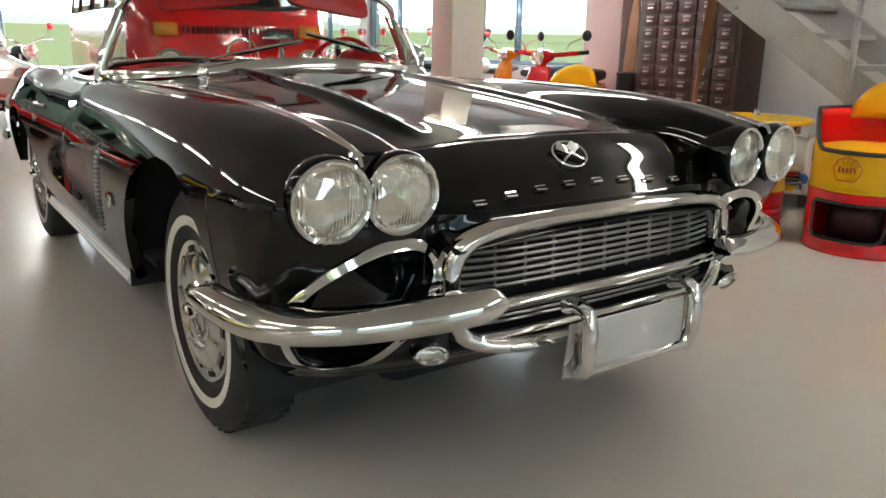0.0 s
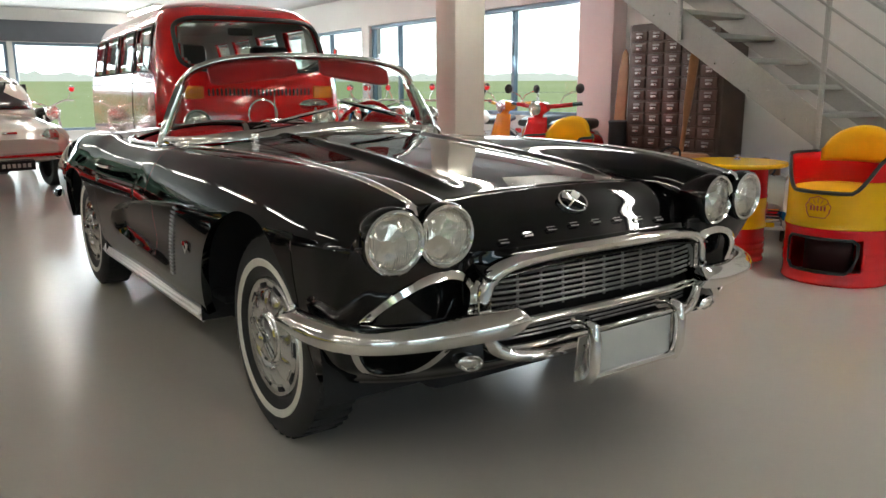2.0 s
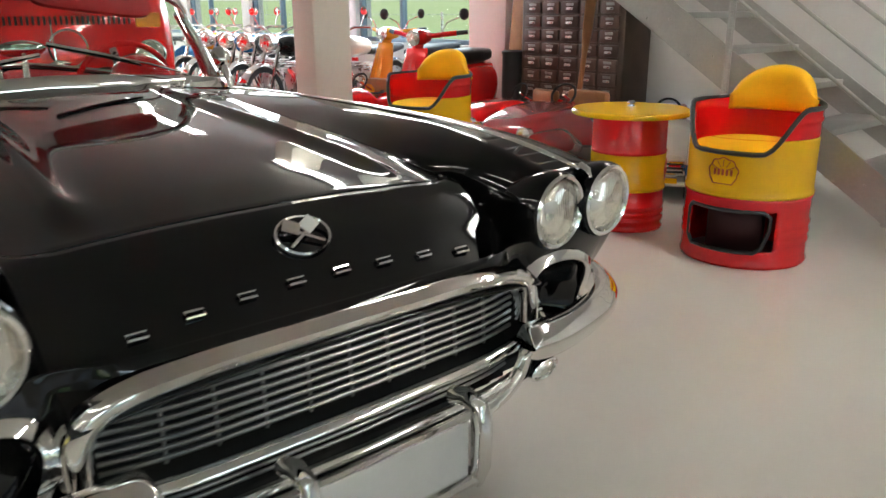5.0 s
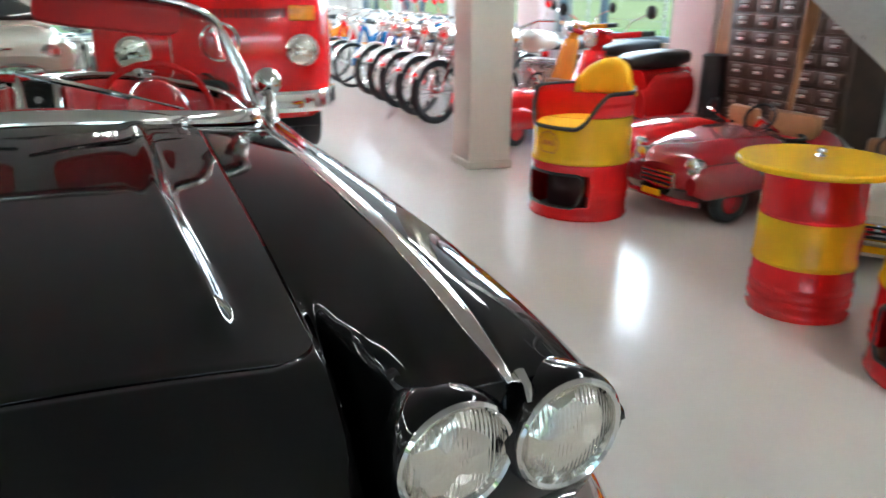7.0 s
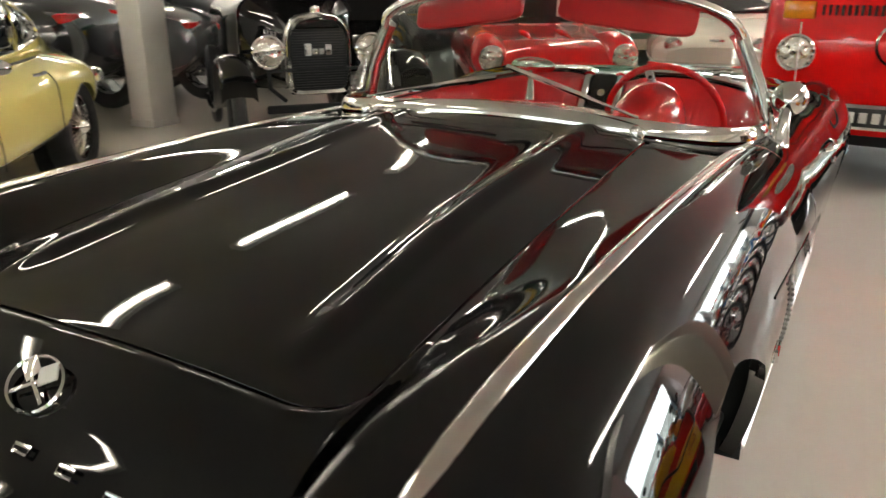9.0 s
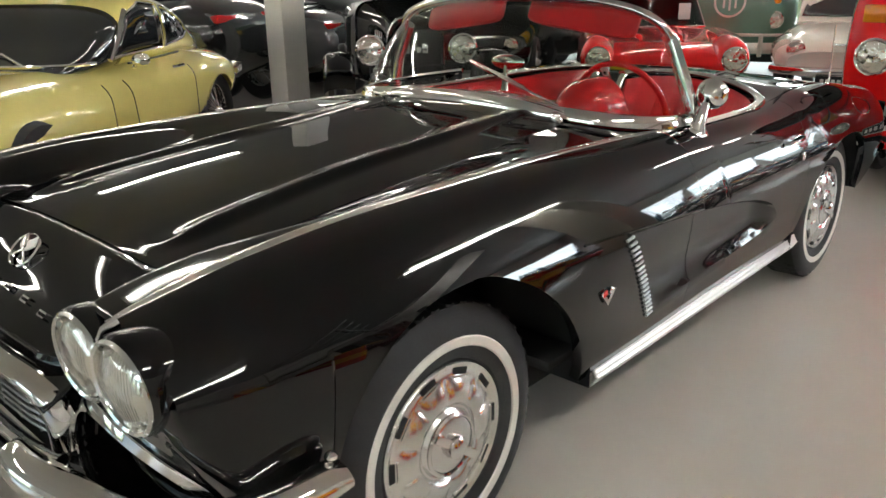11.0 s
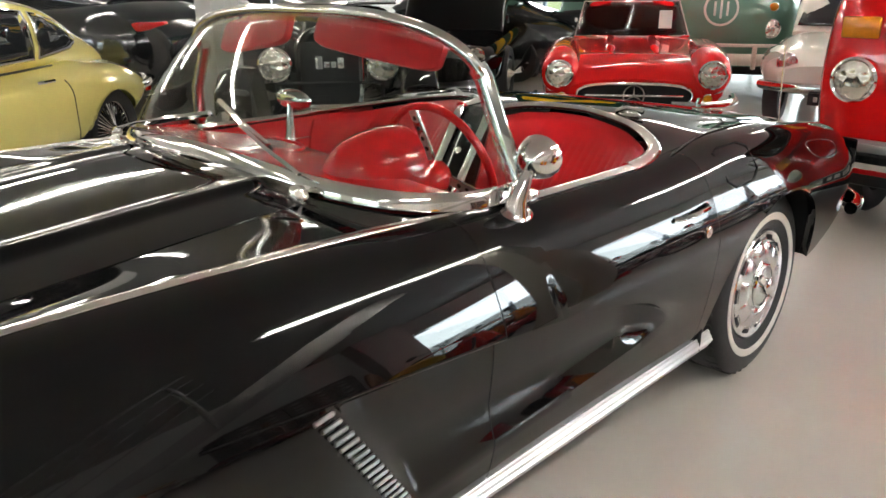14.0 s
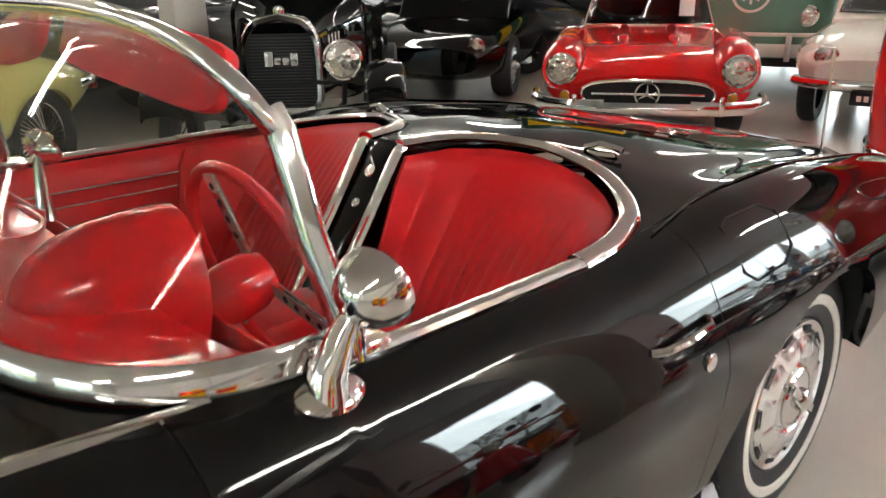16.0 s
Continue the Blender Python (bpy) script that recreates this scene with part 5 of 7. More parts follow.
def bus_ring(z, n=420, inset=0.0):
    """One level of the bus body, evenly spaced round it."""
    w, r0 = wid(z), 4.35 - 0.3 * sstep(1.3, 1.95, z)
    X = [w * math.sin(a) for a in seg(121, -math.pi / 2, math.pi / 2)]
    fr = [(x, ff(x, z)) for x in X]
    bk = [(x, r0 - (ff(x, z) - front(z)) * 0.8) for x in reversed(X)]
    P = np.array(fr + bk + fr[:1])
    L = np.r_[0, np.cumsum(np.hypot(*np.diff(P, axis=0).T))]
    q = np.linspace(0, L[-1], n, endpoint=False)
    ym = (front(z) + r0) / 2
    return [(float(x) * (1 - inset / w), ym + (float(y) - ym) * (1 - inset / 2.0), z) for x, y in zip(np.interp(q, L, P[:, 0]), np.interp(q, L, P[:, 1]))]


BUS_SIDE = ((0.62, 1.32), (1.45, 2.25), (2.38, 3.18), (3.30, 3.95))
BUS_Z = seg(30, 0.35, 1.28) + seg(36, 1.295, 1.785) + seg(12, 1.80, 1.985)
levels = [bus_ring(z) for z in BUS_Z]


def bus_open(i, j):
    x, y, z = levels[i][j]
    if y < 0.9 and (abs(x) / 0.66) ** 5 + (abs(z - 1.545) / 0.225) ** 5 < 1 and y < ff(x, z) + 0.12:
        return True
    if not 1.312 < z < 1.74:
        return False
    if y > 4.0 and abs(x) < 0.55:
        return True
    return abs(x) > wid(z) - 0.03 and any(p + 0.02 < y < q - 0.06 for p, q in BUS_SIDE)


bb = grid(levels, close=True, skip=bus_open)
part("body", bb, RED_PAINT, bus, "bright red painted body", sharp=50, thick=0.03)
part("headliner", box((1.15, 3.0, 0.03), (0, 2.3, 1.87), 0.01), CREAM, bus, "pale headliner")
part("roof_cap", box((0.6, 2.2, 0.02), (0, 2.6, 1.985), 0.008), RED_PAINT, bus)
part("lining", grid([bus_ring(z, inset=0.05) for z in BUS_Z], close=True, skip=lambda i, j: bus_open(i, j) or BUS_Z[i] < 0.8), BUS_LINING, bus, "grey interior lining", thick=0.004)


def oval(k, a, off):
    x = 0.67 * k * math.copysign(abs(math.cos(a)) ** 0.40, math.cos(a))
    z = 1.545 + 0.235 * k * math.copysign(abs(math.sin(a)) ** 0.40, math.sin(a))
    return (x, ff(x, z) - off, z)


ws = part("windscreen", grid([[oval(k, 2 * math.pi * i / 64, 0.006) for i in range(65)] for k in seg(8, 0.02, 1.0)]), GLASS, bus, "wide curved windscreen with black seal", thick=0.006)
part("seal", tube([oval(1.0, 2 * math.pi * i / 72, 0.008) for i in range(72)], 0.021, 6, closed=True), PIPING, ws)
part("dash_panel", box((1.3, 0.22, 0.14), (0, 0.42, 1.24), 0.05), BLACK_SEAT, bus)
part("inner_mirror", box((0.24, 0.03, 0.07), (0, 0.52, 1.68), 0.015), PIPING, bus)
for x in (-0.42, 0.42):
    part("seat_back", box((0.40, 0.10, 0.5), (x, 0.95, 1.33), 0.05), BLACK_SEAT, bus)
    part("wiper", tube([(x - 0.05, ff(x, 1.30) - 0.025, 1.30), (x + 0.2, ff(x, 1.42) - 0.03, 1.42), (x + 0.32, ff(x, 1.45) - 0.028, 1.45)], 0.008, 5), PIPING, bus)
for s in (1, -1):
    lamp(bus, s * 0.585, ff(0.585, 0.86) - 0.028, 0.862, 0.105, 0.05, 0)
    part("indicator", box((0.19, 0.03, 0.11), (s * 0.60, ff(0.6, 1.12) - 0.008, 1.125), 0.012), AMBER, bus, "amber front indicator")
    part("side_mirror", box((0.03, 0.06, 0.17), (s * 0.93, 0.45, 1.46), 0.012), CHROME, bus)
    part("mirror_arm", tube([(s * 0.84, 0.40, 1.28), (s * 0.90, 0.42, 1.34), (s * 0.92, 0.44, 1.40)], 0.008, 6), CHROME, bus)
    for y0, y1 in BUS_SIDE:
        rows = [[(s * (wid(z) + 0.006), y0 + (y1 - y0) * u + 0.10 * (z - 1.32) * (1 if y0 < 1 else 0) * (1 - u), z) for u in seg(6)] for z in seg(6, 1.32, 1.72)]
        g = part("side_window", grid(rows), GLASS, bus, "side window with dark seal", thick=0.006)
        part("seal", tube([(s * (wid(z) + 0.008), y, z) for y, z in ((y0, 1.32), (y1, 1.32), (y1, 1.72), (y0 + 0.04, 1.72))], 0.009, 5, closed=True), PIPING, g)
    part("side_moulding", tube([(s * (wid(1.22) + 0.004), y, 1.215) for y in seg(10, 0.35, 4.1)], 0.008, 6), CHROME, bus)
    part("door_joint", tube([(s * (wid(z) + 0.001), 1.38, z) for z in seg(10, 0.48, 1.78)], 0.004, 5), DARK, bus)
    simple_wheel(bus, s * 0.70, 0.72, 0.325, 0.18, s)
    simple_wheel(bus, s * 0.70, 3.10, 0.325, 0.18, s)
for k in range(26):
    part("vent_slot", box((0.016, 0.012, 0.062), (-0.46 + 0.0368 * k, ff(-0.46 + 0.0368 * k, 1.12) - 0.004, 1.125), 0.002), DARK, bus)
part("badge_ring", lathe([(0.135, -0.006), (0.138, 0.006), (0.124, 0.008), (0.121, -0.004)], 40, Matrix.Translation((0, -0.008, 0.93)) @ Matrix.Rotation(radians(90), 4, 'X')), CHROME, bus, "round chrome badge")
part("front_bumper", grid([[(x, ff(x, 0.5) - dy - 0.05 + 0.06 * (abs(x) / 0.9) ** 4, 0.50 + dz) for dy, dz in ((0.0, -0.085), (0.045, -0.085), (0.065, -0.05), (0.055, 0.0), (0.065, 0.05), (0.045, 0.07), (0.0, 0.07))] for x in seg(25, -0.88, 0.88)]), CHROME, bus, "deep chrome front bumper", thick=0.006)
bp = part("number_plate", box((0.50, 0.012, 0.115), (-0.02, -0.13, 0.50), 0.004), shader("black_plate", (0.02, 0.02, 0.022), 0.35), bus, "black plate with white bars")
for k in range(6):
    part("plate_bar", box((0.045, 0.004, 0.065), (-0.20 + 0.072 * k, -0.138, 0.50), 0.002), PLATE, bp)
part("underbody", box((1.5, 4.0, 0.12), (0, 2.2, 0.32), 0.03), DARK, bus)

# red fifties sports car
redcar = thing("sports_car", "bright red fifties sports car with wide oval grille", "car", pose(-1.79, 6.06, 0, 0, 0, 33) @ Matrix.Scale(0.93, 4))
stn = fine([(0.0, 0.62, 0.30, 0.60, 0.75), (0.10, 0.78, 0.27, 0.70, 0.66), (0.45, 0.89, 0.25, 0.80, 0.60), (1.2, 0.92, 0.23, 0.86, 0.58), (1.7, 0.91, 0.23, 0.90, 0.56), (2.6, 0.91, 0.24, 0.86, 0.58), (3.4, 0.88, 0.28, 0.80, 0.62), (4.2, 0.70, 0.36, 0.62, 0.75)], 30)
part("body", loft(stn, 40), RED_PAINT, redcar, "bright red painted body", sharp=60)
for s in (1, -1):
    part("fender", loft(fine([(0.02, 0.13, 0.48, 0.74, 0.95, s * 0.70), (0.12, 0.18, 0.44, 0.82, 0.95, s * 0.70), (0.5, 0.21, 0.40, 0.89, 0.95, s * 0.70), (1.2, 0.20, 0.45, 0.90, 0.95, s * 0.71), (1.9, 0.14, 0.55, 0.86, 0.95, s * 0.72)], 20), 24), RED_PAINT, redcar, sharp=60)
    lamp(redcar, s * 0.70, -0.01, 0.645, 0.118, 0.08, 4)
    lamp(redcar, s * 0.67, -0.01, 0.43, 0.038, 0.03, 0, lens=AMBER, name="indicator")
    part("hood_bulge", loft(fine([(0.45, 0.02, 0.78, 0.81, 1, s * 0.22), (0.9, 0.07, 0.80, 0.885, 1, s * 0.22), (1.6, 0.06, 0.84, 0.905, 1, s * 0.22)], 12), 16), RED_PAINT, redcar, sharp=60)
    simple_wheel(redcar, s * 0.74, 0.75, 0.33, 0.18, s)
    simple_wheel(redcar, s * 0.74, 3.15, 0.33, 0.18, s)
    part("front_bumper", tube([(s * 0.34, -0.10, 0.36), (s * 0.55, -0.10, 0.355), (s * 0.80, -0.02, 0.36), (s * 0.93, 0.18, 0.37), (s * 0.95, 0.4, 0.38)], 0.045, 10, flat=1.3), CHROME, redcar, "chrome bumper")
    part("overrider", box((0.05, 0.06, 0.16), (s * 0.58, -0.12, 0.38), 0.02), CHROME, redcar)
part("front_bumper", tube([(x, -0.11, 0.345) for x in seg(7, -0.4, 0.4)], 0.04, 10, flat=1.3), CHROME, redcar)
gm = Matrix.Translation((0, -0.012, 0.455)) @ Matrix.Rotation(radians(90), 4, 'X')
oval = lambda k, a: (k * 0.52 * math.copysign(abs(math.cos(a)) ** 0.6, math.cos(a)), k ** 0.7 * 0.105 * math.copysign(abs(math.sin(a)) ** 0.75, math.sin(a)))
gr = part("grille", slab([oval(1.0, 2 * math.pi * i / 48) for i in range(48)], 0, 0.03, gm), DARK, redcar, "dark oval grille with chrome star and bar")
part("grille_ring", tube([gm @ Vector((*oval(1.02, 2 * math.pi * i / 48), 0.03)) for i in range(48)], 0.014, 8, closed=True), CHROME, gr)
part("grille_bar", box((0.90, 0.03, 0.022), (0, -0.045, 0.455), 0.006), CHROME, gr)
part("star_ring", lathe([(0.098, 0.04), (0.102, 0.052), (0.088, 0.052), (0.086, 0.04)], 36, gm), CHROME, gr)
for k in range(3):
    part("star_ray", slab([(-0.012, 0), (0.012, 0), (0, 0.092)], 0.042, 0.05, gm @ Matrix.Rotation(2 * math.pi * k / 3, 4, 'Z')), CHROME, gr)
rows = [[(0.62 * u * (1 - 0.14 * v), 1.50 + 0.42 * v + 0.16 * u * u, 0.89 + 0.36 * v) for u in seg(17, -1, 1)] for v in seg(6)]
g = part("windscreen", grid(rows), GLASS_DARK, redcar, "curved windscreen with chrome frame", thick=0.006)
part("screen_frame", tube([rows[0][i] for i in range(17)] + [rows[v][16] for v in range(1, 6)] + [rows[5][i] for i in range(15, -1, -1)] + [rows[v][0] for v in range(4, 0, -1)], 0.014, 6, closed=True), CHROME, g)
part("roof", loft(fine([(1.94, 0.46, 1.20, 1.26, 0.6), (2.3, 0.55, 0.95, 1.31, 0.6), (2.9, 0.52, 0.85, 1.22, 0.6), (3.4, 0.40, 0.78, 0.95, 0.7)], 14), 24), RED_PAINT, redcar, sharp=60)
part("price_card", box((0.14, 0.006, 0.19), (0.36, 1.62, 1.07), 0.001, m=None), PLATE, redcar, "white paper card behind the screen")

# green split-window bus
van = thing("van", "sage green split-window panel van with white bumper", "van", pose(-2.42, 8.95, 0, 0, 0, 18))
vf = curve((0.4, 0.12), (0.6, 0.03), (1.0, 0.0), (1.3, 0.08), (1.7, 0.3), (1.9, 0.6))
vw = curve((0.4, 0.78), (0.6, 0.85), (1.1, 0.86), (1.35, 0.82), (1.7, 0.74), (1.9, 0.5))
part("body", grid([[(vw(z) * math.copysign(abs(math.cos(a)) ** 0.4, math.cos(a)), (vf(z) + 4.2) / 2 + (4.2 - vf(z)) / 2 * math.copysign(abs(math.sin(a)) ** 0.26, math.sin(a)) + (0.16 * abs(math.cos(a)) ** 1.2 if math.sin(a) < 0 else 0), z) for a in [2 * math.pi * i / 56 for i in range(56)]] for z in seg(24, 0.4, 1.9)], close=True), GREEN, van, "sage green painted body", sharp=50)
part("roof_cap", box((0.9, 3.0, 0.04), (0, 2.3, 1.90), 0.015), CREAM, van)
bm = lathe([(0.19, 0), (0.195, 0.012), (0.172, 0.014), (0.168, 0.002)], 36, Matrix.Translation((0, -0.006, 1.06)) @ Matrix.Rotation(radians(90), 4, 'X'))
part("badge_ring", bm, CREAM, van, "large round white badge ring")
for x, h in ((-0.07, 0.16), (0.0, 0.22), (0.07, 0.16)):
    part("badge_mark", box((0.026, 0.012, h), (x, -0.012, 1.06), 0.005), CREAM, van)
part("badge_back", disc(0.17, 0.004, 32, Matrix.Translation((0, -0.003, 1.06)) @ Matrix.Rotation(radians(90), 4, 'X')), GREEN, van)
for s in (1, -1):
    lamp(van, s * 0.55, 0.075, 0.84, 0.095, 0.05)
    lamp(van, s * 0.56, 0.07, 1.08, 0.045, 0.04, lens=AMBER, name="indicator")
    rows = [[(s * (0.03 + 0.66 * u), vf(z) + 0.16 * ((0.03 + 0.66 * u) / 0.86) ** 1.5 - 0.012, z) for u in seg(8)] for z in seg(6, 1.30, 1.66)]
    part("windscreen", grid(rows), GLASS_DARK, van, "split windscreen pane", thick=0.006)
    simple_wheel(van, s * 0.69, 0.85, 0.33, 0.18, s, face=CREAM)
    simple_wheel(van, s * 0.69, 3.2, 0.33, 0.18, s, face=CREAM)
    part("overrider", tube([(s * 0.42, -0.12, 0.40), (s * 0.42, -0.14, 0.56), (s * 0.42, -0.10, 0.66)], 0.028, 8), CREAM, van)
part("front_bumper", tube([(x, -0.10 + 0.22 * (abs(x) / 0.95) ** 3, 0.50) for x in seg(17, -0.95, 0.95)], 0.05, 10, flat=1.4), CREAM, van, "white painted bumper")
part("bumper_rail", tube([(x, -0.12 + 0.22 * (abs(x) / 0.95) ** 3, 0.66) for x in seg(17, -0.80, 0.80)], 0.02, 8), CREAM, van)
part("underbody", box((1.4, 3.8, 0.14), (0, 2.2, 0.36), 0.03), DARK, van)

# small cream car
tiny = thing("small_car", "small cream rounded economy car with chrome bumper", "car", pose(-0.62, 7.57, 0, 0, 0, 10) @ Matrix.Scale(1.10, 4))
part("body", loft(fine([(0.0, 0.46, 0.34, 0.56, 0.7), (0.12, 0.60, 0.30, 0.65, 0.6), (0.6, 0.66, 0.26, 0.76, 0.55), (1.0, 0.66, 0.26, 0.81, 0.52), (2.2, 0.66, 0.28, 0.83, 0.52), (2.95, 0.52, 0.34, 0.66, 0.65)], 26), 36), CREAM, tiny, "cream painted body", sharp=60)
part("roof", loft(fine([(0.82, 0.54, 0.74, 0.80, 0.55), (1.15, 0.56, 0.74, 1.16, 0.5), (1.5, 0.56, 0.74, 1.25, 0.5), (2.0, 0.55, 0.74, 1.22, 0.5), (2.6, 0.46, 0.74, 0.88, 0.6)], 20), 32), CREAM, tiny, sharp=60)
rows = [[(0.51 * u * (1 - 0.10 * v), 0.815 + 0.28 * v + 0.05 * u * u, 0.845 + 0.30 * v) for u in seg(13, -1, 1)] for v in seg(5)]
part("windscreen", grid(rows), DARK_PANE, tiny, "curved windscreen", thick=0.006)
for s in (1, -1):
    part("side_window", grid([[(s * (0.574 - 0.018 * v), 1.12 + 0.72 * u, 0.86 + 0.26 * v) for u in seg(5)] for v in seg(4)]), DARK_PANE, tiny, thick=0.006)
    lamp(tiny, s * 0.40, 0.035, 0.575, 0.075, 0.06)
    lamp(tiny, s * 0.47, 0.06, 0.47, 0.035, 0.03, lens=AMBER, name="indicator")
    simple_wheel(tiny, s * 0.56, 0.55, 0.26, 0.13, s)
    simple_wheel(tiny, s * 0.56, 2.35, 0.26, 0.13, s)
    part("fender", loft(fine([(0.12, 0.10, 0.40, 0.66, 1, s * 0.52), (0.5, 0.16, 0.34, 0.70, 1, s * 0.55), (0.95, 0.10, 0.40, 0.66, 1, s * 0.58)], 12), 18), CREAM, tiny, sharp=60)
part("front_bumper", tube([(x, -0.06 + 0.18 * (abs(x) / 0.62) ** 4, 0.38) for x in seg(15, -0.62, 0.62)], 0.032, 8, flat=1.3), CHROME, tiny, "slim chrome bumper")
part("badge", box((0.14, 0.02, 0.03), (0, 0.01, 0.62), 0.005), CHROME, tiny)
fp = part("number_plate", box((0.36, 0.012, 0.10), (0, -0.10, 0.30), 0.004), DARK, tiny, "black plate with white script")
for k in range(6):
    part("plate_bar", box((0.032, 0.004, 0.04), (-0.12 + 0.048 * k, -0.108, 0.30), 0.002), PLATE, fp)
part("roof_rack", tube([(0.4, 1.2, 1.26), (0.4, 1.9, 1.28), (-0.4, 1.9, 1.28), (-0.4, 1.2, 1.26)], 0.012, 6, closed=True), DARK, tiny)

# black vintage tourer
tourer = thing("vintage_car", "black brass-era touring car with upright radiator and drum headlamps", "car", pose(-2.53, 3.32, 0, 0, 0, 49) @ Matrix.Scale(0.97, 4))
part("radiator_shell", grid([[(x * k, dy, 0.82 + (z - 0.82) * (1 - 0.8 * (1 - k))) for x, z in [(0.235 * math.copysign(abs(math.cos(a)) ** 0.25, math.cos(a)), 0.82 + (0.205 if math.sin(a) > 0 else 0.25) * math.copysign(abs(math.sin(a)) ** 0.3, math.sin(a)) + (0.125 * (1 - abs(math.cos(a)) ** 0.7) if math.sin(a) > 0 else 0)) for a in [2 * math.pi * i / 48 for i in range(48)]]] for k, dy in ((0.84, -0.002), (0.87, -0.018), (0.97, -0.022), (1.0, -0.008), (1.0, 0.12))], close=True), CHROME, tourer, "polished radiator shell", sharp=50)
core = part("radiator_core", box((0.42, 0.05, 0.46), (0, 0.03, 0.80), 0.004), DARK, tourer, "black radiator core")
for k in range(23):
    part("fin", box((0.38, 0.006, 0.006), (0, 0.002, 0.60 + 0.0185 * k)), shader("radiator_fin", (0.02, 0.02, 0.022), 0.5) if k == 0 else bpy.data.materials["radiator_fin"], core, smooth=False)
for k, (x, w, h) in enumerate(((-0.075, 0.05, 0.085), (-0.022, 0.038, 0.04), (0.026, 0.038, 0.04), (0.076, 0.042, 0.075))):
    part("badge_bar", box((w, 0.008, h), (x, -0.004, 0.872 + (h - 0.04) / 3), 0.006), SATIN, tourer, "polished bar on the radiator")
part("filler_cap", lathe([(0.035, 0), (0.035, 0.03), (0.02, 0.045), (0, 0.05)], 18, Matrix.Translation((0, 0.05, 1.14))), CHROME, tourer)
part("hood", loft([(0.10, 0.225, 0.55, 1.09, 0.55), (0.75, 0.30, 0.55, 1.17, 0.55), (0.95, 0.46, 0.50, 1.25, 0.4)], 28), BLACK, tourer, "black louvred hood", sharp=40)
for k in range(8):
    for s in (1, -1):
        part("louvre", box((0.012, 0.022, 0.20), (s * (0.255 + 0.006 * k), 0.25 + 0.055 * k, 0.90), 0.004), CHROME if k % 2 else BLACK, tourer)
part("body_tub", loft([(0.95, 0.48, 0.50, 1.25, 0.35), (1.3, 0.56, 0.48, 1.18, 0.3), (2.7, 0.58, 0.48, 1.20, 0.3), (2.9, 0.50, 0.50, 1.15, 0.35)], 28), BLACK, tourer, sharp=40)
part("folded_top", loft([(1.05, 0.60, 1.82, 1.90, 0.4), (1.2, 0.66, 1.82, 1.95, 0.4), (2.6, 0.66, 1.82, 1.95, 0.4), (2.9, 0.60, 1.80, 1.90, 0.4)], 24), BLACK_SEAT, tourer, sharp=50)
part("windscreen", box((0.98, 0.008, 0.52), (0, 1.02, 1.52)), GLASS, tourer, "upright flat windscreen", smooth=False)
part("screen_frame", tube([(-0.5, 1.02, 1.26), (0.5, 1.02, 1.26), (0.5, 1.02, 1.80), (-0.5, 1.02, 1.80)], 0.014, 6, closed=True), CHROME, tourer)
for s in (1, -1):
    lamp(tourer, s * 0.372, -0.10, 0.885, 0.105, 0.10, 0)
    part("lamp_post", tube([(s * 0.372, -0.03, 0.78), (s * 0.36, 0.0, 0.62), (s * 0.25, 0.05, 0.52)], 0.016, 8), DARK, tourer)
    arc = [(-0.42, 0.62), (-0.40, 0.76), (-0.22, 0.86), (0.0, 0.87), (0.22, 0.80), (0.42, 0.60), (0.70, 0.40), (1.2, 0.36), (2.0, 0.36)]
    part("front_fender", grid([[(s * (0.50 + dx), y, z + dz) for dx, dz in ((0.0, -0.03), (0.03, 0.0), (0.12, 0.012), (0.21, 0.0), (0.24, -0.03))] for y, z in arc]), BLACK, tourer, "black curved fender", thick=0.006)
    simple_wheel(tourer, s * 0.62, -0.05, 0.38, 0.09, s, face=DARK, spokes=12, name="wheel")
    simple_wheel(tourer, s * 0.62, 2.45, 0.38, 0.09, s, face=DARK, spokes=12, name="wheel")
part("axle", tube([(-0.6, -0.05, 0.38), (-0.2, -0.05, 0.34), (0.2, -0.05, 0.34), (0.6, -0.05, 0.38)], 0.022, 8), DARK, tourer)
part("spring", box((0.8, 0.05, 0.06), (0, -0.02, 0.47), 0.015), DARK, tourer)
part("lamp_bar", tube([(-0.372, -0.05, 0.75), (0.372, -0.05, 0.75)], 0.012, 6), DARK, tourer)
part("crank", tube([(0, -0.02, 0.44), (0, -0.14, 0.44), (0.10, -0.14, 0.40), (0.10, -0.22, 0.40)], 0.013, 6), DARK, tourer)

# yellow coupe
coupe = thing("coupe", "pale yellow long-bonnet sixties coupe with wire wheels", "car", pose(-2.56, -0.79, 0, 0, 0, 36.5) @ Matrix.Diagonal((1, 1, 1.06, 1)))
shell = loft(fine([(0.0, 0.30, 0.38, 0.54, 0.9), (0.2, 0.55, 0.31, 0.64, 0.8), (0.8, 0.76, 0.24, 0.76, 0.72), (1.6, 0.82, 0.22, 0.825, 0.68), (2.4, 0.83, 0.22, 0.845, 0.66), (3.15, 0.83, 0.24, 0.86, 0.68), (3.70, 0.80, 0.30, 0.83, 0.74), (4.10, 0.68, 0.42, 0.745, 0.85), (4.28, 0.48, 0.52, 0.67, 0.9)], 150), 260)
AXLE, ARCH_Y, ARCH_Z = 3.40, 0.385, 0.345
gone = [f for f in shell.faces if abs(f.calc_center_median().x) > 0.45 and ((f.calc_center_median().y - AXLE) / ARCH_Y) ** 2 + ((f.calc_center_median().z - 0.27) / ARCH_Z) ** 2 < 1]
bmesh.ops.delete(shell, geom=gone, context='FACES')
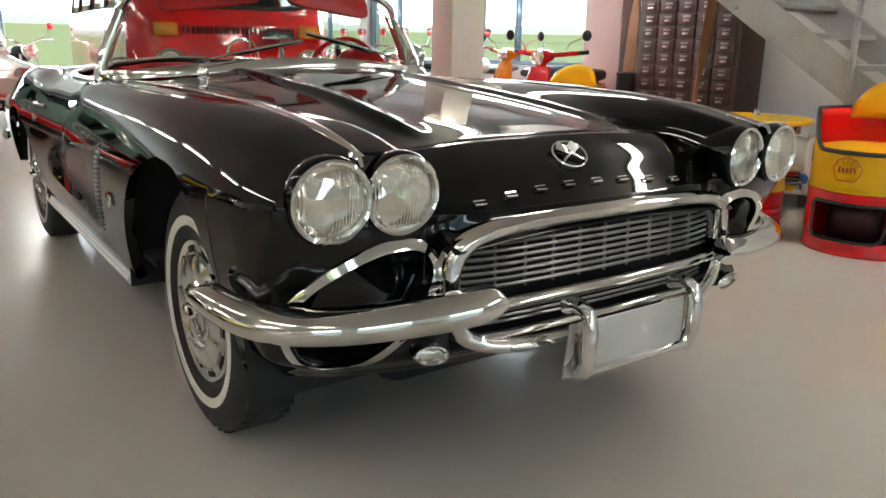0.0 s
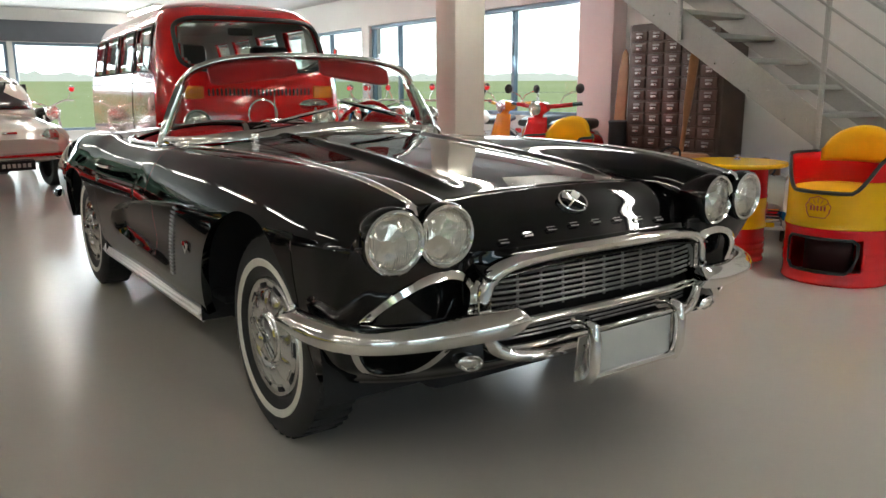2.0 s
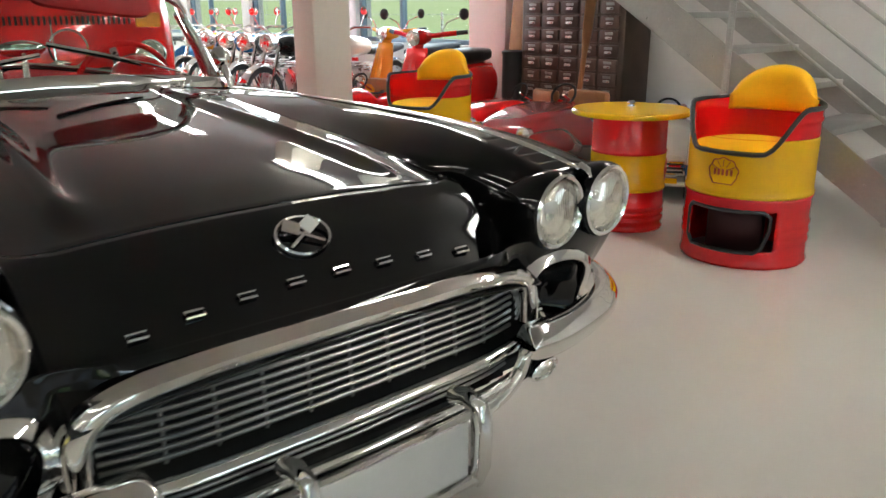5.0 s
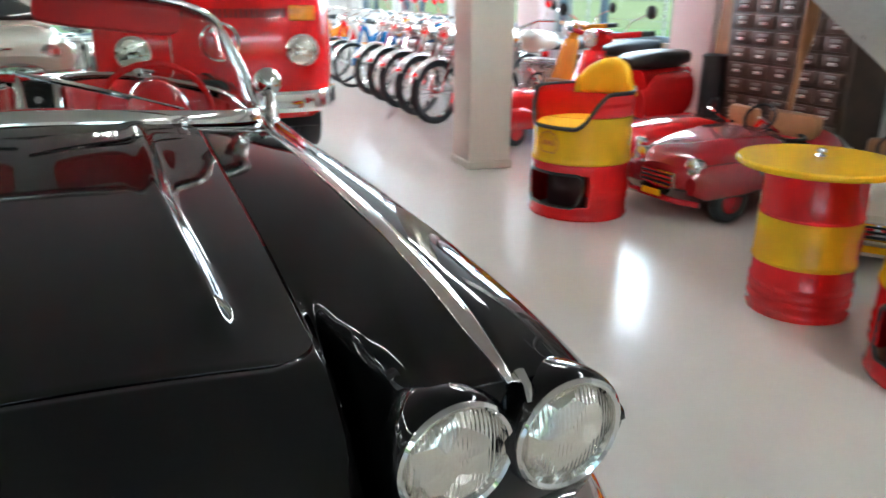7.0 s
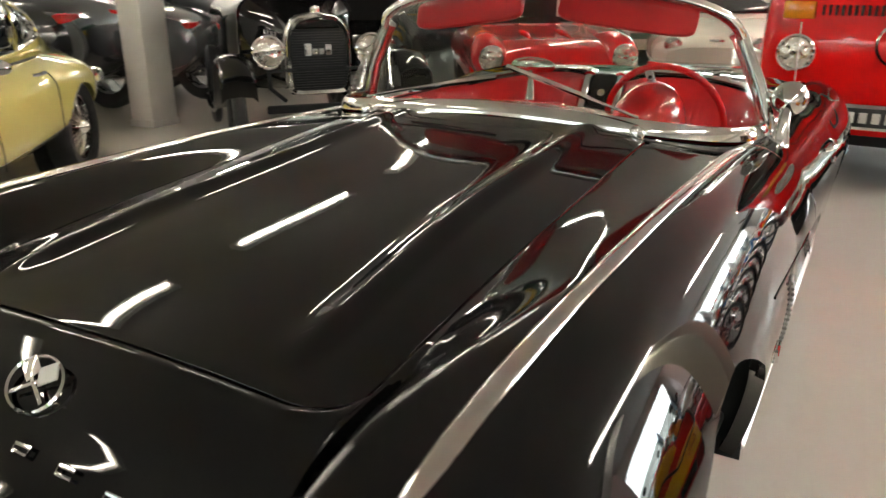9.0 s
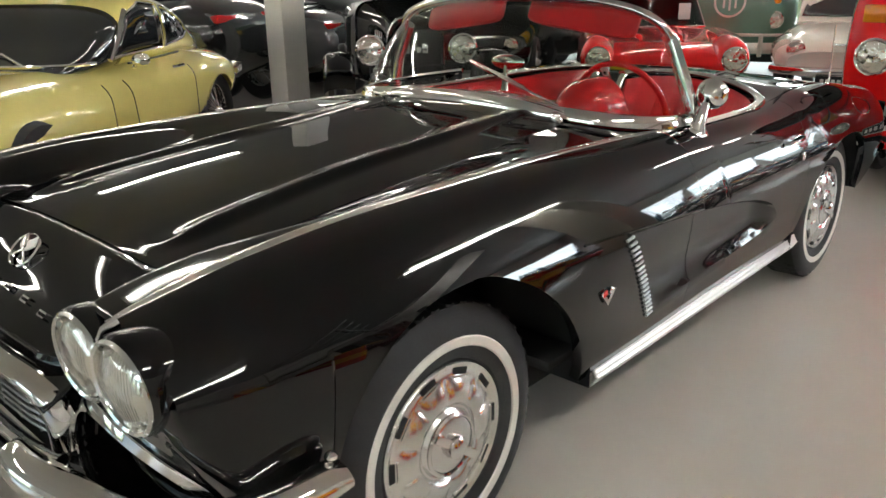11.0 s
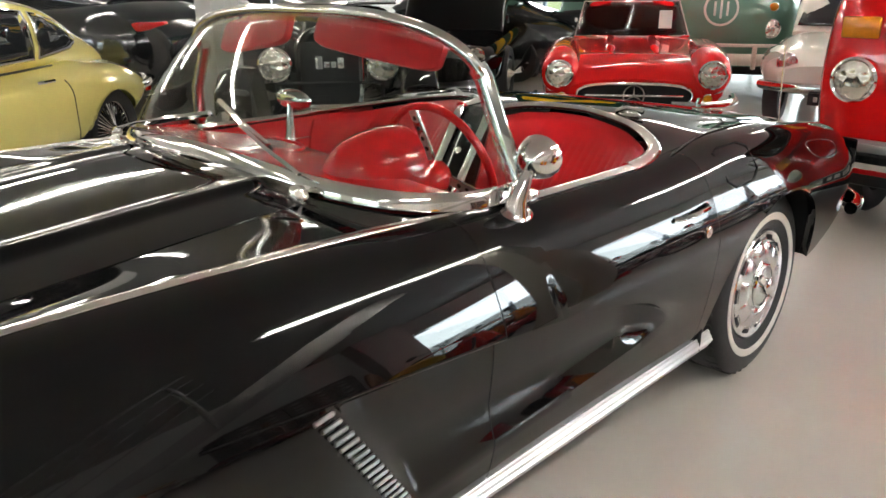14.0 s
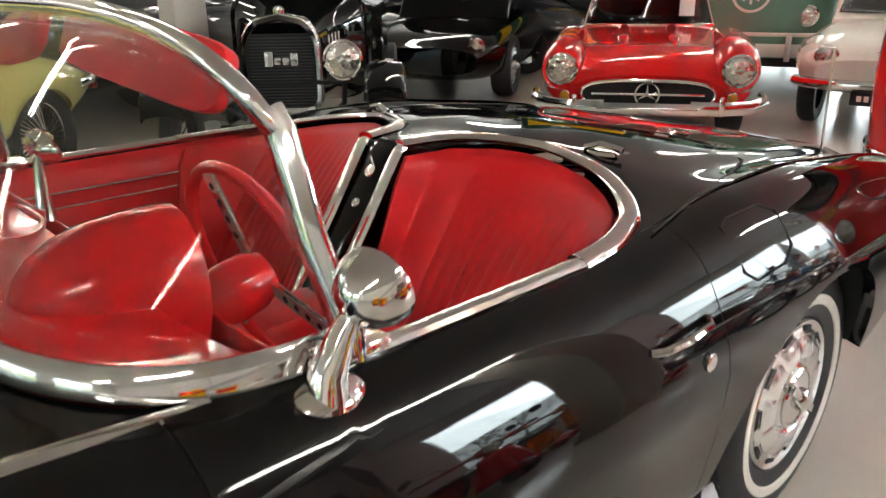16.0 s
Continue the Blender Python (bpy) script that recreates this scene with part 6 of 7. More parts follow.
for v in {v for e in shell.edges if e.is_boundary for v in e.verts}:
    dy, dz = (v.co.y - AXLE) / ARCH_Y, (v.co.z - 0.27) / ARCH_Z
    r = math.hypot(dy, dz)
    if abs(v.co.x) > 0.4 and 0.8 < r < 1.25:
        v.co.y, v.co.z = AXLE + ARCH_Y * dy / r, 0.27 + ARCH_Z * dz / r
part("body", shell, YELLOW_CAR, coupe, "pale yellow painted body", sharp=60, thick=0.006)
HOUSE = fine([(1.62, 0.50, 0.74, 0.825, 0.7), (1.82, 0.61, 0.74, 0.955, 0.62), (2.12, 0.655, 0.74, 1.16, 0.56), (2.55, 0.645, 0.74, 1.265, 0.55), (3.05, 0.61, 0.74, 1.215, 0.60), (3.50, 0.54, 0.74, 1.04, 0.70), (3.90, 0.43, 0.72, 0.885, 0.8), (4.14, 0.30, 0.68, 0.745, 0.9)], 60)
part("roof", loft([h for h in HOUSE if h[0] > 2.10], 44), YELLOW_CAR, coupe, "yellow fastback roof", sharp=60)
screen_c = part("windscreen", loft([h for h in HOUSE if h[0] < 2.16], 44), DARK_PANE, coupe, "steep curved windscreen in a chrome frame", sharp=60)
part("wiper", tube([(0.28, 1.62, 0.845), (0.10, 1.71, 0.905), (-0.12, 1.74, 0.925)], 0.007, 5), CHROME, screen_c)
part("screen_strip", tube([(0.62 * math.sin(q), 1.90 - 0.31 * math.cos(q) ** 0.7, 0.840) for q in seg(25, -1.5, 1.5)], 0.011, 6), CHROME, screen_c, "chrome strip under the windscreen")


def house_x(y, z):
    """Half width of the cabin at a place along it and a height."""
    st = min(HOUSE, key=lambda h: abs(h[0] - y))
    zm, hh = (st[2] + st[3]) / 2, (st[3] - st[2]) / 2
    w = min(1.0, abs(z - zm) / hh)
    return st[1] * (1 - w ** (2 / st[4])) ** (st[4] / 2)


for s in (1, -1):
    for pts in ([(2.02, 0.855), (2.80, 0.868), (2.76, 1.150), (2.50, 1.170), (2.24, 1.095)], [(2.865, 0.872), (3.24, 0.905), (3.345, 0.945), (3.25, 1.02), (3.02, 1.105), (2.83, 1.145)]):
        full = []
        for (y0, z0), (y1, z1) in zip(pts, pts[1:] + pts[:1]):
            full += [(y0 + (y1 - y0) * q, z0 + (z1 - z0) * q) for q in (0, 0.25, 0.5, 0.75)]
        cy, cz = sum(q[0] for q in pts) / len(pts), sum(q[1] for q in pts) / len(pts)
        rows = [[(s * (house_x(cy + (y - cy) * k, cz + (z - cz) * k) + 0.006), cy + (y - cy) * k, cz + (z - cz) * k) for y, z in full + full[:1]] for k in (0.02, 0.4, 0.75, 1.0)]
        w = part("side_window", grid(rows), DARK_PANE, coupe, "side window framed in chrome", thick=0.008)
        part("frame", tube(rows[-1][:-1], 0.011, 6, closed=True), CHROME, w)
    part("pillar_trim", tube([(s * (house_x(2.0, 0.86) + 0.012), 1.97, 0.845), (s * (house_x(2.12, 1.0) + 0.010), 2.11, 0.995), (s * (house_x(2.26, 1.10) + 0.008), 2.26, 1.13)], 0.017, 6), CHROME, coupe, "chrome windscreen pillar")
    mirror = part("door_mirror", tube([(s * 0.80, 1.98, 0.80), (s * 0.84, 1.975, 0.835)], 0.013, 6), CHROME, coupe)
    part("mirror_head", loft(fine([(1.925, 0.02, 0.835, 0.865, 1, s * 0.86), (1.95, 0.052, 0.815, 0.885, 1, s * 0.86), (1.99, 0.058, 0.81, 0.89, 1, s * 0.86)], 8), 16), CHROME, mirror)
    part("door_handle", tube([(s * 0.812, 2.53, 0.755), (s * 0.838, 2.55, 0.757), (s * 0.838, 2.66, 0.757), (s * 0.812, 2.68, 0.755)], 0.010, 6), CHROME, coupe)
    part("belt_moulding", tube([(s * (0.735 + 0.012 * math.sin(q * 3)), 2.05 + 0.75 * q, 0.822 + 0.012 * q) for q in seg(10)], 0.014, 6, flat=0.5), PIPING, coupe, "dark belt moulding")
    for yj, lean in ((1.90, -0.16), (2.86, 0.0), (1.62, -0.08)):
        part("door_joint", tube([(s * (0.8315 - 0.03 * max(0, (0.42 - z) / 0.2) - 0.16 * max(0.0, (z - 0.60) / 0.2) ** 3), yj + lean * (z - 0.5), z) for z in seg(12, 0.34, 0.74 if yj > 1.6 else 0.62)], 0.0035, 5), DARK, coupe)
    part("rear_bumper", tube([(s * 0.20, 4.36, 0.60), (s * 0.50, 4.32, 0.605), (s * 0.71, 4.15, 0.61), (s * 0.785, 3.93, 0.605), (s * 0.80, 3.80, 0.60)], 0.030, 10, flat=1.3, taper=lambda q: 1.1 - 0.5 * q), CHROME, coupe, "slim chrome wraparound bumper")
    part("tail_lamp", box((0.24, 0.06, 0.05), (s * 0.52, 4.23, 0.53), 0.018), TAIL_RED, coupe)
    for wy in (0.95, AXLE):
        simple_wheel(coupe, s * 0.69, wy, 0.34, 0.17, s, spokes=40, wall=0.66).matrix_local = Matrix.Diagonal((1, 1, 1 / 1.06, 1))
    # flat dark disc stands in for the shade inside the arch
    part("wheel_well", disc(0.42, 0.012, 36, Matrix.Translation((s * 0.55, AXLE, 0.33)) @ Matrix.Rotation(radians(90 * s), 4, 'Y')), DARK, coupe)


# modern and old cars in the rows behind
def row_car(name, label, at, paint, L, W, H, tails=True, roof=True):
    c = thing(name, label, "car", at)
    part("body", loft(fine([(0.0, W * 0.36, 0.30, 0.58, 0.7), (0.25, W * 0.46, 0.22, 0.70, 0.55), (1.2, W * 0.5, 0.20, 0.80, 0.5), (L * 0.55, W * 0.5, 0.20, 0.86, 0.48), (L - 0.4, W * 0.49, 0.22, 0.88, 0.5), (L - 0.05, W * 0.44, 0.30, 0.80, 0.6), (L + 0.06, W * 0.34, 0.38, 0.70, 0.7), (L + 0.09, W * 0.2, 0.45, 0.62, 0.8)], 30), 36), paint, c, sharp=60)
    if roof:
        part("roof", loft(fine([(L * 0.28, W * 0.40, 0.74, 0.82, 0.55), (L * 0.42, W * 0.39, 0.76, H - 0.04, 0.5), (L * 0.60, W * 0.38, 0.76, H, 0.5), (L * 0.92, W * 0.34, 0.76, 0.90, 0.6)], 18), 30), paint, c, sharp=60)
        part("rear_window", grid([[(W * 0.30 * u * (1 - 0.15 * v), L * 0.90 - L * 0.22 * v, 0.93 + (H - 1.02) * v) for u in seg(7, -1, 1)] for v in seg(4)]), DARK_PANE, c, thick=0.01)
        for s in (1, -1):
            part("side_window", grid([[(s * W * (0.395 - 0.07 * v), L * 0.36 + L * 0.36 * u + 0.2 * v * (0.5 - u), 0.88 + (H - 1.0) * v) for u in seg(6)] for v in seg(4)]), DARK_PANE, c, thick=0.01)
    for s in (1, -1):
        simple_wheel(c, s * (W / 2 - 0.11), 0.80, 0.33, 0.22, s, spokes=10, face=SATIN)
        simple_wheel(c, s * (W / 2 - 0.11), L - 0.85, 0.33, 0.22, s, spokes=10, face=SATIN)
        if tails:
            part("tail_lamp", box((0.46, 0.10, 0.06), (s * W * 0.26, L - 0.01, 0.715), 0.025, m=None), TAIL_RED, c, "wide red tail lamp")
        lamp(c, s * W * 0.34, 0.06, 0.60, 0.08, 0.05, 20)
    return c


row_car("sports_car", "charcoal grey modern sports coupe with red tail lamps", pose(-9.55, 1.85, 0, 0, 0, -62) @ Matrix.Diagonal((1, 1, 1.42, 1)), DARKGREY, 4.4, 1.85, 1.12)
row_car("sports_car", "dark silver sports coupe behind the charcoal one", pose(-9.9, 3.6, 0, 0, 0, -62) @ Matrix.Diagonal((1, 1, 1.2, 1)), DARK_SILVER, 4.4, 1.85, 1.15)
row_car("sports_car", "black low coupe parked behind the yellow coupe", pose(-9.0, -1.6, 0, 0, 0, -62) @ Matrix.Diagonal((1, 1, 1.2, 1)), BLACK, 4.4, 1.85, 1.15)
row_car("sports_car", "black modern sports coupe with silver wheels", pose(-9.6, 5.2, 0, 0, 0, -72), DARKGREY, 4.4, 1.85, 1.28)
row_car("sports_car", "dark grey sports coupe in the back row", pose(-9.0, 8.2, 0, 0, 0, -65), DARKGREY, 4.4, 1.85, 1.28)
row_car("saloon_car", "black and maroon vintage saloon beside the touring car", pose(-4.6, 6.3, 0, 0, 0, 30), BLACK, 4.2, 1.65, 1.75, tails=False)
row_car("saloon_car", "pale green older saloon in the back row", pose(-6.0, 11.2, 0, 0, 0, 20), GREEN, 4.3, 1.7, 1.5, tails=False)

truck = thing("truck", "green and yellow vintage delivery truck with black chassis", "truck", pose(-4.9, 9.6, 0, 0, 0, 8))
part("cargo_body", box((2.0, 3.0, 1.3), (0, 1.6, 1.75), 0.04), shader("bottle_green_paint", (0.015, 0.05, 0.03), 0.2, coat=0.8, var=0.1), truck, "bottle green cargo body")
part("yellow_panel", box((1.7, 0.03, 0.42), (0, 0.09, 1.75), 0.01), BARREL_YEL, truck)
part("stripe", box((2.02, 3.02, 0.05), (0, 1.6, 1.28), 0.01), BARREL_YEL, truck)
part("chassis", box((1.9, 3.2, 0.30), (0, 1.6, 0.78), 0.03), DARK, truck)
tp = part("number_plate", box((0.5, 0.015, 0.14), (0.2, -0.02, 0.86), 0.004), DARK, truck)
for k in range(6):
    part("plate_bar", box((0.045, 0.004, 0.055), (0.03 + 0.068 * k, -0.03, 0.86), 0.002), PLATE, tp)
for s in (1, -1):
    simple_wheel(truck, s * 0.85, 0.6, 0.42, 0.24, s, face=DARK)
    simple_wheel(truck, s * 0.85, 2.8, 0.42, 0.24, s, face=DARK)
    part("tail_lamp", box((0.10, 0.03, 0.06), (s * 0.8, -0.02, 0.80), 0.01), TAIL_RED, truck)


# ---- oil-drum furniture ----
def drum_profile(r, z0, z1, ribs):
    pts = [(r - 0.012, z0), (r + 0.004, z0), (r + 0.006, z0 + 0.012), (r, z0 + 0.022)]
    z = z0 + 0.022
    for rz in ribs:
        pts += [(r, rz - 0.02), (r + 0.007, rz - 0.008), (r + 0.007, rz + 0.008), (r, rz + 0.02)]
    return pts + [(r, z1)]


def scallop_mark(parent, r, z, ang, size=0.07):
    """A scallop outline with plain bars on the drum's side."""
    pts = []
    for i in range(31):
        a = -0.35 + (math.pi + 0.7) * i / 30
        k = size * (1 + 0.05 * math.sin(9 * a))
        pts.append((k * math.cos(a), k * 0.95 * math.sin(a)))
    pts += [(-0.045, -0.055), (0.045, -0.055)]
    bend = lambda u, v, o=0.003: ((r + o) * math.sin(ang + u / r), -(r + o) * math.cos(ang + u / r), z + v)
    mk = part("scallop_mark", tube([bend(u, v) for u, v in pts], 0.0028, 5, closed=True), LETTER, parent, "scallop shell outline")
    bm = bmesh.new()
    for k in range(5):
        u = -0.040 + 0.020 * k
        tube([bend(u, -0.014, 0.002), bend(u, 0.014, 0.002)], 0.0055, 4, bm=bm)
    part("mark_bar", bm, LETTER, mk)
    for k in range(5):
        a = 0.5 + 0.53 * k
        part("mark_rib", tube([bend(0.028 * math.cos(a), 0.028 * math.sin(a)), bend(0.062 * math.cos(a), 0.060 * math.sin(a))], 0.0018, 4), LETTER, mk)
    return mk


def drum_chair(at, turn):
    c = thing("drum_chair", "red and yellow oil drum made into a padded chair", "chair", pose(*at, 0, 0, 0, turn), "oil drum furniture")
    R = 0.295
    rim = lambda a: 0.545 + 0.20 * sstep(0.55, 1.25, abs(a)) + 0.02 * sstep(2.0, 2.8, abs(a))
    A = seg(65, -math.pi, math.pi)
    pt = lambda a, r, z: (r * math.sin(a), -r * math.cos(a), z)

    def band(z0, z1f, mat, name, ribs, hole=False):
        zs = seg(24)
        rows = []
        for v in zs:
            row = []
            for a in A:
                z = z0 + (z1f(a) - z0) * v
                rr = R + 0.007 * sum(math.exp(-((z - q) / 0.012) ** 2) for q in ribs)
                row.append(pt(a, rr, z))
            rows.append(row)
        skip = (lambda i, j: 0.085 < rows[i][j][2] < 0.272 and -0.62 < A[j] < 0.80) if hole else None
        return part(name, grid(rows, skip=skip), mat, c, sharp=60, thick=0.006)
    band(0.0, lambda a: 0.335, BARREL_RED, "lower_shell", (0.012, 0.12, 0.16, 0.20, 0.335), hole=True)
    band(0.335, lambda a: min(0.61, rim(a)), BARREL_YEL, "middle_shell", (0.345,))
    band(0.612, lambda a: max(0.613, rim(a)), BARREL_RED, "upper_shell", (0.69,))
    part("lining", grid([[pt(a, R - 0.012, 0.50 + (rim(a) - 0.502) * v) for a in A] for v in seg(6)]), BARREL_RED, c, thick=0.004)
    part("edging", tube([pt(a, R, rim(a) + 0.002) for a in A[:-1]], 0.012, 6, closed=True), PIPING, c, "black rubber edging")
    part("seat_cushion", lathe([(0.0, 0.57), (0.20, 0.568), (0.262, 0.555), (0.278, 0.53), (0.275, 0.50), (0, 0.50)], 40), CUSHION, c, "yellow vinyl seat cushion")
    rows = []
    for v in seg(14):
        row = []
        for u in seg(21, -1, 1):
            a = math.pi + u * 0.92
            zz = 0.69 + 0.225 * v * math.sqrt(max(0.02, 1 - u * u * (0.35 + 0.6 * v)))
            thickk = 0.045 * math.sqrt(max(0.0, 1 - (2 * v - 1) ** 4)) * math.sqrt(max(0.0, 1 - u ** 6))
            row.append(pt(a, R - 0.02 - thickk, zz))
        rows.append(row)
    part("back_cushion", grid(rows), CUSHION, c, "yellow padded back cushion", sharp=70, thick=0.05)
    hole = [(-0.62, 0.12), (-0.62, 0.255), (-0.55, 0.278), (0.68, 0.278), (0.79, 0.255), (0.79, 0.19), (0.70, 0.11), (0.58, 0.082), (-0.50, 0.082)]
    full = []
    for p, q in zip(hole, hole[1:] + hole[:1]):
        full += [(p[0] + (q[0] - p[0]) * t, p[1] + (q[1] - p[1]) * t) for t in (0, 0.25, 0.5, 0.75)]
    part("slot_edging", tube([pt(a, R + 0.002, z) for a, z in full], 0.010, 6, closed=True), PIPING, c)
    part("slot_lining", grid([[pt(a, R - 0.10, z) for a in seg(16, -0.7, 0.9)] for z in (0.05, 0.32)]), MAROON, c, thick=0.004)
    scallop_mark(c, R, 0.455, 0.0)
    return c


drum_chair((2.90, 0.07), -86)
drum_chair((2.88, 2.50), -74)

tb = thing("drum_table", "oil drum table with round yellow top", "table", pose(2.91, 0.80, 0), "oil drum furniture")
part("lower_shell", lathe([(0.0, 0.0)] + drum_profile(0.205, 0.0, 0.225, (0.06, 0.1, 0.14)), 48), BARREL_RED, tb)
part("middle_shell", lathe(drum_profile(0.207, 0.226, 0.425, ()), 48), BARREL_YEL, tb)
part("upper_shell", lathe(drum_profile(0.205, 0.426, 0.635, ()), 48), BARREL_RED, tb)
part("tabletop", lathe([(0.0, 0.632), (0.318, 0.632), (0.325, 0.640), (0.325, 0.652), (0.318, 0.660), (0.0, 0.660)], 56), BARREL_YEL, tb, "round yellow tabletop")
part("knob", lathe([(0.022, 0.66), (0.022, 0.672), (0.012, 0.680), (0.020, 0.690), (0.016, 0.702), (0, 0.706)], 18), CHROME, tb, "small chrome knob")
scallop_mark(tb, 0.208, 0.33, 0.55, 0.055)


# ---- pedal cars ----
def pedal_car(at, turn, paint, label, L=1.25, W=0.52, size=(1, 1, 1)):
    c = thing("pedal_car", label, "toy car", pose(*at, 0, 0, 0, turn) @ Matrix.Diagonal((*size, 1)), "pedal cars")
    part("body", loft(fine([(0.0, W * 0.22, 0.16, 0.30, 0.8), (0.08, W * 0.34, 0.14, 0.38, 0.65), (0.35, W * 0.40, 0.12, 0.45, 0.6), (0.62, W * 0.42, 0.12, 0.46, 0.55), (0.70, W * 0.42, 0.12, 0.36, 0.5), (0.95, W * 0.42, 0.12, 0.36, 0.5), (1.02, W * 0.42, 0.13, 0.44, 0.55), (L, W * 0.28, 0.18, 0.34, 0.75)], 30), 28), paint, c, sharp=60)
    part("cockpit_edge", tube([(0.16 * math.cos(a), 0.83 + 0.15 * math.sin(a), 0.385) for a in seg(24, 0, 6.0)], 0.012, 6, closed=True), DARK, c)
    g = part("grille", box((0.22, 0.03, 0.09), (0, -0.005, 0.22), 0.012), CHROME, c, "chrome grille with bars")
    for k in range(3):
        part("bar", box((0.19, 0.02, 0.010), (0, -0.02, 0.195 + 0.026 * k), 0.003), DARK, g)
    for s in (1, -1):
        part("fender", loft(fine([(0.0, 0.03, 0.16, 0.26, 1, s * 0.20), (0.10, 0.065, 0.12, 0.32, 0.95, s * 0.215), (0.32, 0.07, 0.12, 0.33, 0.95, s * 0.22), (0.55, 0.03, 0.12, 0.22, 1, s * 0.22)], 14), 18), paint, c, sharp=60)
        part("fender", loft(fine([(0.80, 0.03, 0.12, 0.24, 1, s * 0.22), (0.98, 0.065, 0.12, 0.33, 0.95, s * 0.225), (1.20, 0.03, 0.14, 0.24, 1, s * 0.21)], 12), 18), paint, c, sharp=60)
        lamp(c, s * 0.175, 0.03, 0.31, 0.042, 0.05)
        simple_wheel(c, s * 0.235, 0.24, 0.115, 0.055, s, face=paint)
        simple_wheel(c, s * 0.235, 1.0, 0.115, 0.055, s, face=paint)
    part("bumper", tube([(-0.25, 0.02, 0.12), (-0.15, -0.03, 0.12), (0.15, -0.03, 0.12), (0.25, 0.02, 0.12)], 0.018, 8), paint, c)
    part("plate", box((0.12, 0.006, 0.035), (0, -0.052, 0.145), 0.002), BARREL_YEL, c)
    sw2 = Matrix.Translation((0, 0.70, 0.50)) @ Matrix.Rotation(radians(60), 4, 'X')
    part("steering_wheel", tube([sw2 @ Vector((0.085 * math.cos(a), 0.085 * math.sin(a), 0)) for a in seg(25, 0, 6.03)], 0.009, 6, closed=True), DARK, c)
    part("steering_column", tube([sw2 @ Vector((0, 0, 0)), sw2 @ Vector((0, 0, -0.2))], 0.010, 6), CHROME, c)
    part("seat", box((0.30, 0.08, 0.18), (0, 1.0, 0.42), 0.03), WOOD_LIGHT, c)
    return c


pedal_car((3.27, 2.22), -86, DEEP_RED, "dark red metal pedal car with chrome grille", 1.30, 0.60, (1.28, 1.15, 1.08))
pedal_car((3.55, 3.00), -97, RED_PAINT, "red open pedal car with tan seat", 1.3, 0.58)
pedal_car((3.55, 0.95), -55, CREAM, "cream pedal car with blue trim", 1.2, 0.52)
pedal_car((3.20, 4.60), -75, RED_PAINT, "red metal pedal car near the column", 1.25, 0.54)
tb2 = thing("toy_van", "small white toy van with blue stripe", "toy car", pose(3.62, 0.62, 0, 0, 0, -60), "pedal cars")
part("body", box((0.42, 0.9, 0.42), (0, 0.45, 0.30), 0.07, seg=4), CREAM, tb2)
part("stripe", box((0.43, 0.88, 0.07), (0, 0.45, 0.22), 0.02), BLUE, tb2)
part("window", box((0.34, 0.01, 0.14), (0, 0.0, 0.40), 0.02), GLASS_DARK, tb2)
for s in (1, -1):
    simple_wheel(tb2, s * 0.19, 0.2, 0.10, 0.05, s)
    simple_wheel(tb2, s * 0.19, 0.7, 0.10, 0.05, s)


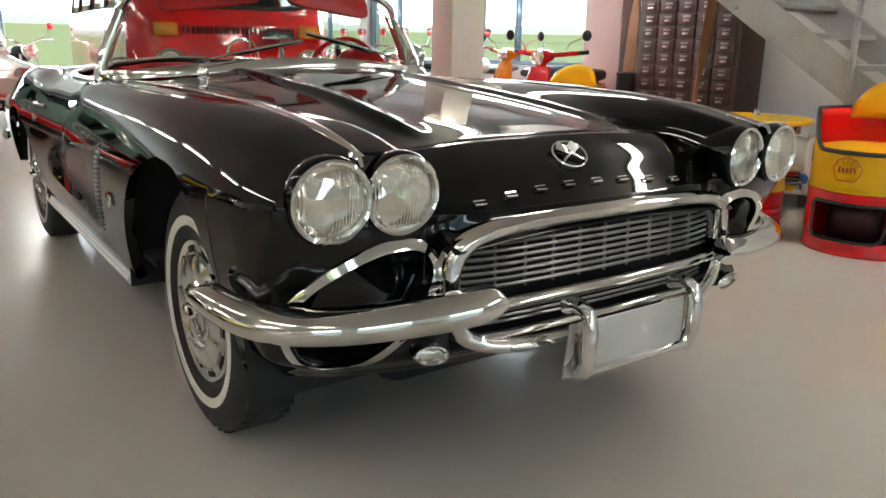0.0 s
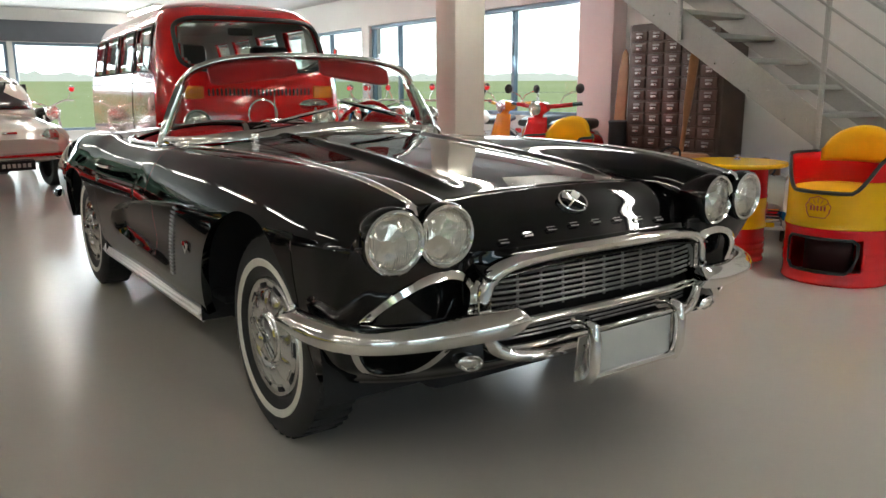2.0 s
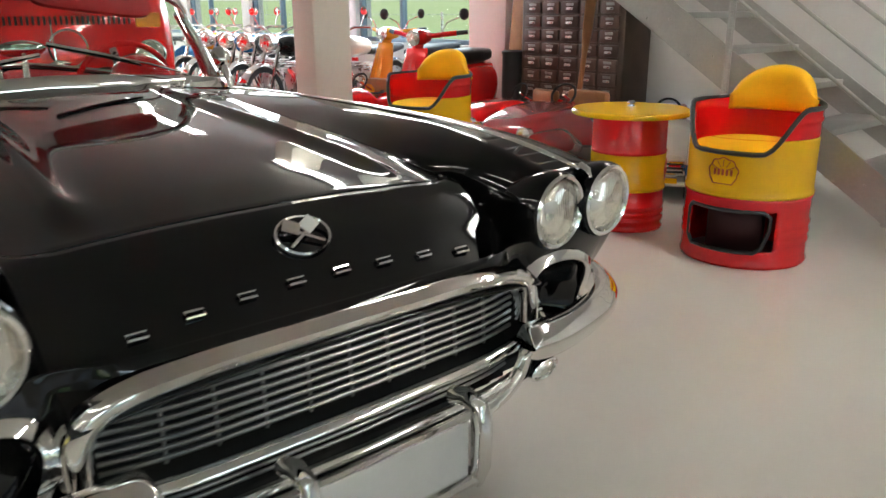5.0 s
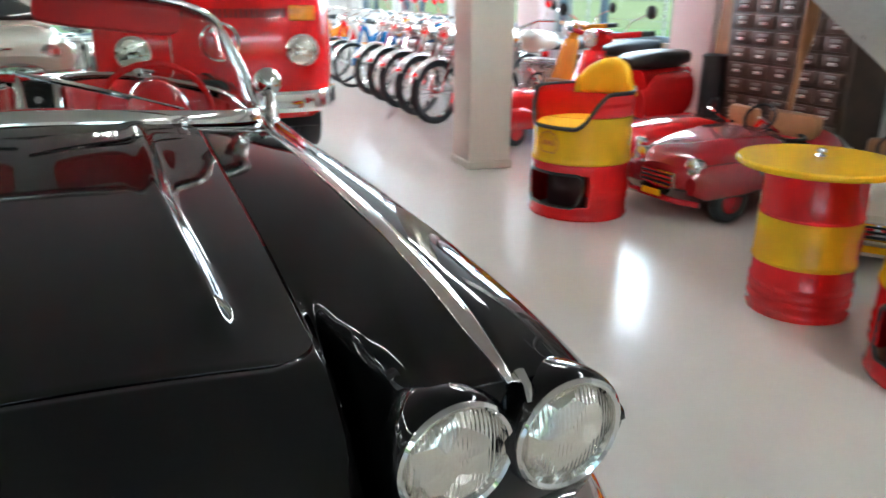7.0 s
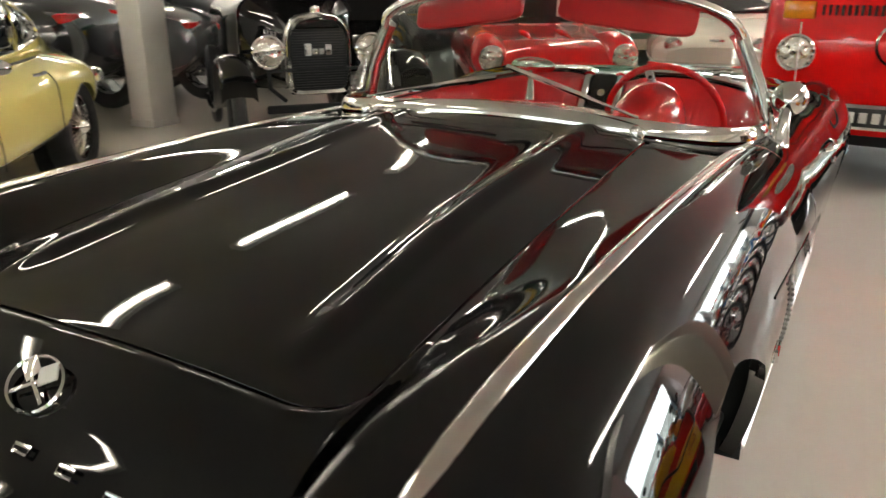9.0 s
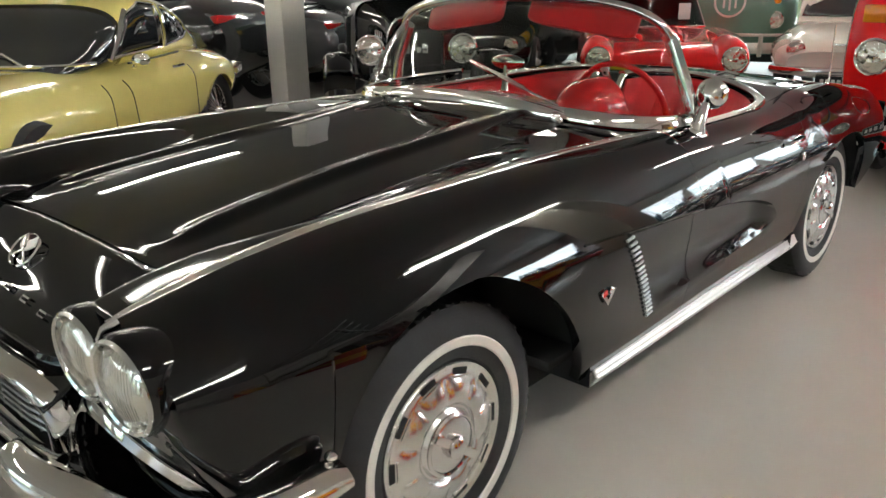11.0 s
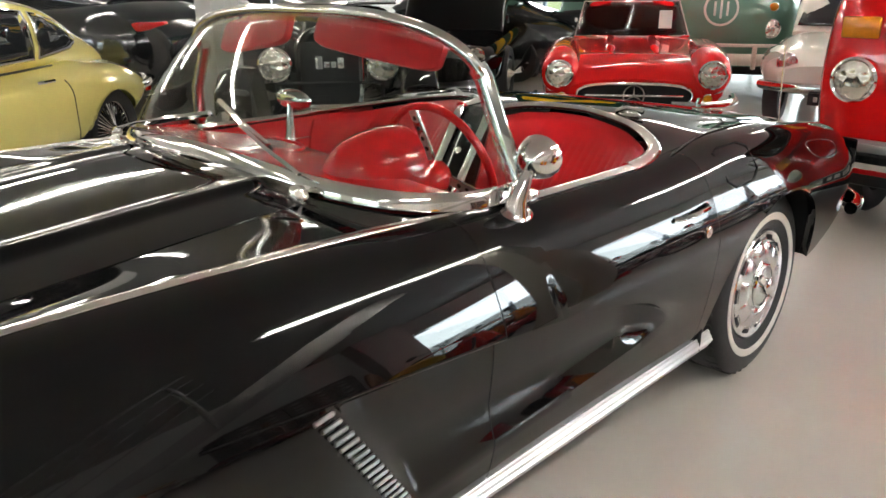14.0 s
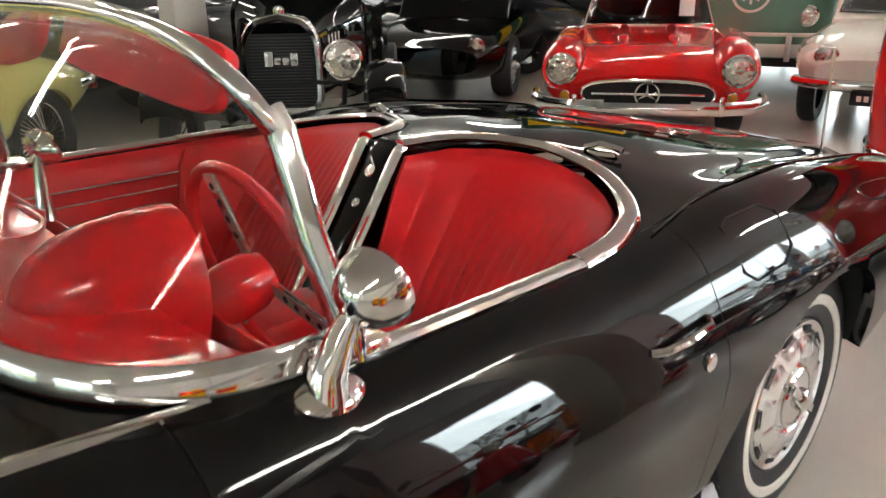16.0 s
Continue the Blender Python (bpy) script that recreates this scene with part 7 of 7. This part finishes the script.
# ---- scooters, motorcycles and bicycles ----
def scooter(at, turn, paint, seatmat, label):
    c = thing("scooter", label, "scooter", pose(*at, 0, 0, 0, turn), "scooters by the window")
    for y in (0.0, 1.20):
        simple_wheel(c, 0, y, 0.22, 0.10, 1)
    part("leg_shield", grid([[(0.21 * u * (1 - 0.45 * v), 0.12 + 0.14 * v - 0.05 * (1 - u * u), 0.30 + 0.56 * v) for u in seg(11, -1, 1)] for v in seg(8)]), paint, c, "painted leg shield", thick=0.025)
    part("front_fender", loft(fine([(-0.20, 0.05, 0.26, 0.34, 1), (0.0, 0.085, 0.28, 0.46, 1), (0.18, 0.07, 0.26, 0.42, 1)], 10), 18), paint, c, sharp=60)
    part("steering_column", tube([(0, 0.10, 0.42), (0, 0.30, 0.93)], 0.05, 12), paint, c)
    part("headset", loft(fine([(0.20, 0.05, 0.90, 0.98, 0.9), (0.27, 0.09, 0.88, 1.02, 0.85), (0.40, 0.07, 0.90, 1.01, 0.9)], 8), 20), paint, c, sharp=60)
    lamp(c, 0, 0.195, 0.945, 0.062, 0.05, 6)
    part("handlebar", tube([(-0.33, 0.40, 0.99), (-0.15, 0.32, 0.97), (0, 0.30, 0.96), (0.15, 0.32, 0.97), (0.33, 0.40, 0.99)], 0.022, 8), paint, c)
    for s in (1, -1):
        part("grip", tube([(s * 0.33, 0.40, 0.99), (s * 0.42, 0.44, 1.0)], 0.02, 8), PIPING, c)
        part("mirror_stalk", tube([(s * 0.20, 0.34, 0.98), (s * 0.27, 0.34, 1.08), (s * 0.40, 0.36, 1.13)], 0.006, 5), CHROME, c)
        part("mirror", lathe([(0, 0.015), (0.04, 0.01), (0.05, 0), (0, -0.004)], 18, Matrix.Translation((s * 0.43, 0.36, 1.15)) @ Matrix.Rotation(radians(90), 4, 'X')), PIPING, c)
        part("side_panel", loft(fine([(0.72, 0.05, 0.30, 0.52, 1, s * 0.13), (0.95, 0.11, 0.24, 0.66, 0.9, s * 0.15), (1.30, 0.10, 0.28, 0.66, 0.9, s * 0.14), (1.48, 0.04, 0.42, 0.60, 1, s * 0.10)], 14), 18), paint, c, sharp=60)
    part("floorboard", box((0.34, 0.5, 0.04), (0, 0.45, 0.28), 0.015), paint, c)
    part("seat", loft(fine([(0.62, 0.10, 0.70, 0.78, 0.7), (0.80, 0.14, 0.68, 0.82, 0.6), (1.15, 0.15, 0.68, 0.83, 0.6), (1.42, 0.11, 0.70, 0.82, 0.7)], 12), 22), seatmat, c, "black padded seat", sharp=60)
    part("tail", loft(fine([(0.75, 0.15, 0.40, 0.70, 0.7), (1.2, 0.15, 0.40, 0.70, 0.7), (1.52, 0.08, 0.48, 0.68, 0.8)], 8), 20), paint, c, sharp=60)
    part("tail_lamp", box((0.10, 0.04, 0.06), (0, 1.54, 0.60), 0.015), TAIL_RED, c)
    return c


scooter((3.52, 3.66), -74, RED_PAINT, BLACK_SEAT, "bright red step-through scooter with chrome headlamp")
scooter((4.10, 4.95), -84, ORANGE, BLACK_SEAT, "orange step-through scooter with black seat")


def motorcycle(at, turn, paint, label):
    c = thing("motorcycle", label, "motorcycle", pose(*at, 0, 0, 0, turn), "row of motorcycles")
    for y in (0.0, 1.35):
        simple_wheel(c, 0, y, 0.315, 0.075, 1, spokes=28, wall=0.80)
    part("fork", tube([(0.09, 0.0, 0.32), (0.09, 0.20, 0.82)], 0.02, 8), CHROME, c)
    part("fork", tube([(-0.09, 0.0, 0.32), (-0.09, 0.20, 0.82)], 0.02, 8), CHROME, c)
    part("front_fender", grid([[(0.06 * u, -0.345 * math.cos(a), 0.315 + 0.345 * math.sin(a) - 0.02 * u * u) for u in seg(5, -1, 1)] for a in seg(12, 0.5, 2.6)]), CHROME, c, thick=0.005)
    part("rear_fender", grid([[(0.07 * u, 1.35 + 0.35 * math.cos(a), 0.315 + 0.35 * math.sin(a) - 0.02 * u * u) for u in seg(5, -1, 1)] for a in seg(12, 0.1, 2.2)]), CHROME, c, thick=0.005)
    part("tank", loft(fine([(0.30, 0.05, 0.76, 0.88, 0.9), (0.45, 0.13, 0.70, 0.93, 0.85), (0.75, 0.11, 0.72, 0.90, 0.85), (0.85, 0.05, 0.76, 0.84, 0.9)], 12), 22), paint, c, "painted teardrop tank", sharp=60)
    part("seat", loft(fine([(0.80, 0.09, 0.72, 0.80, 0.7), (1.1, 0.13, 0.70, 0.82, 0.6), (1.45, 0.10, 0.74, 0.82, 0.7)], 10), 20), BLACK_SEAT, c, sharp=60)
    part("engine", box((0.26, 0.40, 0.34), (0, 0.68, 0.42), 0.05), SATIN, c, "finned alloy engine")
    for k in range(6):
        part("fin", box((0.30, 0.22, 0.012), (0, 0.62, 0.50 + 0.028 * k), 0.004), SATIN, c)
    part("exhaust", tube([(0.12, 0.55, 0.45), (0.15, 0.42, 0.30), (0.16, 0.7, 0.22), (0.17, 1.5, 0.26)], 0.032, 10), CHROME, c)
    part("handlebar", tube([(-0.38, 0.36, 1.02), (-0.22, 0.30, 1.02), (0, 0.24, 0.93), (0.22, 0.30, 1.02), (0.38, 0.36, 1.02)], 0.013, 8), CHROME, c)
    lamp(c, 0, 0.10, 0.86, 0.085, 0.10)
    for s in (1, -1):
        part("mirror", lathe([(0, 0.012), (0.04, 0.008), (0.045, 0), (0, -0.003)], 16, Matrix.Translation((s * 0.34, 0.30, 1.18)) @ Matrix.Rotation(radians(90), 4, 'X')), CHROME, c)
        part("mirror_stalk", tube([(s * 0.28, 0.32, 1.03), (s * 0.34, 0.31, 1.15)], 0.006, 5), CHROME, c)
    part("tail_lamp", box((0.09, 0.04, 0.07), (0, 1.70, 0.60), 0.015), TAIL_RED, c)
    return c


mcs = [(BLACK, "black classic motorcycle with chrome fenders"), (DARK_SILVER, "silver classic motorcycle with chrome fenders"), (BLUE, "blue classic motorcycle with chrome exhaust"), (DARKGREY, "charcoal classic motorcycle with chrome fenders"), (ORANGE, "orange classic motorcycle with black seat")]
for k, (pm, lab) in enumerate(mcs):
    motorcycle((3.30 + 0.03 * k, 5.75 + 0.56 * k), -70 + 3 * (k % 2), pm, lab)
motorcycle((0.16, 9.35), 10, BLACK, "black motorcycle between the bus and the cream car")
motorcycle((3.70, 5.20), -70, CREAM, "cream classic motorcycle behind the column")


def moped(at, turn, paint, label):
    c = thing("moped", label, "moped", pose(*at, 0, 0, 0, turn), "row of mopeds")
    for y in (0.0, 1.12):
        m = Matrix.Translation((0, y, 0.29)) @ Matrix.Rotation(radians(90), 4, 'Y')
        w = part("wheel", lathe([(0.255, -0.02), (0.285, -0.022), (0.295, 0.0), (0.285, 0.022), (0.255, 0.02)], 36, m), RUBBER, c)
        bm = bmesh.new()
        for k in range(24):
            a = 2 * math.pi * k / 24
            tube([m @ Vector((0, 0, 0.02 if k % 2 else -0.02)), m @ Vector((0.255 * math.cos(a), 0.255 * math.sin(a), 0))], 0.002, 3, bm=bm, caps=False)
        part("spokes", bm, CHROME, w)
        part("rim", lathe([(0.245, -0.016), (0.257, -0.018), (0.257, 0.018), (0.245, 0.016)], 36, m), CHROME, w)
    part("frame", tube([(0, 0.20, 0.80), (0, 0.30, 0.50), (0, 0.55, 0.36), (0, 0.80, 0.42), (0, 1.12, 0.29)], 0.035, 8), paint, c)
    part("fork", tube([(0, 0.0, 0.29), (0, 0.12, 0.66), (0, 0.20, 0.90)], 0.022, 8), paint, c)
    part("tank", loft(fine([(0.28, 0.03, 0.56, 0.66, 1), (0.45, 0.08, 0.54, 0.74, 0.9), (0.66, 0.05, 0.54, 0.68, 1)], 8), 16), paint, c, sharp=60)
    part("saddle", loft(fine([(0.66, 0.04, 0.76, 0.80, 0.8), (0.85, 0.11, 0.74, 0.82, 0.7), (0.95, 0.08, 0.76, 0.82, 0.8)], 6), 16), BLACK_SEAT, c, sharp=60)
    part("seat_post", tube([(0, 0.80, 0.45), (0, 0.85, 0.76)], 0.018, 6), CHROME, c)
    part("handlebar", tube([(-0.30, 0.40, 0.98), (-0.18, 0.26, 1.0), (0, 0.20, 0.92), (0.18, 0.26, 1.0), (0.30, 0.40, 0.98)], 0.012, 6), CHROME, c)
    part("engine", box((0.16, 0.22, 0.18), (0, 0.58, 0.30), 0.04), SATIN, c)
    for y in (0.0, 1.12):
        part("fender", grid([[(0.045 * u, y - 0.31 * math.cos(a), 0.29 + 0.31 * math.sin(a)) for u in seg(4, -1, 1)] for a in seg(10, 0.3, 2.6)]), paint if y else CHROME, c, thick=0.004)
    lamp(c, 0, 0.10, 0.86, 0.055, 0.06)
    return c


mps = [(BLUE, "blue vintage moped with chrome rims"), (CREAM, "cream vintage moped with chrome rims"), (RED_PAINT, "red vintage moped with chrome rims"), (ORANGE, "orange vintage moped with chrome rims"), (SATIN, "silver vintage moped with chrome rims"), (BLUE, "blue vintage moped with chrome rims"), (DARKGREY, "black vintage moped with chrome rims")]
for k, (pm, lab) in enumerate(mps):
    moped((3.40 + 0.05 * (k % 3), 8.85 + 0.62 * k), -80 + 4 * (k % 3), pm, lab)

# ---- stairs, cabinet, boards by the wall ----
stair = thing("staircase", "galvanised steel staircase with open treads and tube handrail", "staircase", kind="")
P0, P1 = Vector((0, -0.796, 0.0)), Vector((0, 3.334, 2.73))
for x in (3.27, 4.17):
    d = (P1 - P0)
    bm = bmesh.new()
    for hx in (0,):
        n = Vector((0, -d.z, d.y)).normalized() * 0.131
        q = [P0 - n, P1 - n, P1 + n, P0 + n]
        lo = [bm.verts.new((x - 0.006, p.y, max(0.0, p.z))) for p in q]
        hi = [bm.verts.new((x + 0.006, p.y, max(0.0, p.z))) for p in q]
        bm.faces.new(lo)
        bm.faces.new(hi[::-1])
        for i in range(4):
            bm.faces.new((lo[i], hi[i], hi[(i + 1) % 4], lo[(i + 1) % 4]))
    st = part("stringer", bm, GALV, stair, "flat galvanised stringer with bolts", smooth=False)
    for k in range(14):
        t = (0.162 + 0.193 * k) / 2.73
        p = P0.lerp(P1, t)
        for dy in (-0.075, 0.075):
            part("bolt", lathe([(0.014, -0.012), (0.016, -0.002), (0.009, 0.0), (0, 0.0)], 8, Matrix.Translation((x - 0.006, p.y + dy, p.z - 0.0)) @ Matrix.Rotation(radians(-90), 4, 'Y')), SATIN, st)
for k in range(14):
    t = (0.162 + 0.193 * k) / 2.73
    p = P0.lerp(P1, t)
    part("tread", box((0.885, 0.25, 0.035), (3.72, p.y, p.z + 0.02), 0.004), GALV, stair, "open galvanised grating tread")
d = (P1 - P0).normalized()
for hgt, r in ((1.0, 0.021), (0.80, 0.010), (0.60, 0.010), (0.40, 0.010)):
    part("handrail" if r > 0.02 else "rail", tube([(3.235, P0.y + 0.15, P0.z + 0.09 + hgt), (3.235, P1.y - 1.6, P1.z - 0.98 + hgt)], r, 8), GALV, stair)
for t in (0.02, 0.30, 0.58):
    p = P0.lerp(P1, t)
    part("baluster", tube([(3.245, p.y, p.z - 0.08), (3.245, p.y, p.z + 1.0)], 0.019, 8), GALV, stair)

cab = thing("drawer_cabinet", "tall dark wooden cabinet of many small drawers", "cabinet", pose(5.18, 3.00, 0) @ Matrix.Diagonal((1, 1.13, 1.05, 1)))
part("carcass", box((0.40, 1.08, 1.74), (0, 0, 0.87), 0.03), WOOD, cab, "dark wooden carcass")
dmesh = None
for i in range(5):
    for j in range(13):
        y, z = -0.40 + 0.20 * i, 0.20 + 0.118 * j
        if dmesh is None:
            drawer = part("drawer", box((0.02, 0.176, 0.098), (-0.206, 0, 0), 0.006), DRAWER, cab, "small dark drawer front")
            pull = part("pull", box((0.014, 0.06, 0.02), (-0.222, 0, -0.01), 0.005), SATIN, drawer)
            tagm = part("label_holder", box((0.008, 0.075, 0.022), (-0.218, 0, 0.024), 0.002), GRILLE, drawer)
            dmesh = (drawer.data, pull.data, tagm.data)
        else:
            drawer = new("drawer", dmesh[0])
            drawer.parent = cab
            for nm, me in (("pull", dmesh[1]), ("label_holder", dmesh[2])):
                o = new(nm, me)
                o.parent = drawer
        drawer.location = (0, y, z)

ski = thing("wooden_board", "tall varnished wooden board leaning on the wall", "board", pose(5.10, 3.86, 0, 0, 4, 0))
part("plank", slab([(-0.07, 0), (0.07, 0), (0.085, 0.7), (0.07, 1.35), (0.035, 1.55), (0, 1.60), (-0.035, 1.55), (-0.07, 1.35), (-0.085, 0.7)], 0, 0.022, Matrix.Rotation(radians(90), 4, 'Z') @ Matrix.Rotation(radians(90), 4, 'X'), bevel=0.005), WOOD_LIGHT, ski)
oar = thing("oar", "long wooden oar leaning beside the cabinet", "oar", pose(4.72, 2.70, 0, 3, 4, 0) @ Matrix.Scale(1.08, 4))
part("shaft", tube([(0, 0, 0), (0, 0, 0.75)], 0.022, 10), WOOD_LIGHT, oar)
part("blade", loft([(0, 0.022, -0.02, 0.02, 1), (0.2, 0.06, -0.012, 0.012, 1), (0.6, 0.07, -0.008, 0.008, 1), (0.7, 0.05, -0.008, 0.008, 1)], 14, caps=True), WOOD_LIGHT, oar).matrix_local = pose(0, 0, 0.72, 90, 0, 0)
bag = thing("golf_bag", "dark bag standing by the wall", "bag", pose(4.98, 3.72, 0))
part("bag_body", lathe([(0.0, 0), (0.10, 0), (0.105, 0.1), (0.10, 0.75), (0.11, 0.79), (0.09, 0.80), (0, 0.76)], 24), BLACK_SEAT, bag)

# ---- outside ----
fence = thing("fence", "wire fence posts in the meadow", "fence", kind="structure")
for k in range(9):
    part("post", tube([(9.5, -2 + 2.4 * k, -0.2), (9.5, -2 + 2.4 * k, 1.15)], 0.03, 6), SATIN, fence)
for z in (0.4, 0.75, 1.1):
    part("wire", tube([(9.5, -3, z), (9.5, 18, z)], 0.004, 4), SATIN, fence)


def bare_tree(x, y, h, seed):
    rnd = random.Random(seed)
    t = thing("tree", "bare winter tree in the meadow", "tree", pose(x, y, -0.2), "bare trees")
    part("trunk", tube([(0, 0, 0), (0.05, 0, h * 0.3), (0, 0.05, h * 0.6), (0.04, 0, h)], 0.12, 8, taper=lambda q: 1 - 0.85 * q), BARK, t)
    bm = bmesh.new()

    def limb(p, d, L, r, depth):
        q = p + d * L
        tube([p, p.lerp(q, 0.5) + Vector((rnd.uniform(-1, 1), rnd.uniform(-1, 1), 0.3)) * L * 0.06, q], r, 4, bm=bm, taper=lambda s: 1 - 0.5 * s, caps=False)
        if depth:
            for _ in range(4):
                limb(p.lerp(q, rnd.uniform(0.4, 1.0)), (d + Vector((rnd.uniform(-1, 1), rnd.uniform(-1, 1), rnd.uniform(-0.2, 0.9))) * 0.7).normalized(), L * 0.62, r * 0.55, depth - 1)
    for k in range(9):
        a = 2.4 * k
        limb(Vector((0, 0, h * (0.3 + 0.07 * k))), Vector((math.cos(a), math.sin(a), 0.9)).normalized(), h * 0.34, 0.05, 2)
    part("crown", bm, BARK, t)


bare_tree(34, 30, 6.5, 1)
bare_tree(30, 24, 5.5, 2)
bare_tree(38, 19, 6.0, 3)
rr = random.Random(5)


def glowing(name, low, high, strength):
    """Overexposed distance with daylight put in as emission: a plain glow with soft patches of colour."""
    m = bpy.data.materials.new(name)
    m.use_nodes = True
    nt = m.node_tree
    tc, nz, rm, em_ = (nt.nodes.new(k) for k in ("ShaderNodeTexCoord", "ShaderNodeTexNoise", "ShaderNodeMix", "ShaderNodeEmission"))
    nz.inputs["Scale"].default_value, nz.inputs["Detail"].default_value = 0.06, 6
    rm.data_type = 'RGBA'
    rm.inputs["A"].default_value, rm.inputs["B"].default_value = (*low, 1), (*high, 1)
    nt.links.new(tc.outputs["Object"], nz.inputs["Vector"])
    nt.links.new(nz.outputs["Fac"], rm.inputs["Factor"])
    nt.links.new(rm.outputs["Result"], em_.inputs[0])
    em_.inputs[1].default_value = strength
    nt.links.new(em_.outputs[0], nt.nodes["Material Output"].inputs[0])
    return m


# the slope emits its own brightness in place of sunlight on grass
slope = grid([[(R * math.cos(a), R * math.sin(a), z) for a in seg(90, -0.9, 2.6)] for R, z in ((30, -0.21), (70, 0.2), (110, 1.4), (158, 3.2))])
tagged(part("backdrop", slope, glowing("far_meadow_glow", (0.52, 0.64, 0.32), (0.68, 0.77, 0.48), 0.62)), "pale green distant meadow, daylight put in as glow", "meadow", kind="structure")
sky_sheet = grid([[(260 * math.cos(a), 260 * math.sin(a), z) for a in seg(72, -1.1, 2.8)] for z in (-2, 30, 70, 110)])
tagged(part("backdrop", sky_sheet, glowing("overcast_sky", (0.86, 0.93, 1.0), (0.94, 0.98, 1.0), 2.6)), "bright white overcast sky", "sky", kind="structure")
# haze and daylight are painted into the hedge as a pale emission
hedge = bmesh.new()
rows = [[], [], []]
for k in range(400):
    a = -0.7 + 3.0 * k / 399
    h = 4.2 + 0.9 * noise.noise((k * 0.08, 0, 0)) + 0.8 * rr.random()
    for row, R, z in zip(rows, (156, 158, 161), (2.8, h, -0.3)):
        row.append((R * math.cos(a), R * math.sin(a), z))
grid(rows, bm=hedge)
tagged(part("far_hedge", hedge, glowing("far_woods_haze_glow", (0.62, 0.66, 0.60), (0.78, 0.80, 0.76), 0.95)), "distant grey-green hedge line, haze put into its glowing colour", "hedge", kind="stuff")
